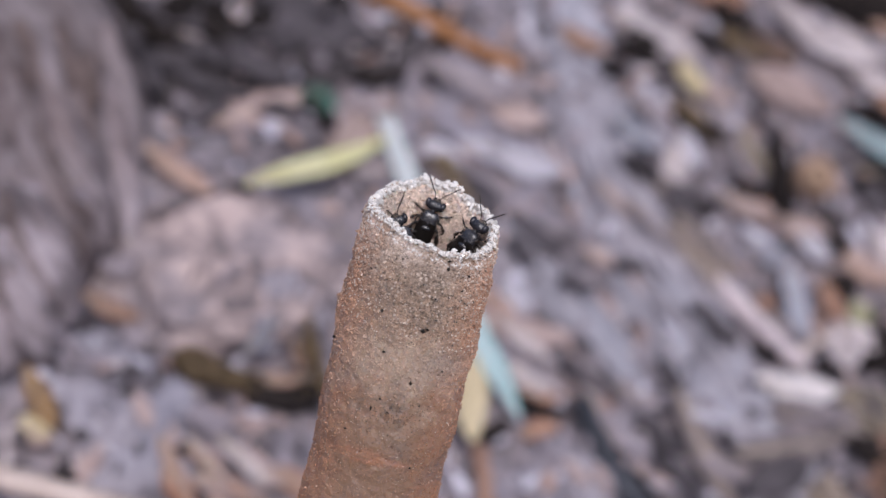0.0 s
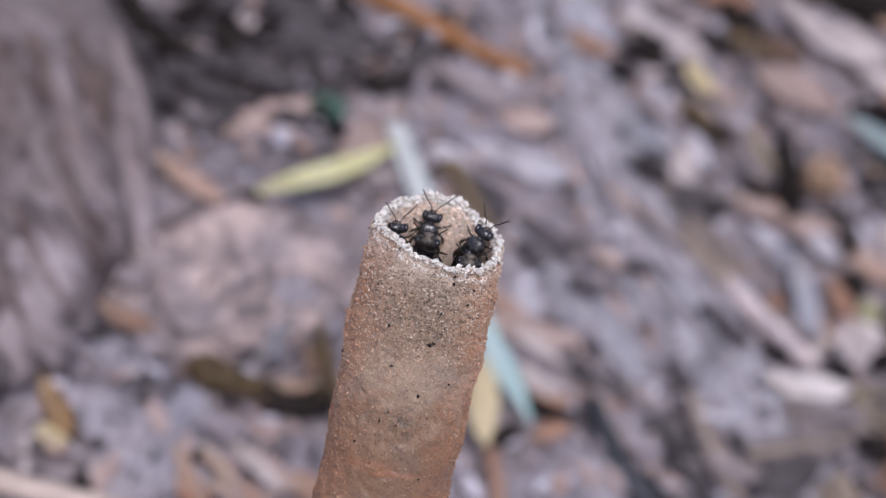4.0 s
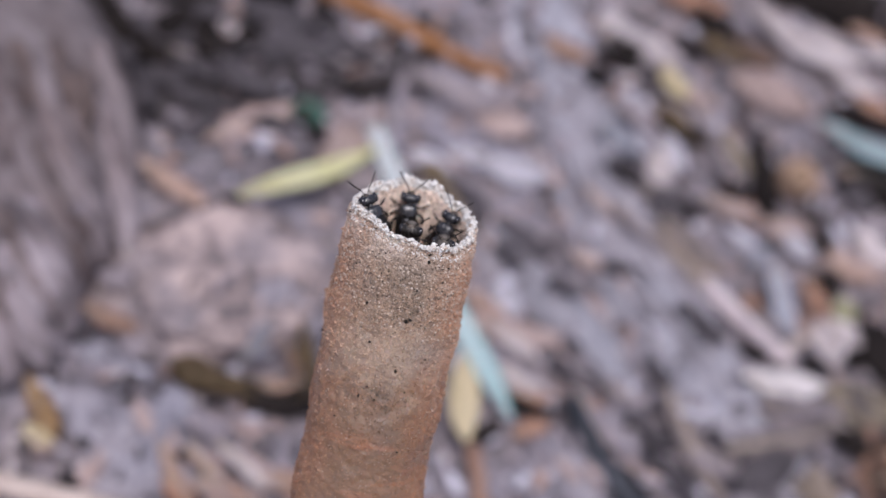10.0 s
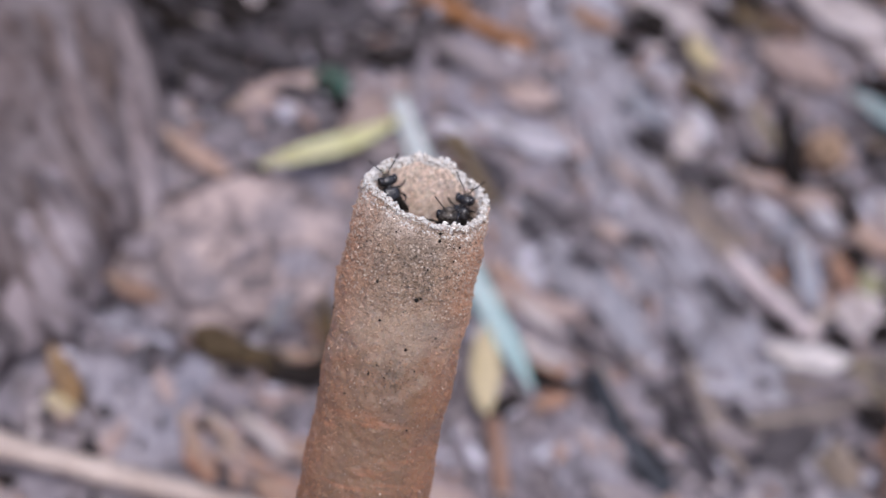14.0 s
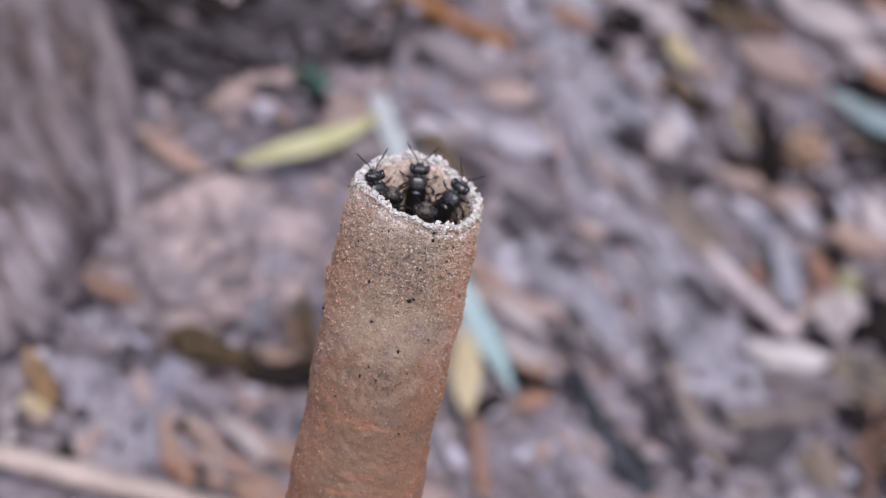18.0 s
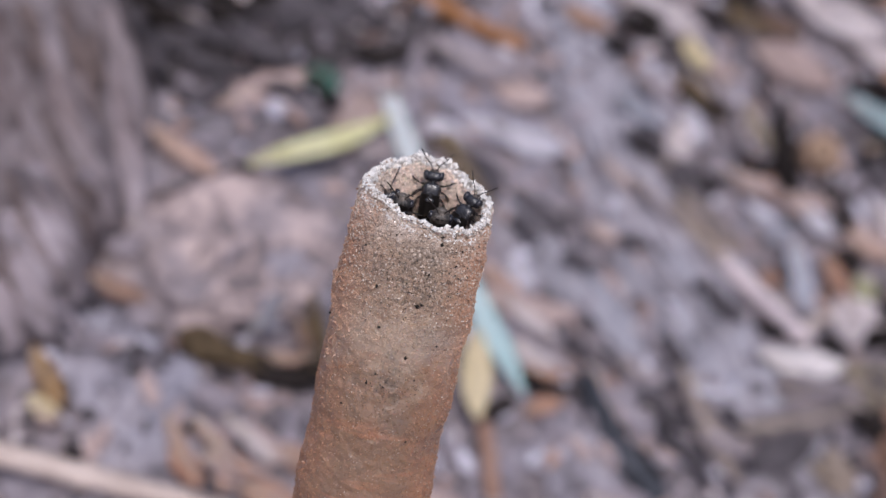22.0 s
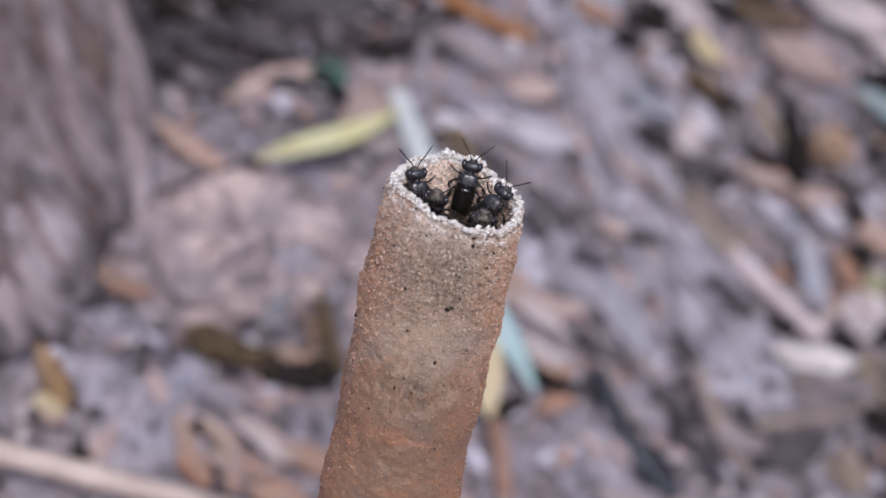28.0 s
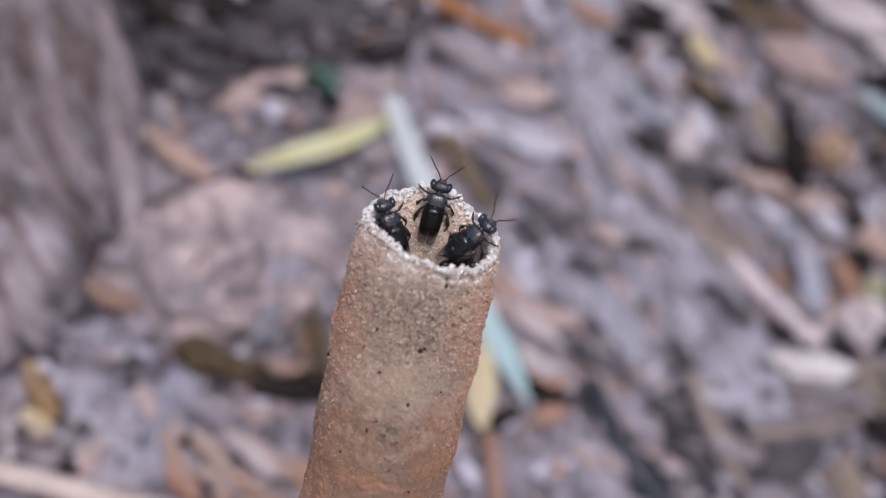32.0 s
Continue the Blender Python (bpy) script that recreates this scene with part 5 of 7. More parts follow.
def build_tube():
    tube = tagged(new("entrance_tube"), "sandy resin nest entrance tube with a pale crusted rim", "nest tube")
    tube.matrix_basis = Matrix.Translation(MOUTH)
    base = 0.0
    while tube_spine(base)[0].z > land(*tube_spine(base)[0].xy) - 0.004:
        base += 0.002
    levels = [0.0]
    while levels[-1] < 0.032:
        levels.append(levels[-1] + 0.00022)
    while levels[-1] < base:
        levels.append(levels[-1] + 0.0015)
    n = 170
    bm = bmesh.new()
    rows = []
    for i, s in enumerate(levels):
        row = []
        fade = max(0.0, 1 - s / 0.02)
        for k in range(n):
            a = 2 * math.pi * k / n
            top = rim_height(a)
            ss = s - top * fade
            r = OUT * girth(a, s) * (1 + 0.9 * max(0.0, (s - base + 0.02) / 0.02) ** 2)
            v = tube_point(a, ss, r)
            if s < 0.033:
                r += rough(v, 0.00016, 2400, 1.0) + rough(v, 0.00010, 5000, 4.0) + rough(v, 0.00018, 700, 2.0)
                v = tube_point(a, ss, r)
            row.append(bm.verts.new(v - MOUTH))
        rows.append(row)
    for p, q in zip(rows, rows[1:]):
        for k in range(n):
            j = (k + 1) % n
            bm.faces.new((p[k], q[k], q[j], p[j]))
    part("wall", bm, RESIN, tube)
    bm = bmesh.new()
    rows = []
    for i in range(70):
        s = 0.00035 * i
        row = []
        for k in range(n):
            a = 2 * math.pi * k / n
            fade = max(0.0, 1 - s / 0.02)
            ss = s - rim_height(a) * fade
            r = (INN if i else (INN + OUT) / 2 + 0.0004) * girth(a, s)
            v = tube_point(a, ss, r)
            r += rough(v, 0.00022, 2200, 6.0)
            row.append(bm.verts.new(tube_point(a, ss, r) - MOUTH))
        rows.append(row)
    for p, q in zip(rows, rows[1:]):
        for k in range(n):
            j = (k + 1) % n
            bm.faces.new((p[k], p[j], q[j], q[k]))
    # the inner colour is raised to imitate light passing through the wall
    part("inner_wall", bm, RESIN_IN, tube, "inner wall of the tube, paled for light through it")
    return tube


tube = build_tube()


def nugget(rng, size):
    """A small angular grain, as vertices and faces."""
    pts = [Vector(p) for p in ((1, 0, 0), (-1, 0, 0), (0, 1, 0), (0, -1, 0), (0, 0, 1), (0, 0, -1))]
    turn = Euler((rng.uniform(0, 6), rng.uniform(0, 6), rng.uniform(0, 6))).to_matrix()
    vs = [turn @ Vector((p.x * rng.uniform(0.55, 1.15), p.y * rng.uniform(0.7, 1.2), p.z * rng.uniform(0.8, 1.7))) * size for p in pts]
    fs = [(0, 2, 4), (2, 1, 4), (1, 3, 4), (3, 0, 4), (2, 0, 5), (1, 2, 5), (3, 1, 5), (0, 3, 5)]
    return vs, fs


def grain_coat(name, number, lo, hi, s_range, radius_of, material, label, seed, outside=True, around=None):
    rng = random.Random(seed)
    verts, faces = [], []
    for _ in range(number):
        a = rng.uniform(0, 2 * math.pi) if around is None else radians(rng.gauss(around[0], around[1]))
        s = s_range(rng)
        size = rng.uniform(lo, hi) * (0.8 + 0.7 * math.exp(-abs(s) / 0.006))
        fade = max(0.0, 1 - s / 0.02)
        r = radius_of(a, s)
        if outside:
            v = tube_point(a, s - rim_height(a) * fade, OUT * girth(a, s))
            r += rough(v, 0.00016, 2400, 1.0) + rough(v, 0.00018, 700, 2.0) - 0.00004 * min(1.0, s / 0.012)
        c = tube_point(a, s - rim_height(a) * fade, r) - MOUTH
        vs, fs = nugget(rng, size)
        b = len(verts)
        verts += [c + v for v in vs]
        faces += [tuple(b + i for i in f) for f in fs]
    me = bpy.data.meshes.new(name)
    me.from_pydata([tuple(v) for v in verts], [], faces)
    me.materials.append(material)
    ob = new(name, me)
    ob.parent = tube
    return tagged(ob, label, kind="stuff")


grain_coat("grit", 48000, 0.00007, 0.00012, lambda r: 0.0003 + 0.0105 * r.random(), lambda a, s: OUT * girth(a, s) - 0.00003, GRAIN, "coarse glassy resin grains near the mouth", 3)
grain_coat("grit", 52000, 0.00006, 0.00011, lambda r: r.uniform(0.009, 0.031), lambda a, s: OUT * girth(a, s) - 0.00001, GRAIN, "fine resin grains sunk in the wall", 13)
grain_coat("coarse_grit", 1900, 0.00010, 0.00016, lambda r: r.uniform(0.001, 0.031), lambda a, s: OUT * girth(a, s) + 0.00006, GRAIN, "larger resin beads on the wall", 14)
# pale grains scattered as painted glints, densest near the mouth
grain_coat("quartz_grit", 2800, 0.00003, 0.00007, lambda r: 0.031 * r.random() ** 2.0, lambda a, s: OUT * girth(a, s) + 0.00009, GLINT, "pale grains painted as glints on the wall", 4)
grain_coat("quartz_grit", 1700, 0.00006, 0.00011, lambda r: 0.0003 + 0.008 * r.random() ** 1.5, lambda a, s: OUT * girth(a, s) + 0.00006, GLINT, "pale glassy grains near the mouth", 24)
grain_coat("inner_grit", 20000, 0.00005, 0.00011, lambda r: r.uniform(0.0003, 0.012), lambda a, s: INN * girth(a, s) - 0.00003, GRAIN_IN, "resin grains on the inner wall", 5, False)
grain_coat("inner_quartz", 1200, 0.00005, 0.00010, lambda r: r.uniform(0.0003, 0.009), lambda a, s: INN * girth(a, s) - 0.00014, GLINT, "pale grains painted as glints on the inner wall", 8, False)
grain_coat("rim_crust", 2400, 0.00006, 0.00012, lambda r: 0.0011 * r.random() ** 1.6 - 0.0003, lambda a, s: OUT * girth(a, s) - 0.0005 * abs(math.sin(a * 997)) * (s < 0.0004), CRYSTAL, "pale crust of small grains on the rim", 6)
grain_coat("rim_crust", 1000, 0.00006, 0.00012, lambda r: 0.0016 * r.random() ** 1.4 - 0.0003, lambda a, s: OUT * girth(a, s) - 0.0005 * abs(math.sin(a * 997)) * (s < 0.0004), GLINT, "tan glassy grains on the rim", 16)

grain_coat("soil_dust", 320, 0.00003, 0.00006, lambda r: 0.0012 + 0.022 * r.random() ** 1.7, lambda a, s: OUT * girth(a, s) + 0.00008, SOOT, "dark soil fines caught between the grains", 21)
grain_coat("soil_dust", 280, 0.00003, 0.00007, lambda r: r.gauss(0.0050, 0.0017), lambda a, s: OUT * girth(a, s) + 0.00012, SOOT, "dark smudge of soil fines on the crust", 22, around=(-80, 22))
grain_coat("soil_dust", 220, 0.00003, 0.00006, lambda r: r.gauss(0.0143, 0.0009), lambda a, s: OUT * girth(a, s) + 0.00015, SOOT, "dark smudge of soil fines on the wall", 23, around=(-88, 13))


def speck(a, s, size):
    """A dark crumb stuck to the wall."""
    rng = random.Random(int(s * 1e6))
    vs, fs = nugget(rng, size * MM)
    bm = bmesh.new()
    c = tube_point(radians(a), s * MM, OUT * girth(radians(a), s * MM) + 0.00012) - MOUTH
    made = [bm.verts.new(c + v) for v in vs]
    for f in fs:
        bm.faces.new([made[i] for i in f])
    part("speck", bm, SPECK, tube, "black speck", False)


speck(-70.6, 2.43, 0.16)
speck(-69.8, 3.02, 0.20)
speck(-114.6, 7.25, 0.15)
speck(-78.5, 8.03, 0.20)
speck(-75.5, 7.85, 0.14)
speck(-177.5, 11.22, 0.16)
speck(-79.2, 12.10, 0.13)
speck(-64.7, 18.70, 0.13)
speck(-106.6, 2.95, 0.11)
speck(-131.0, 4.40, 0.10)
speck(-52.9, 4.52, 0.11)
speck(-74.6, 5.43, 0.10)
speck(-105.1, 10.21, 0.12)
speck(-56.2, 10.85, 0.10)
speck(-105.1, 14.67, 0.13)
speck(-91.4, 14.68, 0.14)
speck(-99.6, 13.82, 0.12)
speck(-68.0, 13.76, 0.10)
speck(-121.8, 16.83, 0.10)
speck(-50.1, 3.35, 0.11)


def rim_crystals():
    """Pale crystals that crown the rim, one by one."""
    rng = random.Random(9)
    shapes = []
    for i in range(12):
        bm = bmesh.new()
        for _ in range(16):
            d = Vector((rng.gauss(0, 1), rng.gauss(0, 1), rng.gauss(0, 1))).normalized() * rng.uniform(0.8, 1.1)
            bm.verts.new((d.x * 0.8, d.y * 0.9, d.z * 1.2))
        hull = bmesh.ops.convex_hull(bm, input=bm.verts)
        bmesh.ops.delete(bm, geom=[g for g in hull["geom_interior"] if isinstance(g, bmesh.types.BMVert)], context="VERTS")
        shapes.append(mesh_from("crystal", bm, CRYSTAL, False))
    for i in range(300):
        a = 2 * math.pi * i / 300 + rng.uniform(-0.03, 0.03)
        far = math.sin(a) > -0.1
        size = rng.uniform(0.00012, 0.00020) * ((2.1 if rng.random() < 0.35 else 1.5) if far else rng.choice((0.7, 0.9, 1.15)))
        c = tube_point(a, -rim_height(a) - rng.uniform(-0.00030, 0.00038), (OUT + INN) / 2 * girth(a, 0) + rng.uniform(-0.00035, 0.00020)) - MOUTH
        ob = new("crystal", shapes[i % 12])
        ob.parent = tube
        ob.matrix_basis = Matrix.LocRotScale(c, Euler((rng.uniform(0, 6), rng.uniform(0, 6), rng.uniform(0, 6))), (size * rng.uniform(0.7, 1.15), size * rng.uniform(0.7, 1.15), size * rng.uniform(0.8, 1.3)))
    for angle, size in ((121, 0.36), (114, 0.28), (103, 0.40), (98, 0.30), (84, 0.34), (130, 0.28), (140, 0.24), (70, 0.26), (58, 0.24)):
        a = radians(angle)
        c = tube_point(a, -rim_height(a) - 0.00030, (OUT + INN) / 2 * girth(a, 0)) - MOUTH
        ob = new("crystal", shapes[angle % 12])
        ob.parent = tube
        ob.matrix_basis = Matrix.LocRotScale(c, Euler((angle, size * 9, angle * 0.7)), (size * 0.85 * MM, size * 0.85 * MM, size * MM))


rim_crystals()


# ---- bees ----
def hair_coat(bm, centre, radii, number, length, seed, keep=lambda u: True):
    """Short upright hairs over an ellipsoid."""
    rng = random.Random(seed)
    made = 0
    while made < number:
        u = Vector((rng.gauss(0, 1), rng.gauss(0, 1), rng.gauss(0, 1))).normalized()
        if not keep(u):
            continue
        made += 1
        p = Vector(centre) + Vector((u.x * radii[0], u.y * radii[1], u.z * radii[2]))
        out = Vector((u.x / radii[0], u.y / radii[1], u.z / radii[2])).normalized()
        lean = (out + Vector((rng.uniform(-0.4, 0.4), rng.uniform(-0.4, 0.4), rng.uniform(-0.7, 0.1)))).normalized()
        t = lean.orthogonal().normalized() * 0.009 * MM
        s = lean.cross(t)
        foot = [bm.verts.new(p - out * 0.02 * MM + q) for q in (t, -0.5 * t + 0.87 * s, -0.5 * t - 0.87 * s)]
        tip = bm.verts.new(p + lean * length * rng.uniform(0.6, 1.2) * MM)
        for k in range(3):
            bm.faces.new((foot[k], foot[(k + 1) % 3], tip))


def bee_head(root, dusty):
    """Broad head: capsule, bulging side eyes, face, ocelli, jaws and elbowed antennae."""
    bm = bmesh.new()
    big = 1.22 if dusty else 1.0
    blob(bm, (0, 0, 0), (0.74 * big * MM, (0.70 if dusty else 0.45) * MM, (0.66 if dusty else 0.45) * MM), 14, 24, None, lambda u: 1 - 0.10 * max(0, -u.y) ** 2 + 0.04 * abs(u.x) - 0.06 * max(0, u.y) * (1 - abs(u.x)))
    head = part("head", bm, DUSTY if dusty else CHITIN, root)
    bm = bmesh.new()
    if dusty:
        blob(bm, (0, 0.18 * MM, 0.20 * MM), (0.66 * MM, 0.62 * MM, 0.58 * MM), 12, 20, None, lambda u: 1 - 0.07 * abs(math.sin(3.2 * u.x)) * max(0, u.z) + 0.04 * noise.noise(u * 5))
        hair_coat(bm, (0, 0.18 * MM, 0.20 * MM), (0.66 * MM, 0.62 * MM, 0.58 * MM), 130, 0.10, 4, lambda u: u.z > -0.1)
    else:
        blob(bm, (0, -0.08 * MM, 0.16 * MM), (0.40 * MM, 0.40 * MM, 0.36 * MM), 10, 16)
        hair_coat(bm, (0, -0.08 * MM, 0.16 * MM), (0.46 * MM, 0.42 * MM, 0.38 * MM), 60, 0.08, 5, lambda u: u.z > 0.1)
    part("face", bm, FUZZ, head, "dusty grey face")
    bm = bmesh.new()
    blob(bm, (0, (0.25 if dusty else -0.22) * MM, (0.70 if dusty else 0.40) * MM), ((0.34 if dusty else 0.26) * MM, 0.20 * MM, 0.14 * MM), 8, 14, None, lambda u: 1 - 0.25 * max(0, u.y))
    part("clypeus", bm, CLYPEUS, head, "paler shield over the mouth")
    for x, y in ((0, 0.40), (-0.14, 0.43), (0.14, 0.43)):
        bm = bmesh.new()
        blob(bm, (x * big * MM, (y * 1.75 if dusty else y) * MM, 0.16 * MM), (0.055 * MM, 0.055 * MM, 0.055 * MM), 5, 8)
        part("ocellus", bm, EYE, head)
    for s in (-1, 1):
        bm = bmesh.new()
        blob(bm, (s * 0.60 * big * MM, 0.02 * MM, 0.07 * MM), (0.27 * MM, 0.40 * MM, 0.42 * MM), 12, 16, Matrix.Rotation(s * 0.22, 3, "Y"))
        part("eye", bm, EYE, head)
        bm = bmesh.new()
        sweep(bm, smooth_line([Vector((s * 0.30, -0.36, 0.28)) * MM, Vector((s * 0.24, -0.50, 0.46)) * MM, Vector((s * 0.05, -0.54, 0.56)) * MM], 3), [(0.10 - 0.009 * i) * MM for i in range(7)], 7)
        part("jaw", bm, LEG, head, "brownish-black jaw")
        bm = bmesh.new()
        j0 = Vector((s * 0.14, -0.04, 0.46)) * MM
        j1 = Vector((s * 0.40, 0.02, 1.00)) * MM
        sweep(bm, [j0, j0.lerp(j1, 0.3), j0.lerp(j1, 0.8), j1], [0.050 * MM, 0.036 * MM, 0.042 * MM, 0.050 * MM], 7)
        line = smooth_line([j1, Vector((s * 0.74, 0.10, 1.34)) * MM, Vector((s * 1.07, 0.17, 1.76)) * MM, Vector((s * 1.36, 0.20, 2.12)) * MM], 7)
        sweep(bm, line, [(0.052 if i % 2 else 0.041) * MM for i in range(len(line) - 1)] + [0.02 * MM], 7)
        part("antenna", bm, LEG, head)


def bee_leg(root, s, i, fly):
    """Thigh, shin and foot of one leg; i counts from the front."""
    knee, ankle, toe = (
        ((0.98, -0.16, -0.70), (1.42, -0.34, -0.52), (1.74, -0.50, -0.30)),
        ((1.16, -0.22, -1.34), (1.50, -0.56, -1.84), (1.36, -0.86, -2.20)),
        ((1.10, -0.24, -2.05), (1.34, -0.46, -3.00), (1.16, -0.86, -3.42)),
    )[i]
    a = Vector((s * 0.46, -0.38, (-0.78, -1.18, -1.62)[i])) * MM
    b, c, d = (Vector((s * p[0], p[1], p[2])) * MM for p in (knee, ankle, toe))
    thigh, shin = ((0.11, 0.11), (0.13, 0.15), (0.14, 0.23))[i]
    bm = bmesh.new()
    sweep(bm, [a, a.lerp(b, 0.35), a.lerp(b, 0.75), b], [0.08 * MM, thigh * MM, thigh * 0.95 * MM, 0.07 * MM], 8)
    sweep(bm, [b, b.lerp(c, 0.3), b.lerp(c, 0.75), c], [0.07 * MM, shin * 0.75 * MM, shin * MM, 0.08 * MM], 8, squash=0.75)
    sweep(bm, [c, c.lerp(d, 0.35), c.lerp(d, 0.7), d], [0.075 * MM, 0.07 * MM, 0.05 * MM, 0.045 * MM], 7)
    mid = b.lerp(c, 0.6)
    hair_coat(bm, mid, (shin * 1.0 * MM, shin * 1.0 * MM, (c - b).length * 0.4), 26, 0.13, 20 + i)
    part("leg", bm, LEG, root)
    if fly and i == 2:
        bm = bmesh.new()
        blob(bm, b.lerp(c, 0.6) + Vector((s * 0.14, 0, 0)) * MM, (0.34 * MM, 0.34 * MM, 0.5 * MM), 8, 12, None, lambda u: 1 + 0.15 * noise.noise(u * 4))
        part("pollen_load", bm, POLLEN, root, "amber pollen load on a hind leg")


def bee_wing(root, s, fly, hind=False):
    """One wing blade with its thick leading vein; spread in flight, else folded over the abdomen."""
    bm = bmesh.new()
    upper, low, lead = [], [], []
    k0 = 0.78 if hind else 1.0
    for u in range(13):
        w = u / 12
        if fly:
            mid = Vector((s * (0.5 + 2.5 * k0 * w), 0.62 + (0.45 if hind else 0.75) * w, (-1.5 if hind else -1.05) - 0.6 * w))
            half = Vector((0, 0.0, 0.62 * k0 * math.sin(math.pi * (0.10 + 0.84 * w)) ** 0.7))
        else:
            mid = Vector((s * (0.42 - 0.08 * w), (0.56 if hind else 0.62) - 0.16 * w, -1.42 - 3.1 * k0 * w))
            half = Vector((0.42 * math.sin(math.pi * (0.22 + 0.66 * w)) ** 0.6, -0.10 * s, 0))
        for e in (-1, -0.5, 0, 0.5, 1):
            p = mid + half * e
            p.y -= 0.10 * e * e - 0.012 * math.sin(9 * w + 4 * e)
            upper.append(bm.verts.new((p + Vector((0, 0.012, 0))) * MM))
            low.append(bm.verts.new(p * MM))
        lead.append((mid + half * (1 if fly else s) * 0.98 + Vector((0, -0.09, 0))) * MM)
    for u in range(12):
        for e in range(4):
            k = u * 5 + e
            bm.faces.new((upper[k], upper[k + 1], upper[k + 6], upper[k + 5]))
            bm.faces.new((low[k], low[k + 5], low[k + 6], low[k + 1]))
    wing = part("wing", bm, WING, root, "smoky clear wing")
    if not hind:
        bm = bmesh.new()
        sweep(bm, lead, [(0.045 - 0.0028 * i) * MM for i in range(13)], 6)
        part("vein", bm, LEG, wing)


def bee(label, fly=False, dusty=False):
    """A small black stingless bee. The origin is its head; it faces +Z, its back is +Y."""
    root = tagged(new("stingless_bee"), label, "bee", "guard bees at the tube")
    bee_head(root, dusty)
    boxy = lambda u: (abs(u.x) ** 3.4 + abs(u.y) ** 3.4 + abs(u.z) ** 3.4) ** (-1 / 3.4)
    bm = bmesh.new()
    blob(bm, (0, 0.02 * MM, -1.24 * MM), (0.76 * MM, 0.62 * MM, 0.84 * MM), 16, 24, None, lambda u: boxy(u) * (1 - 0.13 * max(0, u.z) ** 2 - 0.025 * math.exp(-((u.x / 0.08) ** 2)) * (u.y > 0)))
    hair_coat(bm, (0, 0.02 * MM, -1.24 * MM), (0.76 * MM, 0.67 * MM, 0.86 * MM), 150, 0.11, 9)
    thorax = part("thorax", bm, CHITIN, root)
    bm = bmesh.new()
    blob(bm, (0, 0.38 * MM, -1.92 * MM), (0.56 * MM, 0.34 * MM, 0.30 * MM), 8, 14)
    part("scutellum", bm, CHITIN, thorax)
    for s in (-1, 1):
        bm = bmesh.new()
        blob(bm, (s * 0.70 * MM, 0.36 * MM, -0.98 * MM), (0.13 * MM, 0.12 * MM, 0.19 * MM), 7, 10)
        part("wing_base", bm, LEG, thorax, "brownish-black wing base")
    bm = bmesh.new()
    sweep(bm, [(0, 0, -0.25 * MM), (0, 0.01 * MM, -0.42 * MM), (0, 0.02 * MM, -0.66 * MM)], [0.27 * MM, 0.22 * MM, 0.34 * MM], 12)
    part("neck", bm, CHITIN, root)
    bm = bmesh.new()
    steps = lambda u: 1 + 0.03 * (1 - ((u.z * 3.2) % 1.0)) - 0.05 * max(0, -u.z)
    blob(bm, (0, -0.06 * MM, -2.66 * MM), (0.76 * MM, 0.56 * MM, 1.02 * MM), 26, 20, None, steps)
    part("abdomen", bm, CHITIN, root)
    for s in (-1, 1):
        for i in range(3):
            bee_leg(root, s, i, fly)
        bee_wing(root, s, fly)
        bee_wing(root, s, fly, True)
    return root


bees = [
    bee("black stingless bee clinging inside the tube's mouth"),
    bee("black stingless bee standing on the tube's far inner wall"),
    bee("black stingless bee leaning over the tube's rim"),
    bee("black stingless bee with a dusty face inside the tube", dusty=True),
    bee("black stingless bee crouched behind the tube's front rim", dusty=True),
]
flying_bee = bee("black stingless bee flying in with spread wings", True)


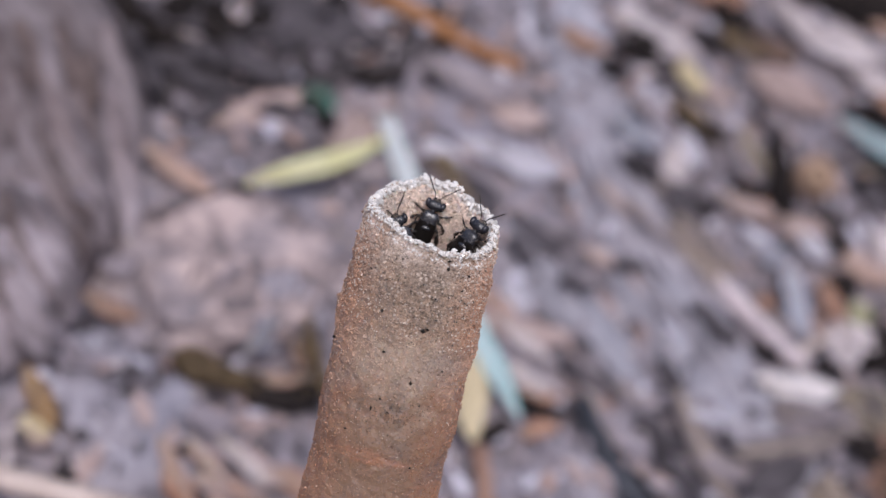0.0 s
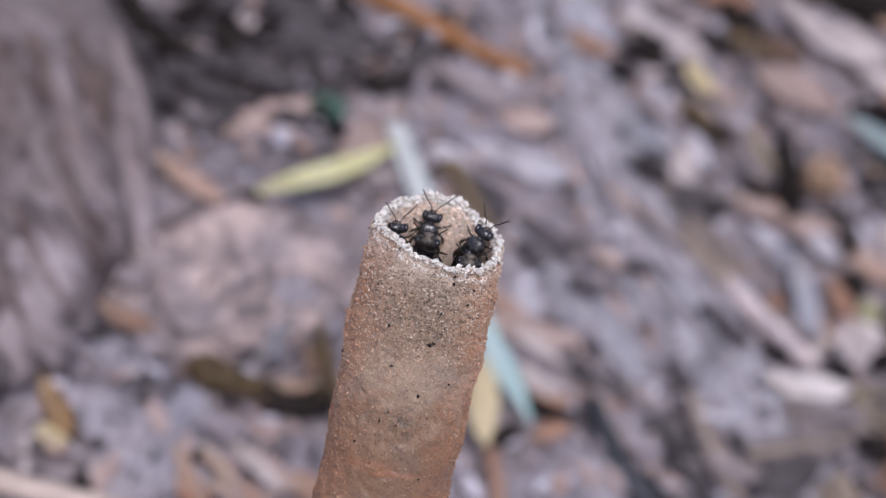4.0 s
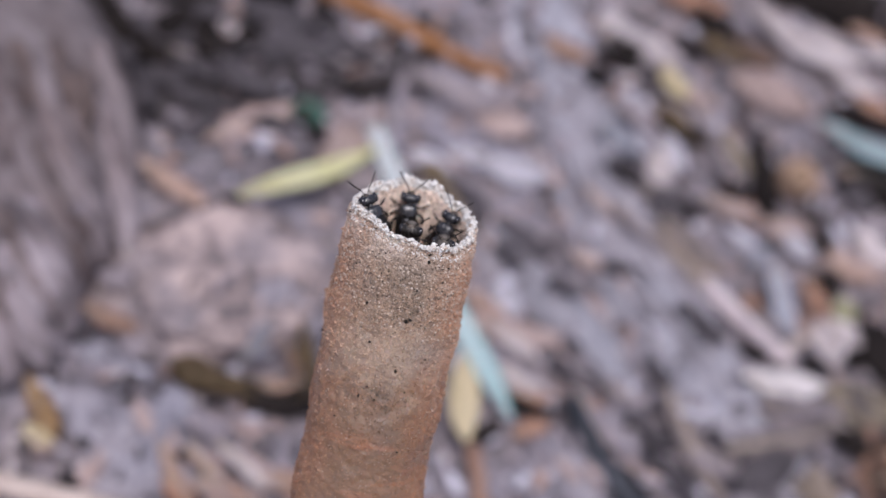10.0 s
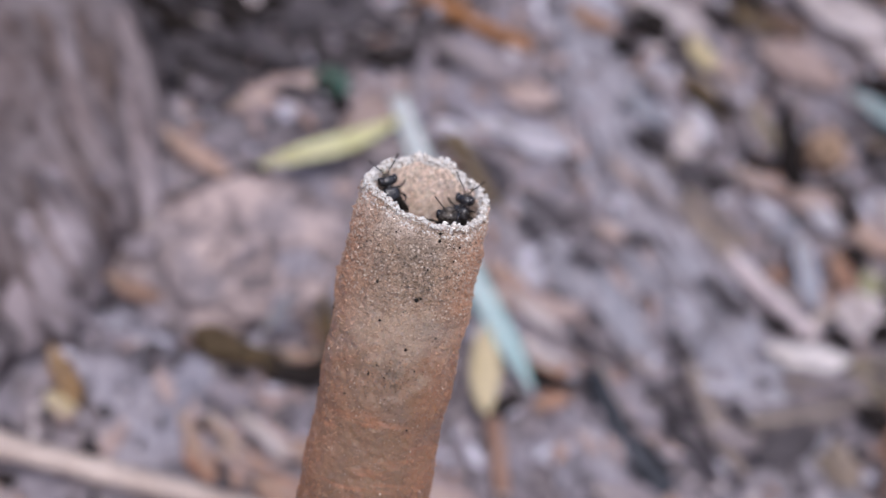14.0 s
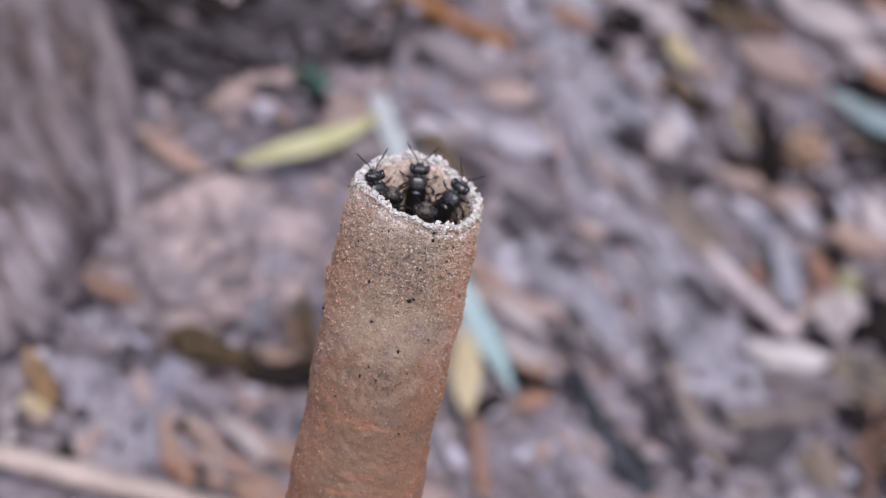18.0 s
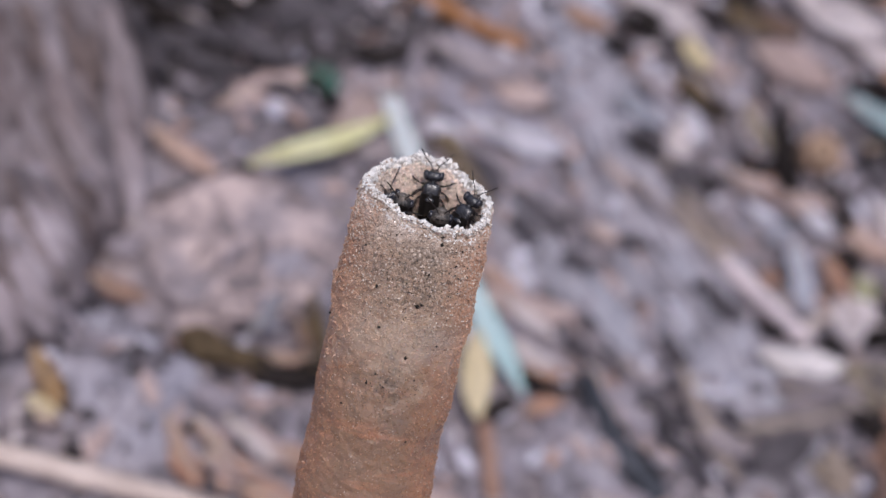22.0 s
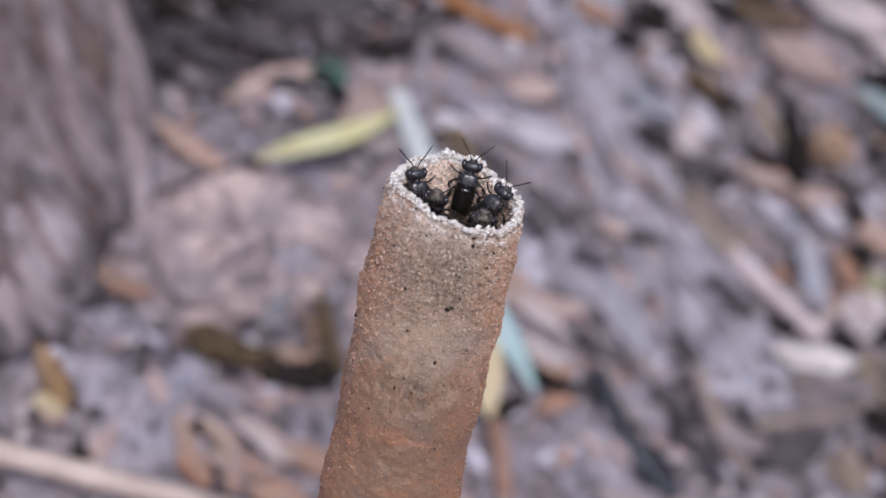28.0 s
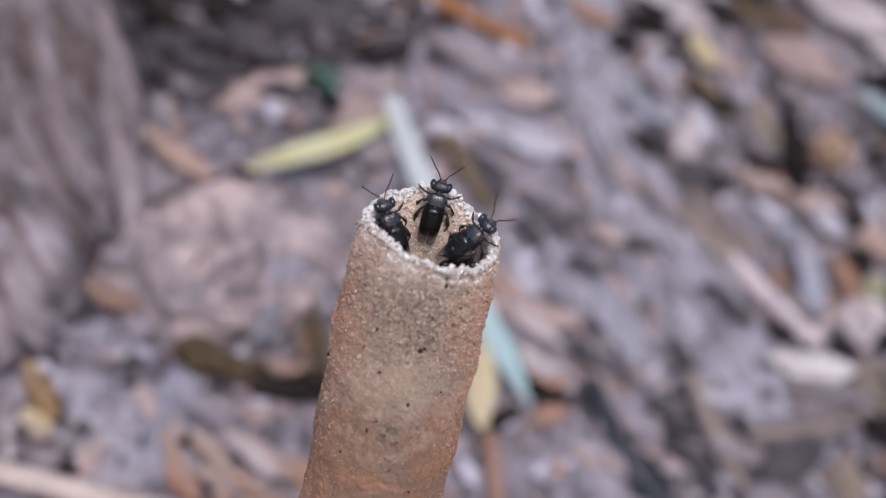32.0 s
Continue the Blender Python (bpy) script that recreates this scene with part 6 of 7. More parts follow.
def motions():
    """What moves: the bees at the tube's mouth."""
    walk(bees[0], [
        (0, pose(-0.00493, -0.11601, 0.10322, 35.4, 7.3, -154.5)),
        (0.5, pose(-0.00516, -0.11600, 0.10396, 29.2, -20.0, -169.9)),
        (1, pose(-0.00485, -0.11585, 0.10343, 36.9, 12.6, -151.5)),
        (1.5, pose(-0.00510, -0.11592, 0.10399, 29.3, -19.7, -170.4)),
        (2, pose(-0.00506, -0.11594, 0.10380, 36.8, 10.7, -150.1)),
        (2.5, pose(-0.00539, -0.11611, 0.10492, 35.6, 3.0, -149.2)),
        (3, pose(-0.00553, -0.11635, 0.10530, 35.3, 0.4, -148.1)),
        (3.5, pose(-0.00529, -0.11614, 0.10414, 28.5, -20.9, -168.1)),
        (5.5, pose(-0.00589, -0.11755, 0.10592, 39.6, 2.9, -142.8)),
        (6, pose(-0.00543, -0.11626, 0.10450, 37.5, 7.8, -149.4)),
        (6.5, pose(-0.00562, -0.11659, 0.10476, 27.4, -22.4, -165.0)),
        (7, pose(-0.00578, -0.11717, 0.10558, 36.0, -2.6, -148.4)),
        (7.5, pose(-0.00574, -0.11699, 0.10553, 26.1, -24.0, -161.6)),
        (8, pose(-0.00595, -0.11761, 0.10593, 37.7, -1.3, -144.4)),
        (8.5, pose(-0.00553, -0.11636, 0.10501, 38.1, 7.0, -146.8)),
        (9, pose(-0.00555, -0.11640, 0.10518, 38.3, 6.9, -146.2)),
        (9.5, pose(-0.00579, -0.11722, 0.10564, 39.1, 3.8, -143.3)),
        (10, pose(-0.00578, -0.11735, 0.10639, 36.3, -3.5, -145.1)),
        (10.5, pose(-0.00579, -0.11736, 0.10581, 37.7, 0.3, -143.8)),
        (11, pose(-0.00596, -0.11778, 0.10586, 37.8, -1.0, -142.6)),
        (11.1, pose(-0.00599, -0.11768, 0.10603, 37.7, -1.0, -142.5)),
        (11.2, pose(-0.00727, -0.12095, 0.10098, 23.9, -26.2, -156.4)),
        (11.5, pose(-0.00727, -0.12095, 0.10098, 23.8, -26.2, -156.4)),
        (11.7, pose(-0.00603, -0.11782, 0.10586, 23.8, -26.3, -156.2)),
        (12, pose(-0.00559, -0.11650, 0.10548, 34.9, -1.4, -147.5)),
        (12.5, pose(-0.00571, -0.11684, 0.10547, 34.8, -2.8, -146.0)),
        (13, pose(-0.00573, -0.11736, 0.10672, 28.8, -16.5, -148.3)),
        (13.2, pose(-0.00539, -0.11608, 0.10508, 31.5, -7.7, -153.9)),
        (13.5, pose(-0.00552, -0.11633, 0.10600, 31.8, -8.2, -150.5)),
        (13.7, pose(-0.00510, -0.11564, 0.10493, 31.5, -6.8, -157.4)),
        (14, pose(-0.00531, -0.11596, 0.10489, 32.7, -3.6, -154.4)),
        (14.5, pose(-0.00493, -0.11528, 0.10533, 30.4, -12.4, -162.2)),
        (16.5, pose(-0.00450, -0.11495, 0.10482, 30.7, -12.9, -168.2)),
        (17, pose(-0.00489, -0.11537, 0.10488, 29.8, -15.8, -166.7)),
        (17.5, pose(-0.00531, -0.11589, 0.10526, 31.6, -8.6, -157.3)),
        (18, pose(-0.00557, -0.11643, 0.10557, 32.0, -8.9, -153.8)),
        (18.5, pose(-0.00532, -0.11595, 0.10515, 33.4, -3.4, -154.0)),
        (19, pose(-0.00488, -0.11530, 0.10503, 29.3, -18.7, -168.8)),
        (19.5, pose(-0.00503, -0.11545, 0.10519, 31.5, -8.1, -160.0)),
        (20, pose(-0.00558, -0.11651, 0.10599, 31.6, -9.8, -152.7)),
        (20.5, pose(-0.00572, -0.11713, 0.10606, 35.2, -3.7, -146.1)),
        (21, pose(-0.00553, -0.11635, 0.10523, 35.0, 0.3, -149.8)),
        (21.5, pose(-0.00481, -0.11579, 0.10348, 30.0, -18.6, -172.5)),
        (22, pose(-0.00506, -0.11607, 0.10343, 34.3, 3.3, -155.4)),
        (22.5, pose(-0.00541, -0.11614, 0.10492, 35.0, 1.9, -150.1)),
        (23, pose(-0.00534, -0.11593, 0.10542, 28.4, -18.1, -161.8)),
        (23.5, pose(-0.00559, -0.11655, 0.10591, 30.4, -12.1, -153.8)),
        (24, pose(-0.00561, -0.11656, 0.10568, 29.6, -14.1, -155.9)),
        (24.5, pose(-0.00459, -0.11586, 0.10285, 30.8, -17.2, -175.0)),
        (26.5, pose(-0.00551, -0.11629, 0.10574, 33.1, -5.0, -153.8)),
        (27, pose(-0.00557, -0.11650, 0.10605, 34.3, -3.5, -150.7)),
        (27.5, pose(-0.00527, -0.11580, 0.10542, 31.6, -8.2, -158.5)),
        (28, pose(-0.00516, -0.11564, 0.10524, 31.3, -9.0, -160.0)),
        (28.5, pose(-0.00489, -0.11511, 0.10568, 30.4, -12.1, -162.3)),
        (29, pose(-0.00475, -0.11514, 0.10503, 29.8, -15.5, -166.1)),
        (29.5, pose(-0.00509, -0.11625, 0.10303, 29.1, -20.0, -169.8)),
        (30, pose(-0.00606, -0.11872, 0.09922, 29.0, -20.2, -169.5)),
        (30.5, pose(-0.00606, -0.11872, 0.09922, 29.0, -20.2, -169.4)),
        (31, pose(-0.00531, -0.11593, 0.10507, 34.8, 1.7, -149.3)),
        (31.5, pose(-0.00512, -0.11552, 0.10549, 32.2, -5.5, -155.7)),
        (32, pose(-0.00549, -0.11626, 0.10615, 35.2, -1.1, -147.6)),
    ])
    walk(bees[1], [
        (0, pose(-0.00197, -0.11447, 0.10360, 35.3, -17.9, 166.0)),
        (0.5, pose(-0.00231, -0.11447, 0.10363, 33.7, -12.5, 173.1)),
        (1, pose(-0.00204, -0.11407, 0.10424, 34.0, -13.1, 171.6)),
        (1.5, pose(-0.00241, -0.11428, 0.10397, 33.4, -12.2, 174.6)),
        (2, pose(-0.00236, -0.11453, 0.10355, 33.3, -11.1, 174.6)),
        (2.5, pose(-0.00230, -0.11451, 0.10357, 34.8, -18.0, 169.2)),
        (3, pose(-0.00293, -0.11449, 0.10381, 32.4, -7.5, -176.7)),
        (3.5, pose(-0.00278, -0.11441, 0.10388, 32.6, -11.0, 179.0)),
        (5.5, pose(-0.00259, -0.11434, 0.10391, 34.6, -17.6, 171.1)),
        (6, pose(-0.00292, -0.11431, 0.10412, 32.6, -10.2, 179.6)),
        (6.5, pose(-0.00312, -0.11448, 0.10394, 32.5, -8.9, -177.9)),
        (7, pose(-0.00331, -0.11423, 0.10455, 32.3, -8.2, -175.3)),
        (7.5, pose(-0.00327, -0.11436, 0.10427, 32.2, -14.3, 179.7)),
        (8, pose(-0.00322, -0.11430, 0.10435, 32.2, -8.5, -175.8)),
        (8.5, pose(-0.00259, -0.11418, 0.10419, 33.0, -12.5, 176.4)),
        (9, pose(-0.00243, -0.11414, 0.10420, 33.3, -13.0, 175.1)),
        (9.5, pose(-0.00246, -0.11435, 0.10385, 34.8, -18.8, 170.0)),
        (10, pose(-0.00245, -0.11426, 0.10401, 33.0, -11.5, 176.3)),
        (10.5, pose(-0.00302, -0.11452, 0.10381, 33.1, -16.3, 176.8)),
        (11, pose(-0.00260, -0.11444, 0.10375, 33.5, -15.7, 174.4)),
        (11.1, pose(-0.00267, -0.11435, 0.10394, 33.5, -16.1, 175.0)),
        (11.2, pose(-0.00351, -0.11532, 0.10269, 32.3, -5.5, -173.1)),
        (11.5, pose(-0.00414, -0.11499, 0.10402, 31.4, -8.7, -168.6)),
        (11.7, pose(-0.00421, -0.11439, 0.10552, 31.8, -5.7, -163.0)),
        (12, pose(-0.00314, -0.11400, 0.10484, 31.8, -9.9, -174.5)),
        (12.5, pose(-0.00313, -0.11417, 0.10451, 32.0, -6.9, -172.2)),
        (13, pose(-0.00309, -0.11508, 0.10286, 32.2, -5.5, -174.1)),
        (13.2, pose(-0.00259, -0.11560, 0.10187, 33.2, -11.4, 175.5)),
        (13.5, pose(-0.00354, -0.11802, 0.09813, 33.2, -11.3, 175.3)),
        (13.7, pose(-0.00354, -0.11802, 0.09813, 33.3, -11.1, 175.0)),
        (14, pose(-0.00354, -0.11802, 0.09813, 33.3, -10.8, 174.6)),
        (14.5, pose(-0.00354, -0.11802, 0.09813, 33.3, -10.9, 174.6)),
        (16.5, pose(-0.00354, -0.11802, 0.09813, 33.4, -10.5, 174.0)),
        (17, pose(-0.00168, -0.11471, 0.10327, 33.8, -7.4, 172.7)),
        (17.5, pose(-0.00168, -0.11434, 0.10382, 33.9, -10.6, 171.0)),
        (18, pose(-0.00202, -0.11404, 0.10428, 33.2, -7.6, 176.7)),
        (18.5, pose(-0.00225, -0.11385, 0.10464, 32.8, -6.8, 179.9)),
        (19, pose(-0.00172, -0.11396, 0.10439, 33.6, -9.5, 173.1)),
        (19.5, pose(-0.00139, -0.11406, 0.10428, 33.8, -7.3, 172.1)),
        (20, pose(-0.00124, -0.11422, 0.10408, 34.2, -9.1, 169.3)),
        (20.5, pose(-0.00121, -0.11417, 0.10416, 34.0, -6.9, 171.2)),
        (21, pose(-0.00094, -0.11407, 0.10439, 35.2, -12.3, 165.0)),
        (21.5, pose(-0.00129, -0.11423, 0.10404, 34.1, -8.7, 170.0)),
        (22, pose(-0.00164, -0.11421, 0.10402, 33.6, -7.1, 174.0)),
        (22.5, pose(-0.00199, -0.11434, 0.10380, 33.4, -9.1, 174.8)),
        (23, pose(-0.00113, -0.11418, 0.10417, 34.8, -11.8, 167.0)),
        (23.5, pose(-0.00120, -0.11416, 0.10417, 33.9, -5.7, 172.0)),
        (24, pose(-0.00169, -0.11426, 0.10393, 33.4, -5.3, 175.4)),
        (24.5, pose(-0.00173, -0.11390, 0.10448, 33.0, 0.1, -179.6)),
        (26.5, pose(-0.00154, -0.11398, 0.10437, 33.5, -2.3, 175.3)),
        (27, pose(-0.00139, -0.11387, 0.10455, 33.7, -4.1, 173.7)),
        (27.5, pose(-0.00124, -0.11395, 0.10446, 33.9, -5.0, 171.8)),
        (28, pose(-0.00084, -0.11393, 0.10462, 34.6, -8.4, 166.8)),
        (28.5, pose(-0.00090, -0.11389, 0.10466, 34.1, -6.5, 170.0)),
        (29, pose(-0.00102, -0.11409, 0.10433, 34.1, -8.0, 170.0)),
        (29.5, pose(-0.00135, -0.11401, 0.10436, 33.6, -8.1, 173.5)),
        (30, pose(-0.00156, -0.11433, 0.10385, 33.5, -7.3, 175.2)),
        (30.5, pose(-0.00252, -0.11409, 0.10431, 33.1, 3.1, -168.6)),
        (31, pose(-0.00164, -0.11433, 0.10384, 34.0, -11.6, 170.7)),
        (31.5, pose(-0.00067, -0.11376, 0.10493, 35.9, -13.8, 162.3)),
        (32, pose(-0.00135, -0.11328, 0.10545, 34.1, -12.0, 170.0)),
    ])
    walk(bees[2], [
        (0, pose(0.00150, -0.11742, 0.10407, 42.9, -9.3, 138.1)),
        (0.5, pose(0.00129, -0.11704, 0.10373, 37.8, -2.7, 147.3)),
        (1, pose(0.00144, -0.11727, 0.10396, 39.7, -4.9, 143.0)),
        (1.5, pose(0.00134, -0.11701, 0.10385, 38.3, -3.5, 146.1)),
        (2, pose(0.00173, -0.11773, 0.10478, 42.3, -5.4, 137.6)),
        (2.5, pose(0.00126, -0.11673, 0.10385, 39.5, -7.2, 145.5)),
        (3, pose(0.00078, -0.11658, 0.10308, 40.0, -11.3, 146.4)),
        (3.5, pose(0.00120, -0.11669, 0.10376, 41.4, -10.7, 142.7)),
        (5.5, pose(0.00176, -0.11751, 0.10493, 43.7, -8.3, 135.8)),
        (6, pose(0.00177, -0.11724, 0.10499, 40.9, -5.0, 139.7)),
        (6.5, pose(0.00155, -0.11692, 0.10442, 43.4, -12.3, 137.6)),
        (7, pose(0.00168, -0.11688, 0.10481, 38.4, -2.4, 144.5)),
        (7.5, pose(0.00151, -0.11664, 0.10448, 46.3, -17.7, 133.8)),
        (8, pose(0.00118, -0.11594, 0.10432, 40.1, -11.0, 145.4)),
        (8.5, pose(0.00122, -0.11618, 0.10421, 41.9, -13.5, 141.9)),
        (9, pose(0.00099, -0.11609, 0.10387, 42.3, -15.9, 142.0)),
        (9.5, pose(0.00103, -0.11637, 0.10371, 42.5, -15.3, 141.4)),
        (10, pose(0.00095, -0.11632, 0.10359, 38.6, -8.2, 148.8)),
        (10.5, pose(-0.00037, -0.11969, 0.09841, 34.8, 1.2, 157.0)),
        (11, pose(-0.00037, -0.11969, 0.09841, 34.8, 1.0, 157.2)),
        (11.1, pose(-0.00037, -0.11969, 0.09841, 34.8, 1.0, 157.2)),
        (11.2, pose(-0.00037, -0.11969, 0.09841, 34.8, 1.0, 157.2)),
        (11.5, pose(-0.00037, -0.11969, 0.09841, 34.8, 1.0, 157.2)),
        (11.7, pose(-0.00037, -0.11969, 0.09841, 34.8, 0.9, 157.3)),
        (12, pose(-0.00037, -0.11969, 0.09841, 34.9, 0.8, 157.5)),
        (12.5, pose(-0.00037, -0.11969, 0.09841, 34.9, 0.4, 158.0)),
        (13, pose(-0.00037, -0.11969, 0.09841, 34.9, 0.4, 158.0)),
        (13.2, pose(-0.00037, -0.11969, 0.09841, 34.9, 0.5, 157.9)),
        (13.5, pose(0.00065, -0.11767, 0.10193, 34.8, 1.4, 156.6)),
        (13.7, pose(0.00167, -0.11887, 0.10391, 43.3, -5.4, 136.7)),
        (14, pose(0.00110, -0.11678, 0.10351, 36.0, -0.6, 153.0)),
        (14.5, pose(0.00105, -0.11602, 0.10403, 38.4, -8.2, 149.4)),
        (16.5, pose(0.00183, -0.11835, 0.10493, 49.5, -13.4, 128.0)),
        (17, pose(0.00137, -0.11733, 0.10375, 43.6, -12.7, 137.8)),
        (17.5, pose(0.00104, -0.11704, 0.10317, 43.9, -16.2, 138.1)),
        (18, pose(0.00129, -0.11627, 0.10427, 41.9, -13.1, 141.5)),
        (18.5, pose(0.00118, -0.11638, 0.10397, 40.1, -10.3, 144.9)),
        (19, pose(0.00134, -0.11669, 0.10406, 40.8, -9.5, 142.7)),
        (19.5, pose(0.00160, -0.11788, 0.10426, 49.2, -16.4, 129.1)),
        (20, pose(0.00125, -0.11756, 0.10330, 42.0, -9.3, 140.2)),
        (20.5, pose(0.00137, -0.11800, 0.10348, 48.3, -16.4, 130.7)),
        (21, pose(0.00117, -0.11732, 0.10326, 40.6, -8.4, 143.0)),
        (21.5, pose(0.00137, -0.11753, 0.10365, 42.7, -10.1, 138.8)),
        (22, pose(0.00151, -0.11731, 0.10414, 41.7, -8.1, 140.3)),
        (22.5, pose(0.00181, -0.11816, 0.10515, 45.6, -8.3, 133.0)),
        (23, pose(0.00137, -0.11697, 0.10396, 42.5, -11.1, 140.1)),
        (23.5, pose(0.00174, -0.11842, 0.10480, 46.6, -8.7, 131.7)),
        (24, pose(0.00161, -0.11795, 0.10432, 45.1, -9.7, 134.2)),
        (24.5, pose(0.00170, -0.11849, 0.10479, 44.9, -6.1, 133.1)),
        (26.5, pose(0.00126, -0.11654, 0.10400, 45.6, -17.4, 134.8)),
        (27, pose(0.00182, -0.11758, 0.10517, 48.6, -13.7, 129.0)),
        (27.5, pose(0.00167, -0.11688, 0.10478, 44.4, -11.8, 135.5)),
        (28, pose(0.00156, -0.11681, 0.10450, 44.7, -13.5, 135.7)),
        (28.5, pose(0.00179, -0.11748, 0.10503, 49.3, -16.0, 128.8)),
        (29, pose(0.00158, -0.11689, 0.10453, 46.7, -16.5, 133.0)),
        (29.5, pose(0.00179, -0.11724, 0.10503, 49.0, -16.8, 129.5)),
        (30, pose(0.00179, -0.11746, 0.10502, 49.3, -16.1, 129.1)),
        (30.5, pose(0.00171, -0.11718, 0.10478, 47.5, -15.7, 131.9)),
        (31, pose(0.00195, -0.11804, 0.10528, 52.1, -15.8, 124.8)),
        (31.5, pose(0.00203, -0.11805, 0.10543, 49.1, -11.3, 128.1)),
        (32, pose(0.00211, -0.11785, 0.10578, 52.3, -15.3, 124.2)),
    ])
    walk(bees[3], [
        (0, pose(-0.00519, -0.12206, 0.10117, 13.4, 9.1, -8.0)),
        (0.5, pose(-0.00519, -0.12206, 0.10117, 13.4, 9.2, -8.0)),
        (1, pose(-0.00519, -0.12206, 0.10117, 13.3, 9.2, -8.0)),
        (1.5, pose(-0.00519, -0.12206, 0.10117, 13.2, 9.2, -7.9)),
        (2, pose(-0.00519, -0.12206, 0.10117, 13.1, 9.3, -7.8)),
        (2.5, pose(-0.00519, -0.12206, 0.10117, 13.0, 9.3, -7.7)),
        (3, pose(-0.00519, -0.12206, 0.10117, 13.0, 9.4, -7.6)),
        (3.5, pose(-0.00407, -0.11918, 0.10561, 13.2, 9.5, -7.5)),
        (5.5, pose(-0.00210, -0.11953, 0.10500, 13.6, 8.9, -8.4)),
        (6, pose(-0.00234, -0.11928, 0.10502, 13.6, 8.7, -8.7)),
        (6.5, pose(-0.00295, -0.11922, 0.10523, 13.7, 8.5, -8.9)),
        (7, pose(-0.00344, -0.11851, 0.10522, 13.7, 8.6, -8.8)),
        (7.5, pose(-0.00337, -0.11897, 0.10531, 13.8, 8.8, -8.6)),
        (8, pose(-0.00345, -0.11833, 0.10517, 13.8, 8.9, -8.4)),
        (8.5, pose(-0.00301, -0.12028, 0.10552, 13.8, 8.9, -8.3)),
        (9, pose(-0.00275, -0.11891, 0.10508, 13.7, 9.0, -8.2)),
        (9.5, pose(-0.00253, -0.11934, 0.10511, 13.8, 9.1, -8.1)),
        (10, pose(-0.00232, -0.11971, 0.10513, 13.8, 9.1, -8.0)),
        (10.5, pose(-0.00250, -0.11886, 0.10497, 13.7, 9.2, -7.9)),
        (11, pose(-0.00294, -0.11903, 0.10517, 13.5, 9.3, -7.7)),
        (11.1, pose(-0.00303, -0.11863, 0.10510, 13.5, 9.3, -7.7)),
        (11.2, pose(-0.00417, -0.12156, 0.10058, 13.5, 9.4, -7.7)),
        (11.5, pose(-0.00417, -0.12156, 0.10058, 13.3, 9.4, -7.5)),
        (11.7, pose(-0.00417, -0.12156, 0.10058, 13.2, 9.5, -7.5)),
        (12, pose(-0.00399, -0.11946, 0.10566, 13.1, 9.5, -7.4)),
        (12.5, pose(-0.00398, -0.11884, 0.10549, 13.0, 9.7, -7.1)),
        (13, pose(-0.00423, -0.11914, 0.10566, 12.9, 9.8, -7.0)),
        (13.2, pose(-0.00351, -0.11927, 0.10544, 12.9, 9.9, -6.9)),
        (13.5, pose(-0.00370, -0.11936, 0.10553, 12.8, 9.9, -6.9)),
        (13.7, pose(-0.00481, -0.12219, 0.10116, 12.8, 9.8, -7.0)),
        (14, pose(-0.00481, -0.12219, 0.10116, 12.9, 9.7, -7.2)),
        (14.5, pose(-0.00481, -0.12219, 0.10116, 12.9, 9.2, -8.0)),
        (16.5, pose(-0.00481, -0.12219, 0.10116, 13.0, 8.9, -8.4)),
        (17, pose(-0.00420, -0.11865, 0.10552, 13.0, 9.0, -8.2)),
        (17.5, pose(-0.00451, -0.11815, 0.10550, 12.9, 9.0, -8.2)),
        (18, pose(-0.00415, -0.11888, 0.10556, 12.8, 9.0, -8.3)),
        (18.5, pose(-0.00431, -0.11870, 0.10558, 12.9, 9.0, -8.2)),
        (19, pose(-0.00427, -0.11889, 0.10561, 12.9, 9.1, -8.1)),
        (19.5, pose(-0.00419, -0.11883, 0.10557, 13.0, 9.2, -8.0)),
        (20, pose(-0.00374, -0.11906, 0.10547, 12.9, 9.3, -7.8)),
        (20.5, pose(-0.00408, -0.11924, 0.10563, 12.9, 9.3, -7.7)),
        (21, pose(-0.00381, -0.11911, 0.10550, 12.9, 9.3, -7.7)),
        (21.5, pose(-0.00379, -0.11895, 0.10545, 13.0, 9.2, -7.9)),
        (22, pose(-0.00404, -0.11939, 0.10566, 12.8, 9.3, -7.8)),
        (22.5, pose(-0.00433, -0.11913, 0.10569, 12.5, 9.3, -7.7)),
        (23, pose(-0.00416, -0.11857, 0.10549, 12.4, 9.6, -7.4)),
        (23.5, pose(-0.00427, -0.11866, 0.10555, 12.1, 9.6, -7.2)),
        (24, pose(-0.00428, -0.11785, 0.10534, 12.2, 9.6, -7.4)),
        (24.5, pose(-0.00333, -0.11894, 0.10529, 12.3, 9.5, -7.5)),
        (26.5, pose(-0.00300, -0.11930, 0.10526, 12.5, 9.0, -8.2)),
        (27, pose(-0.00317, -0.11875, 0.10518, 12.6, 9.0, -8.2)),
        (27.5, pose(-0.00344, -0.11837, 0.10518, 12.6, 9.1, -8.1)),
        (28, pose(-0.00362, -0.11862, 0.10531, 12.6, 9.1, -8.0)),
        (28.5, pose(-0.00301, -0.11849, 0.10506, 12.7, 9.2, -7.9)),
        (29, pose(-0.00300, -0.11892, 0.10517, 12.6, 9.2, -7.9)),
        (29.5, pose(-0.00346, -0.11810, 0.10512, 12.4, 9.4, -7.7)),
        (30, pose(-0.00346, -0.11873, 0.10528, 12.2, 9.5, -7.5)),
        (30.5, pose(-0.00372, -0.11899, 0.10544, 12.0, 9.6, -7.3)),
        (31, pose(-0.00371, -0.11893, 0.10542, 12.0, 9.5, -7.5)),
        (31.5, pose(-0.00485, -0.12184, 0.10094, 12.2, 9.4, -7.7)),
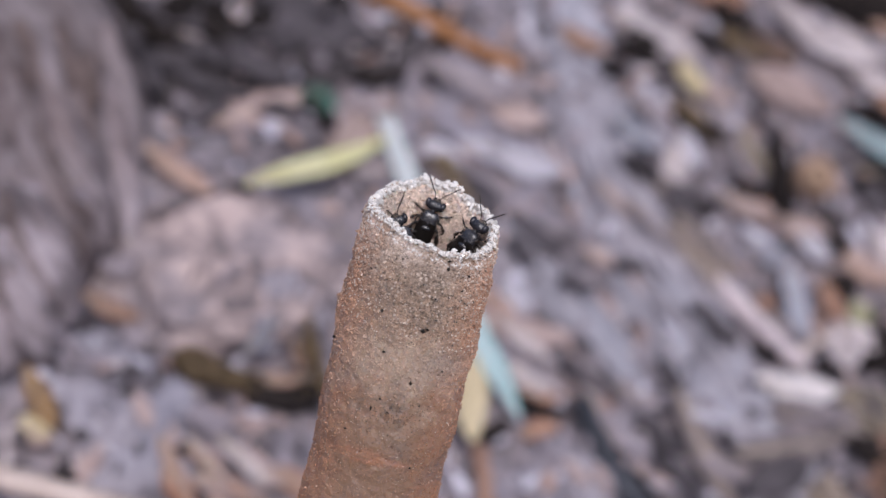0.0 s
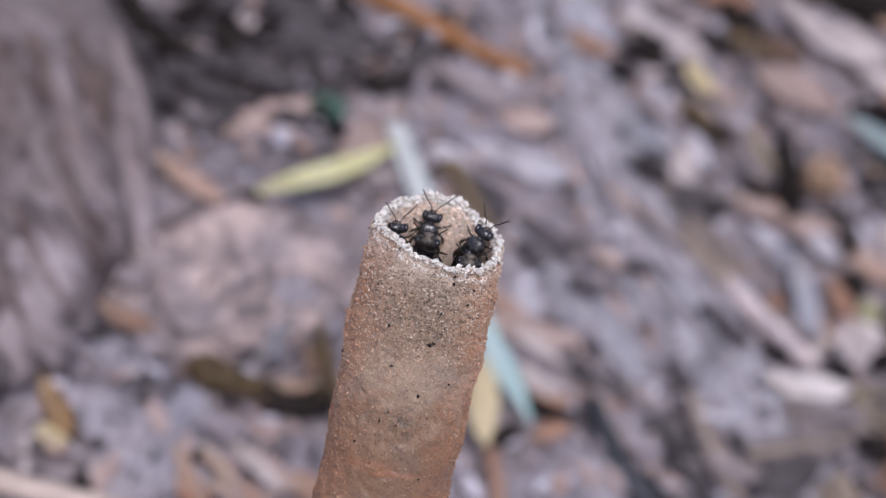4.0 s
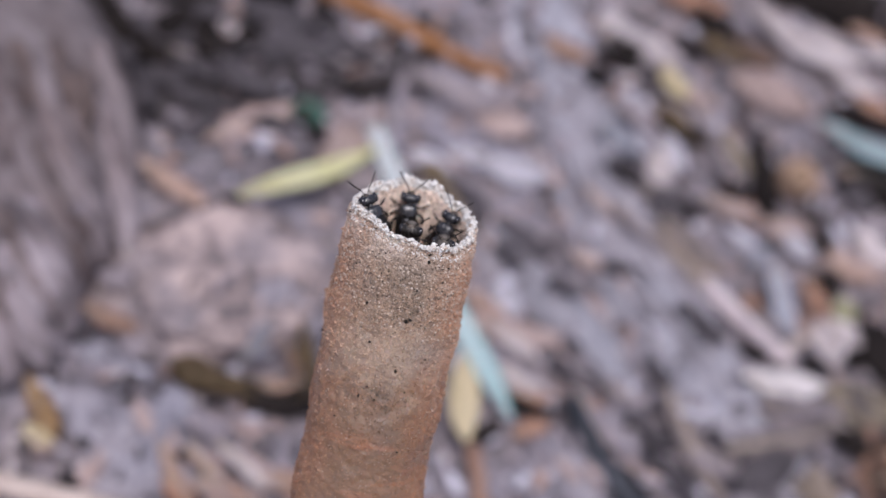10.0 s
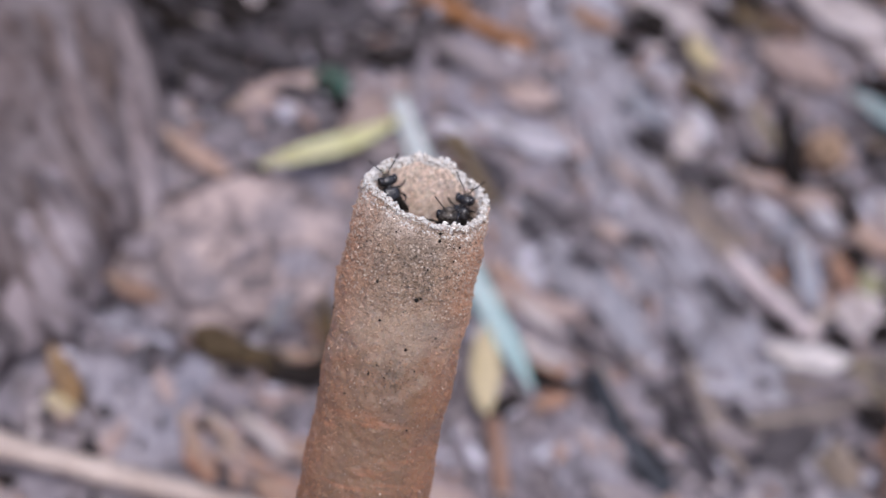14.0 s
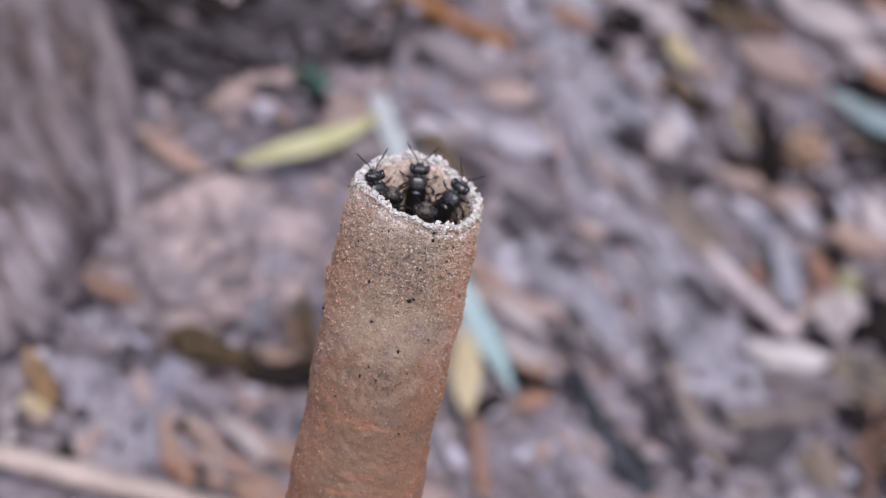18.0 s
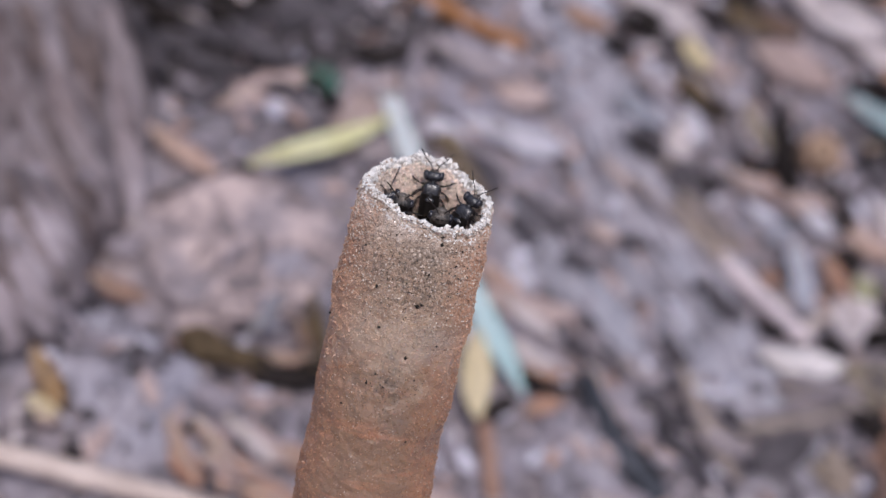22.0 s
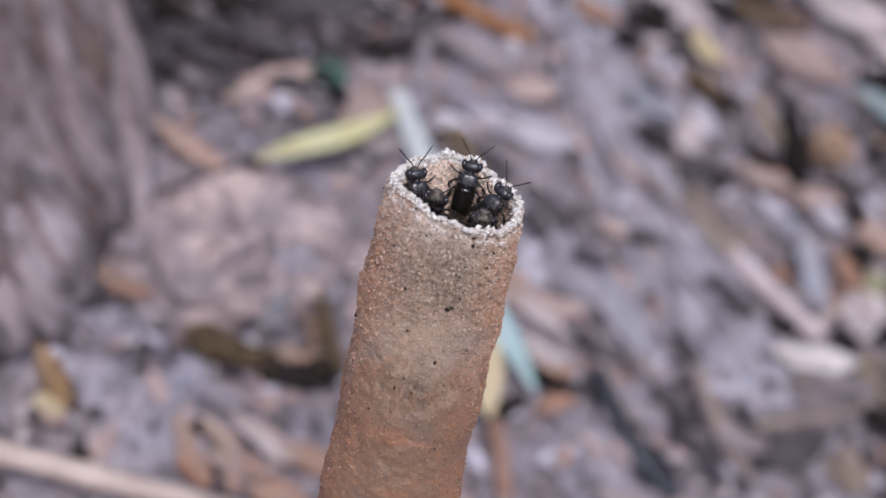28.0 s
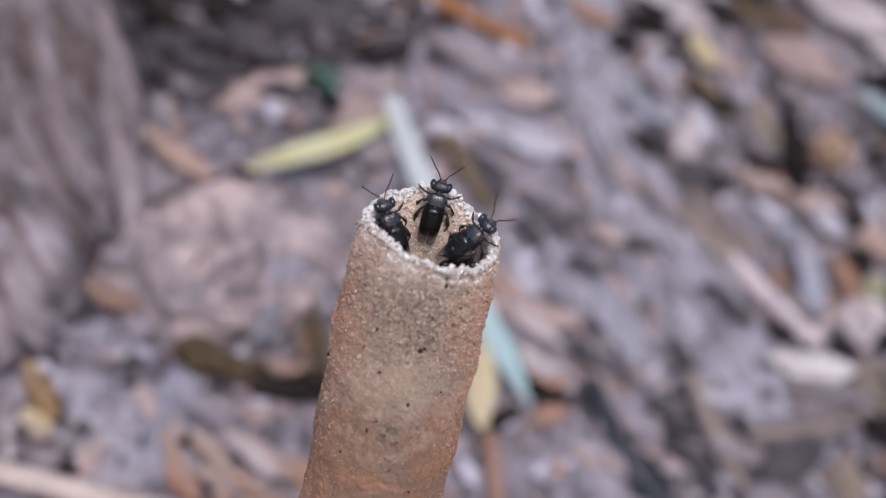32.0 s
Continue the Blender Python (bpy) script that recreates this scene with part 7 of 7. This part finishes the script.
        (32, pose(-0.00485, -0.12184, 0.10094, 12.3, 9.2, -7.9)),
    ])
    walk(bees[4], [
        (0, pose(-0.00064, -0.12316, 0.10073, 13.4, 9.1, -8.0)),
        (0.5, pose(-0.00064, -0.12316, 0.10073, 13.4, 9.2, -8.0)),
        (1, pose(-0.00064, -0.12316, 0.10073, 13.3, 9.2, -8.0)),
        (1.5, pose(-0.00064, -0.12316, 0.10073, 13.2, 9.2, -7.9)),
        (2, pose(-0.00064, -0.12316, 0.10073, 13.1, 9.3, -7.8)),
        (2.5, pose(0.00031, -0.12074, 0.10446, 13.0, 9.3, -7.7)),
        (3, pose(0.00038, -0.12107, 0.10452, 13.0, 9.4, -7.6)),
        (3.5, pose(0.00037, -0.12057, 0.10440, 13.2, 9.5, -7.5)),
        (5.5, pose(0.00029, -0.12034, 0.10436, 13.6, 8.9, -8.4)),
        (6, pose(0.00012, -0.12029, 0.10441, 13.6, 8.7, -8.7)),
        (6.5, pose(-0.00008, -0.12005, 0.10442, 13.7, 8.5, -8.9)),
        (7, pose(0.00027, -0.12005, 0.10430, 13.7, 8.6, -8.8)),
        (7.5, pose(0.00053, -0.11958, 0.10408, 13.8, 8.8, -8.6)),
        (8, pose(0.00072, -0.11964, 0.10403, 13.8, 8.9, -8.4)),
        (8.5, pose(0.00042, -0.11959, 0.10412, 13.8, 8.9, -8.3)),
        (9, pose(0.00059, -0.12023, 0.10423, 13.7, 9.0, -8.2)),
        (9.5, pose(0.00030, -0.11989, 0.10424, 13.8, 9.1, -8.1)),
        (10, pose(0.00030, -0.12059, 0.10442, 13.8, 9.1, -8.0)),
        (10.5, pose(-0.00001, -0.11974, 0.10432, 13.7, 9.2, -7.9)),
        (11, pose(-0.00005, -0.11988, 0.10437, 13.5, 9.3, -7.7)),
        (11.1, pose(-0.00014, -0.11949, 0.10429, 13.5, 9.3, -7.7)),
        (11.2, pose(-0.00117, -0.12214, 0.10020, 13.5, 9.4, -7.7)),
        (11.5, pose(-0.00117, -0.12214, 0.10020, 13.3, 9.4, -7.5)),
        (11.7, pose(-0.00117, -0.12214, 0.10020, 13.2, 9.5, -7.5)),
        (12, pose(0.00038, -0.12037, 0.10434, 13.1, 9.5, -7.4)),
        (12.5, pose(-0.00007, -0.12018, 0.10445, 13.0, 9.7, -7.1)),
        (13, pose(-0.00101, -0.12032, 0.10482, 12.9, 9.8, -7.0)),
        (13.2, pose(-0.00065, -0.12045, 0.10473, 12.9, 9.9, -6.9)),
        (13.5, pose(-0.00094, -0.12029, 0.10479, 12.8, 9.9, -6.9)),
        (13.7, pose(-0.00194, -0.12284, 0.10085, 12.8, 9.8, -7.0)),
        (14, pose(-0.00024, -0.11985, 0.10442, 12.9, 9.7, -7.2)),
        (14.5, pose(-0.00065, -0.11971, 0.10453, 12.9, 9.2, -8.0)),
        (16.5, pose(-0.00088, -0.12010, 0.10472, 13.0, 8.9, -8.4)),
        (17, pose(-0.00077, -0.12029, 0.10473, 13.0, 9.0, -8.2)),
        (17.5, pose(-0.00116, -0.12053, 0.10493, 12.9, 9.0, -8.2)),
        (18, pose(-0.00145, -0.11996, 0.10488, 12.8, 9.0, -8.3)),
        (18.5, pose(-0.00142, -0.11939, 0.10473, 12.9, 9.0, -8.2)),
        (19, pose(-0.00142, -0.11974, 0.10482, 12.9, 9.1, -8.1)),
        (19.5, pose(-0.00141, -0.11988, 0.10485, 13.0, 9.2, -8.0)),
        (20, pose(-0.00142, -0.11981, 0.10484, 12.9, 9.3, -7.8)),
        (20.5, pose(-0.00150, -0.11981, 0.10486, 12.9, 9.3, -7.7)),
        (21, pose(-0.00115, -0.11945, 0.10465, 12.9, 9.3, -7.7)),
        (21.5, pose(-0.00148, -0.12098, 0.10516, 13.0, 9.2, -7.9)),
        (22, pose(-0.00099, -0.12002, 0.10474, 12.8, 9.3, -7.8)),
        (22.5, pose(-0.00097, -0.11975, 0.10466, 12.5, 9.3, -7.7)),
        (23, pose(-0.00091, -0.11955, 0.10459, 12.4, 9.6, -7.4)),
        (23.5, pose(-0.00136, -0.11967, 0.10478, 12.1, 9.6, -7.2)),
        (24, pose(-0.00131, -0.11976, 0.10478, 12.2, 9.6, -7.4)),
        (24.5, pose(-0.00098, -0.12013, 0.10476, 12.3, 9.5, -7.5)),
        (26.5, pose(-0.00004, -0.11908, 0.10416, 12.5, 9.0, -8.2)),
        (27, pose(0.00014, -0.11995, 0.10431, 12.6, 9.0, -8.2)),
        (27.5, pose(0.00009, -0.11938, 0.10418, 12.6, 9.1, -8.1)),
        (28, pose(-0.00002, -0.11975, 0.10432, 12.6, 9.1, -8.0)),
        (28.5, pose(-0.00010, -0.11985, 0.10437, 12.7, 9.2, -7.9)),
        (29, pose(-0.00041, -0.11983, 0.10448, 12.6, 9.2, -7.9)),
        (29.5, pose(-0.00067, -0.11930, 0.10444, 12.4, 9.4, -7.7)),
        (30, pose(-0.00047, -0.11938, 0.10438, 12.2, 9.5, -7.5)),
        (30.5, pose(-0.00044, -0.11958, 0.10443, 12.0, 9.6, -7.3)),
        (31, pose(-0.00045, -0.11927, 0.10435, 12.0, 9.5, -7.5)),
        (31.5, pose(-0.00005, -0.11925, 0.10420, 12.2, 9.4, -7.7)),
        (32, pose(0.00036, -0.11891, 0.10397, 12.3, 9.2, -7.9)),
    ])
    walk(flying_bee, [
        (0, pose(0.03193, -0.07553, 0.13799, 112.4, 5.6, -81.0)),
        (10.8, pose(0.03568, -0.09004, 0.12970, 112.4, 5.6, -81.0)),
        (10.9, pose(0.02936, -0.10405, 0.11739, 112.4, 5.6, -81.0)),
        (11, pose(0.01824, -0.11033, 0.11365, 112.4, 5.6, -81.0)),
        (11.1, pose(0.00797, -0.11534, 0.11128, 112.4, 5.6, -81.0)),
        (11.2, pose(-0.00196, -0.12050, 0.10099, 146.5, 10.3, -6.3)),
        (11.3, pose(-0.00472, -0.12469, 0.09483, 146.5, 10.3, -6.3)),
        (11.5, pose(-0.00597, -0.12788, 0.08991, 146.5, 10.3, -6.3)),
        (32, pose(-0.00597, -0.12788, 0.08991, 146.5, 10.3, -6.3)),
    ])


motions()
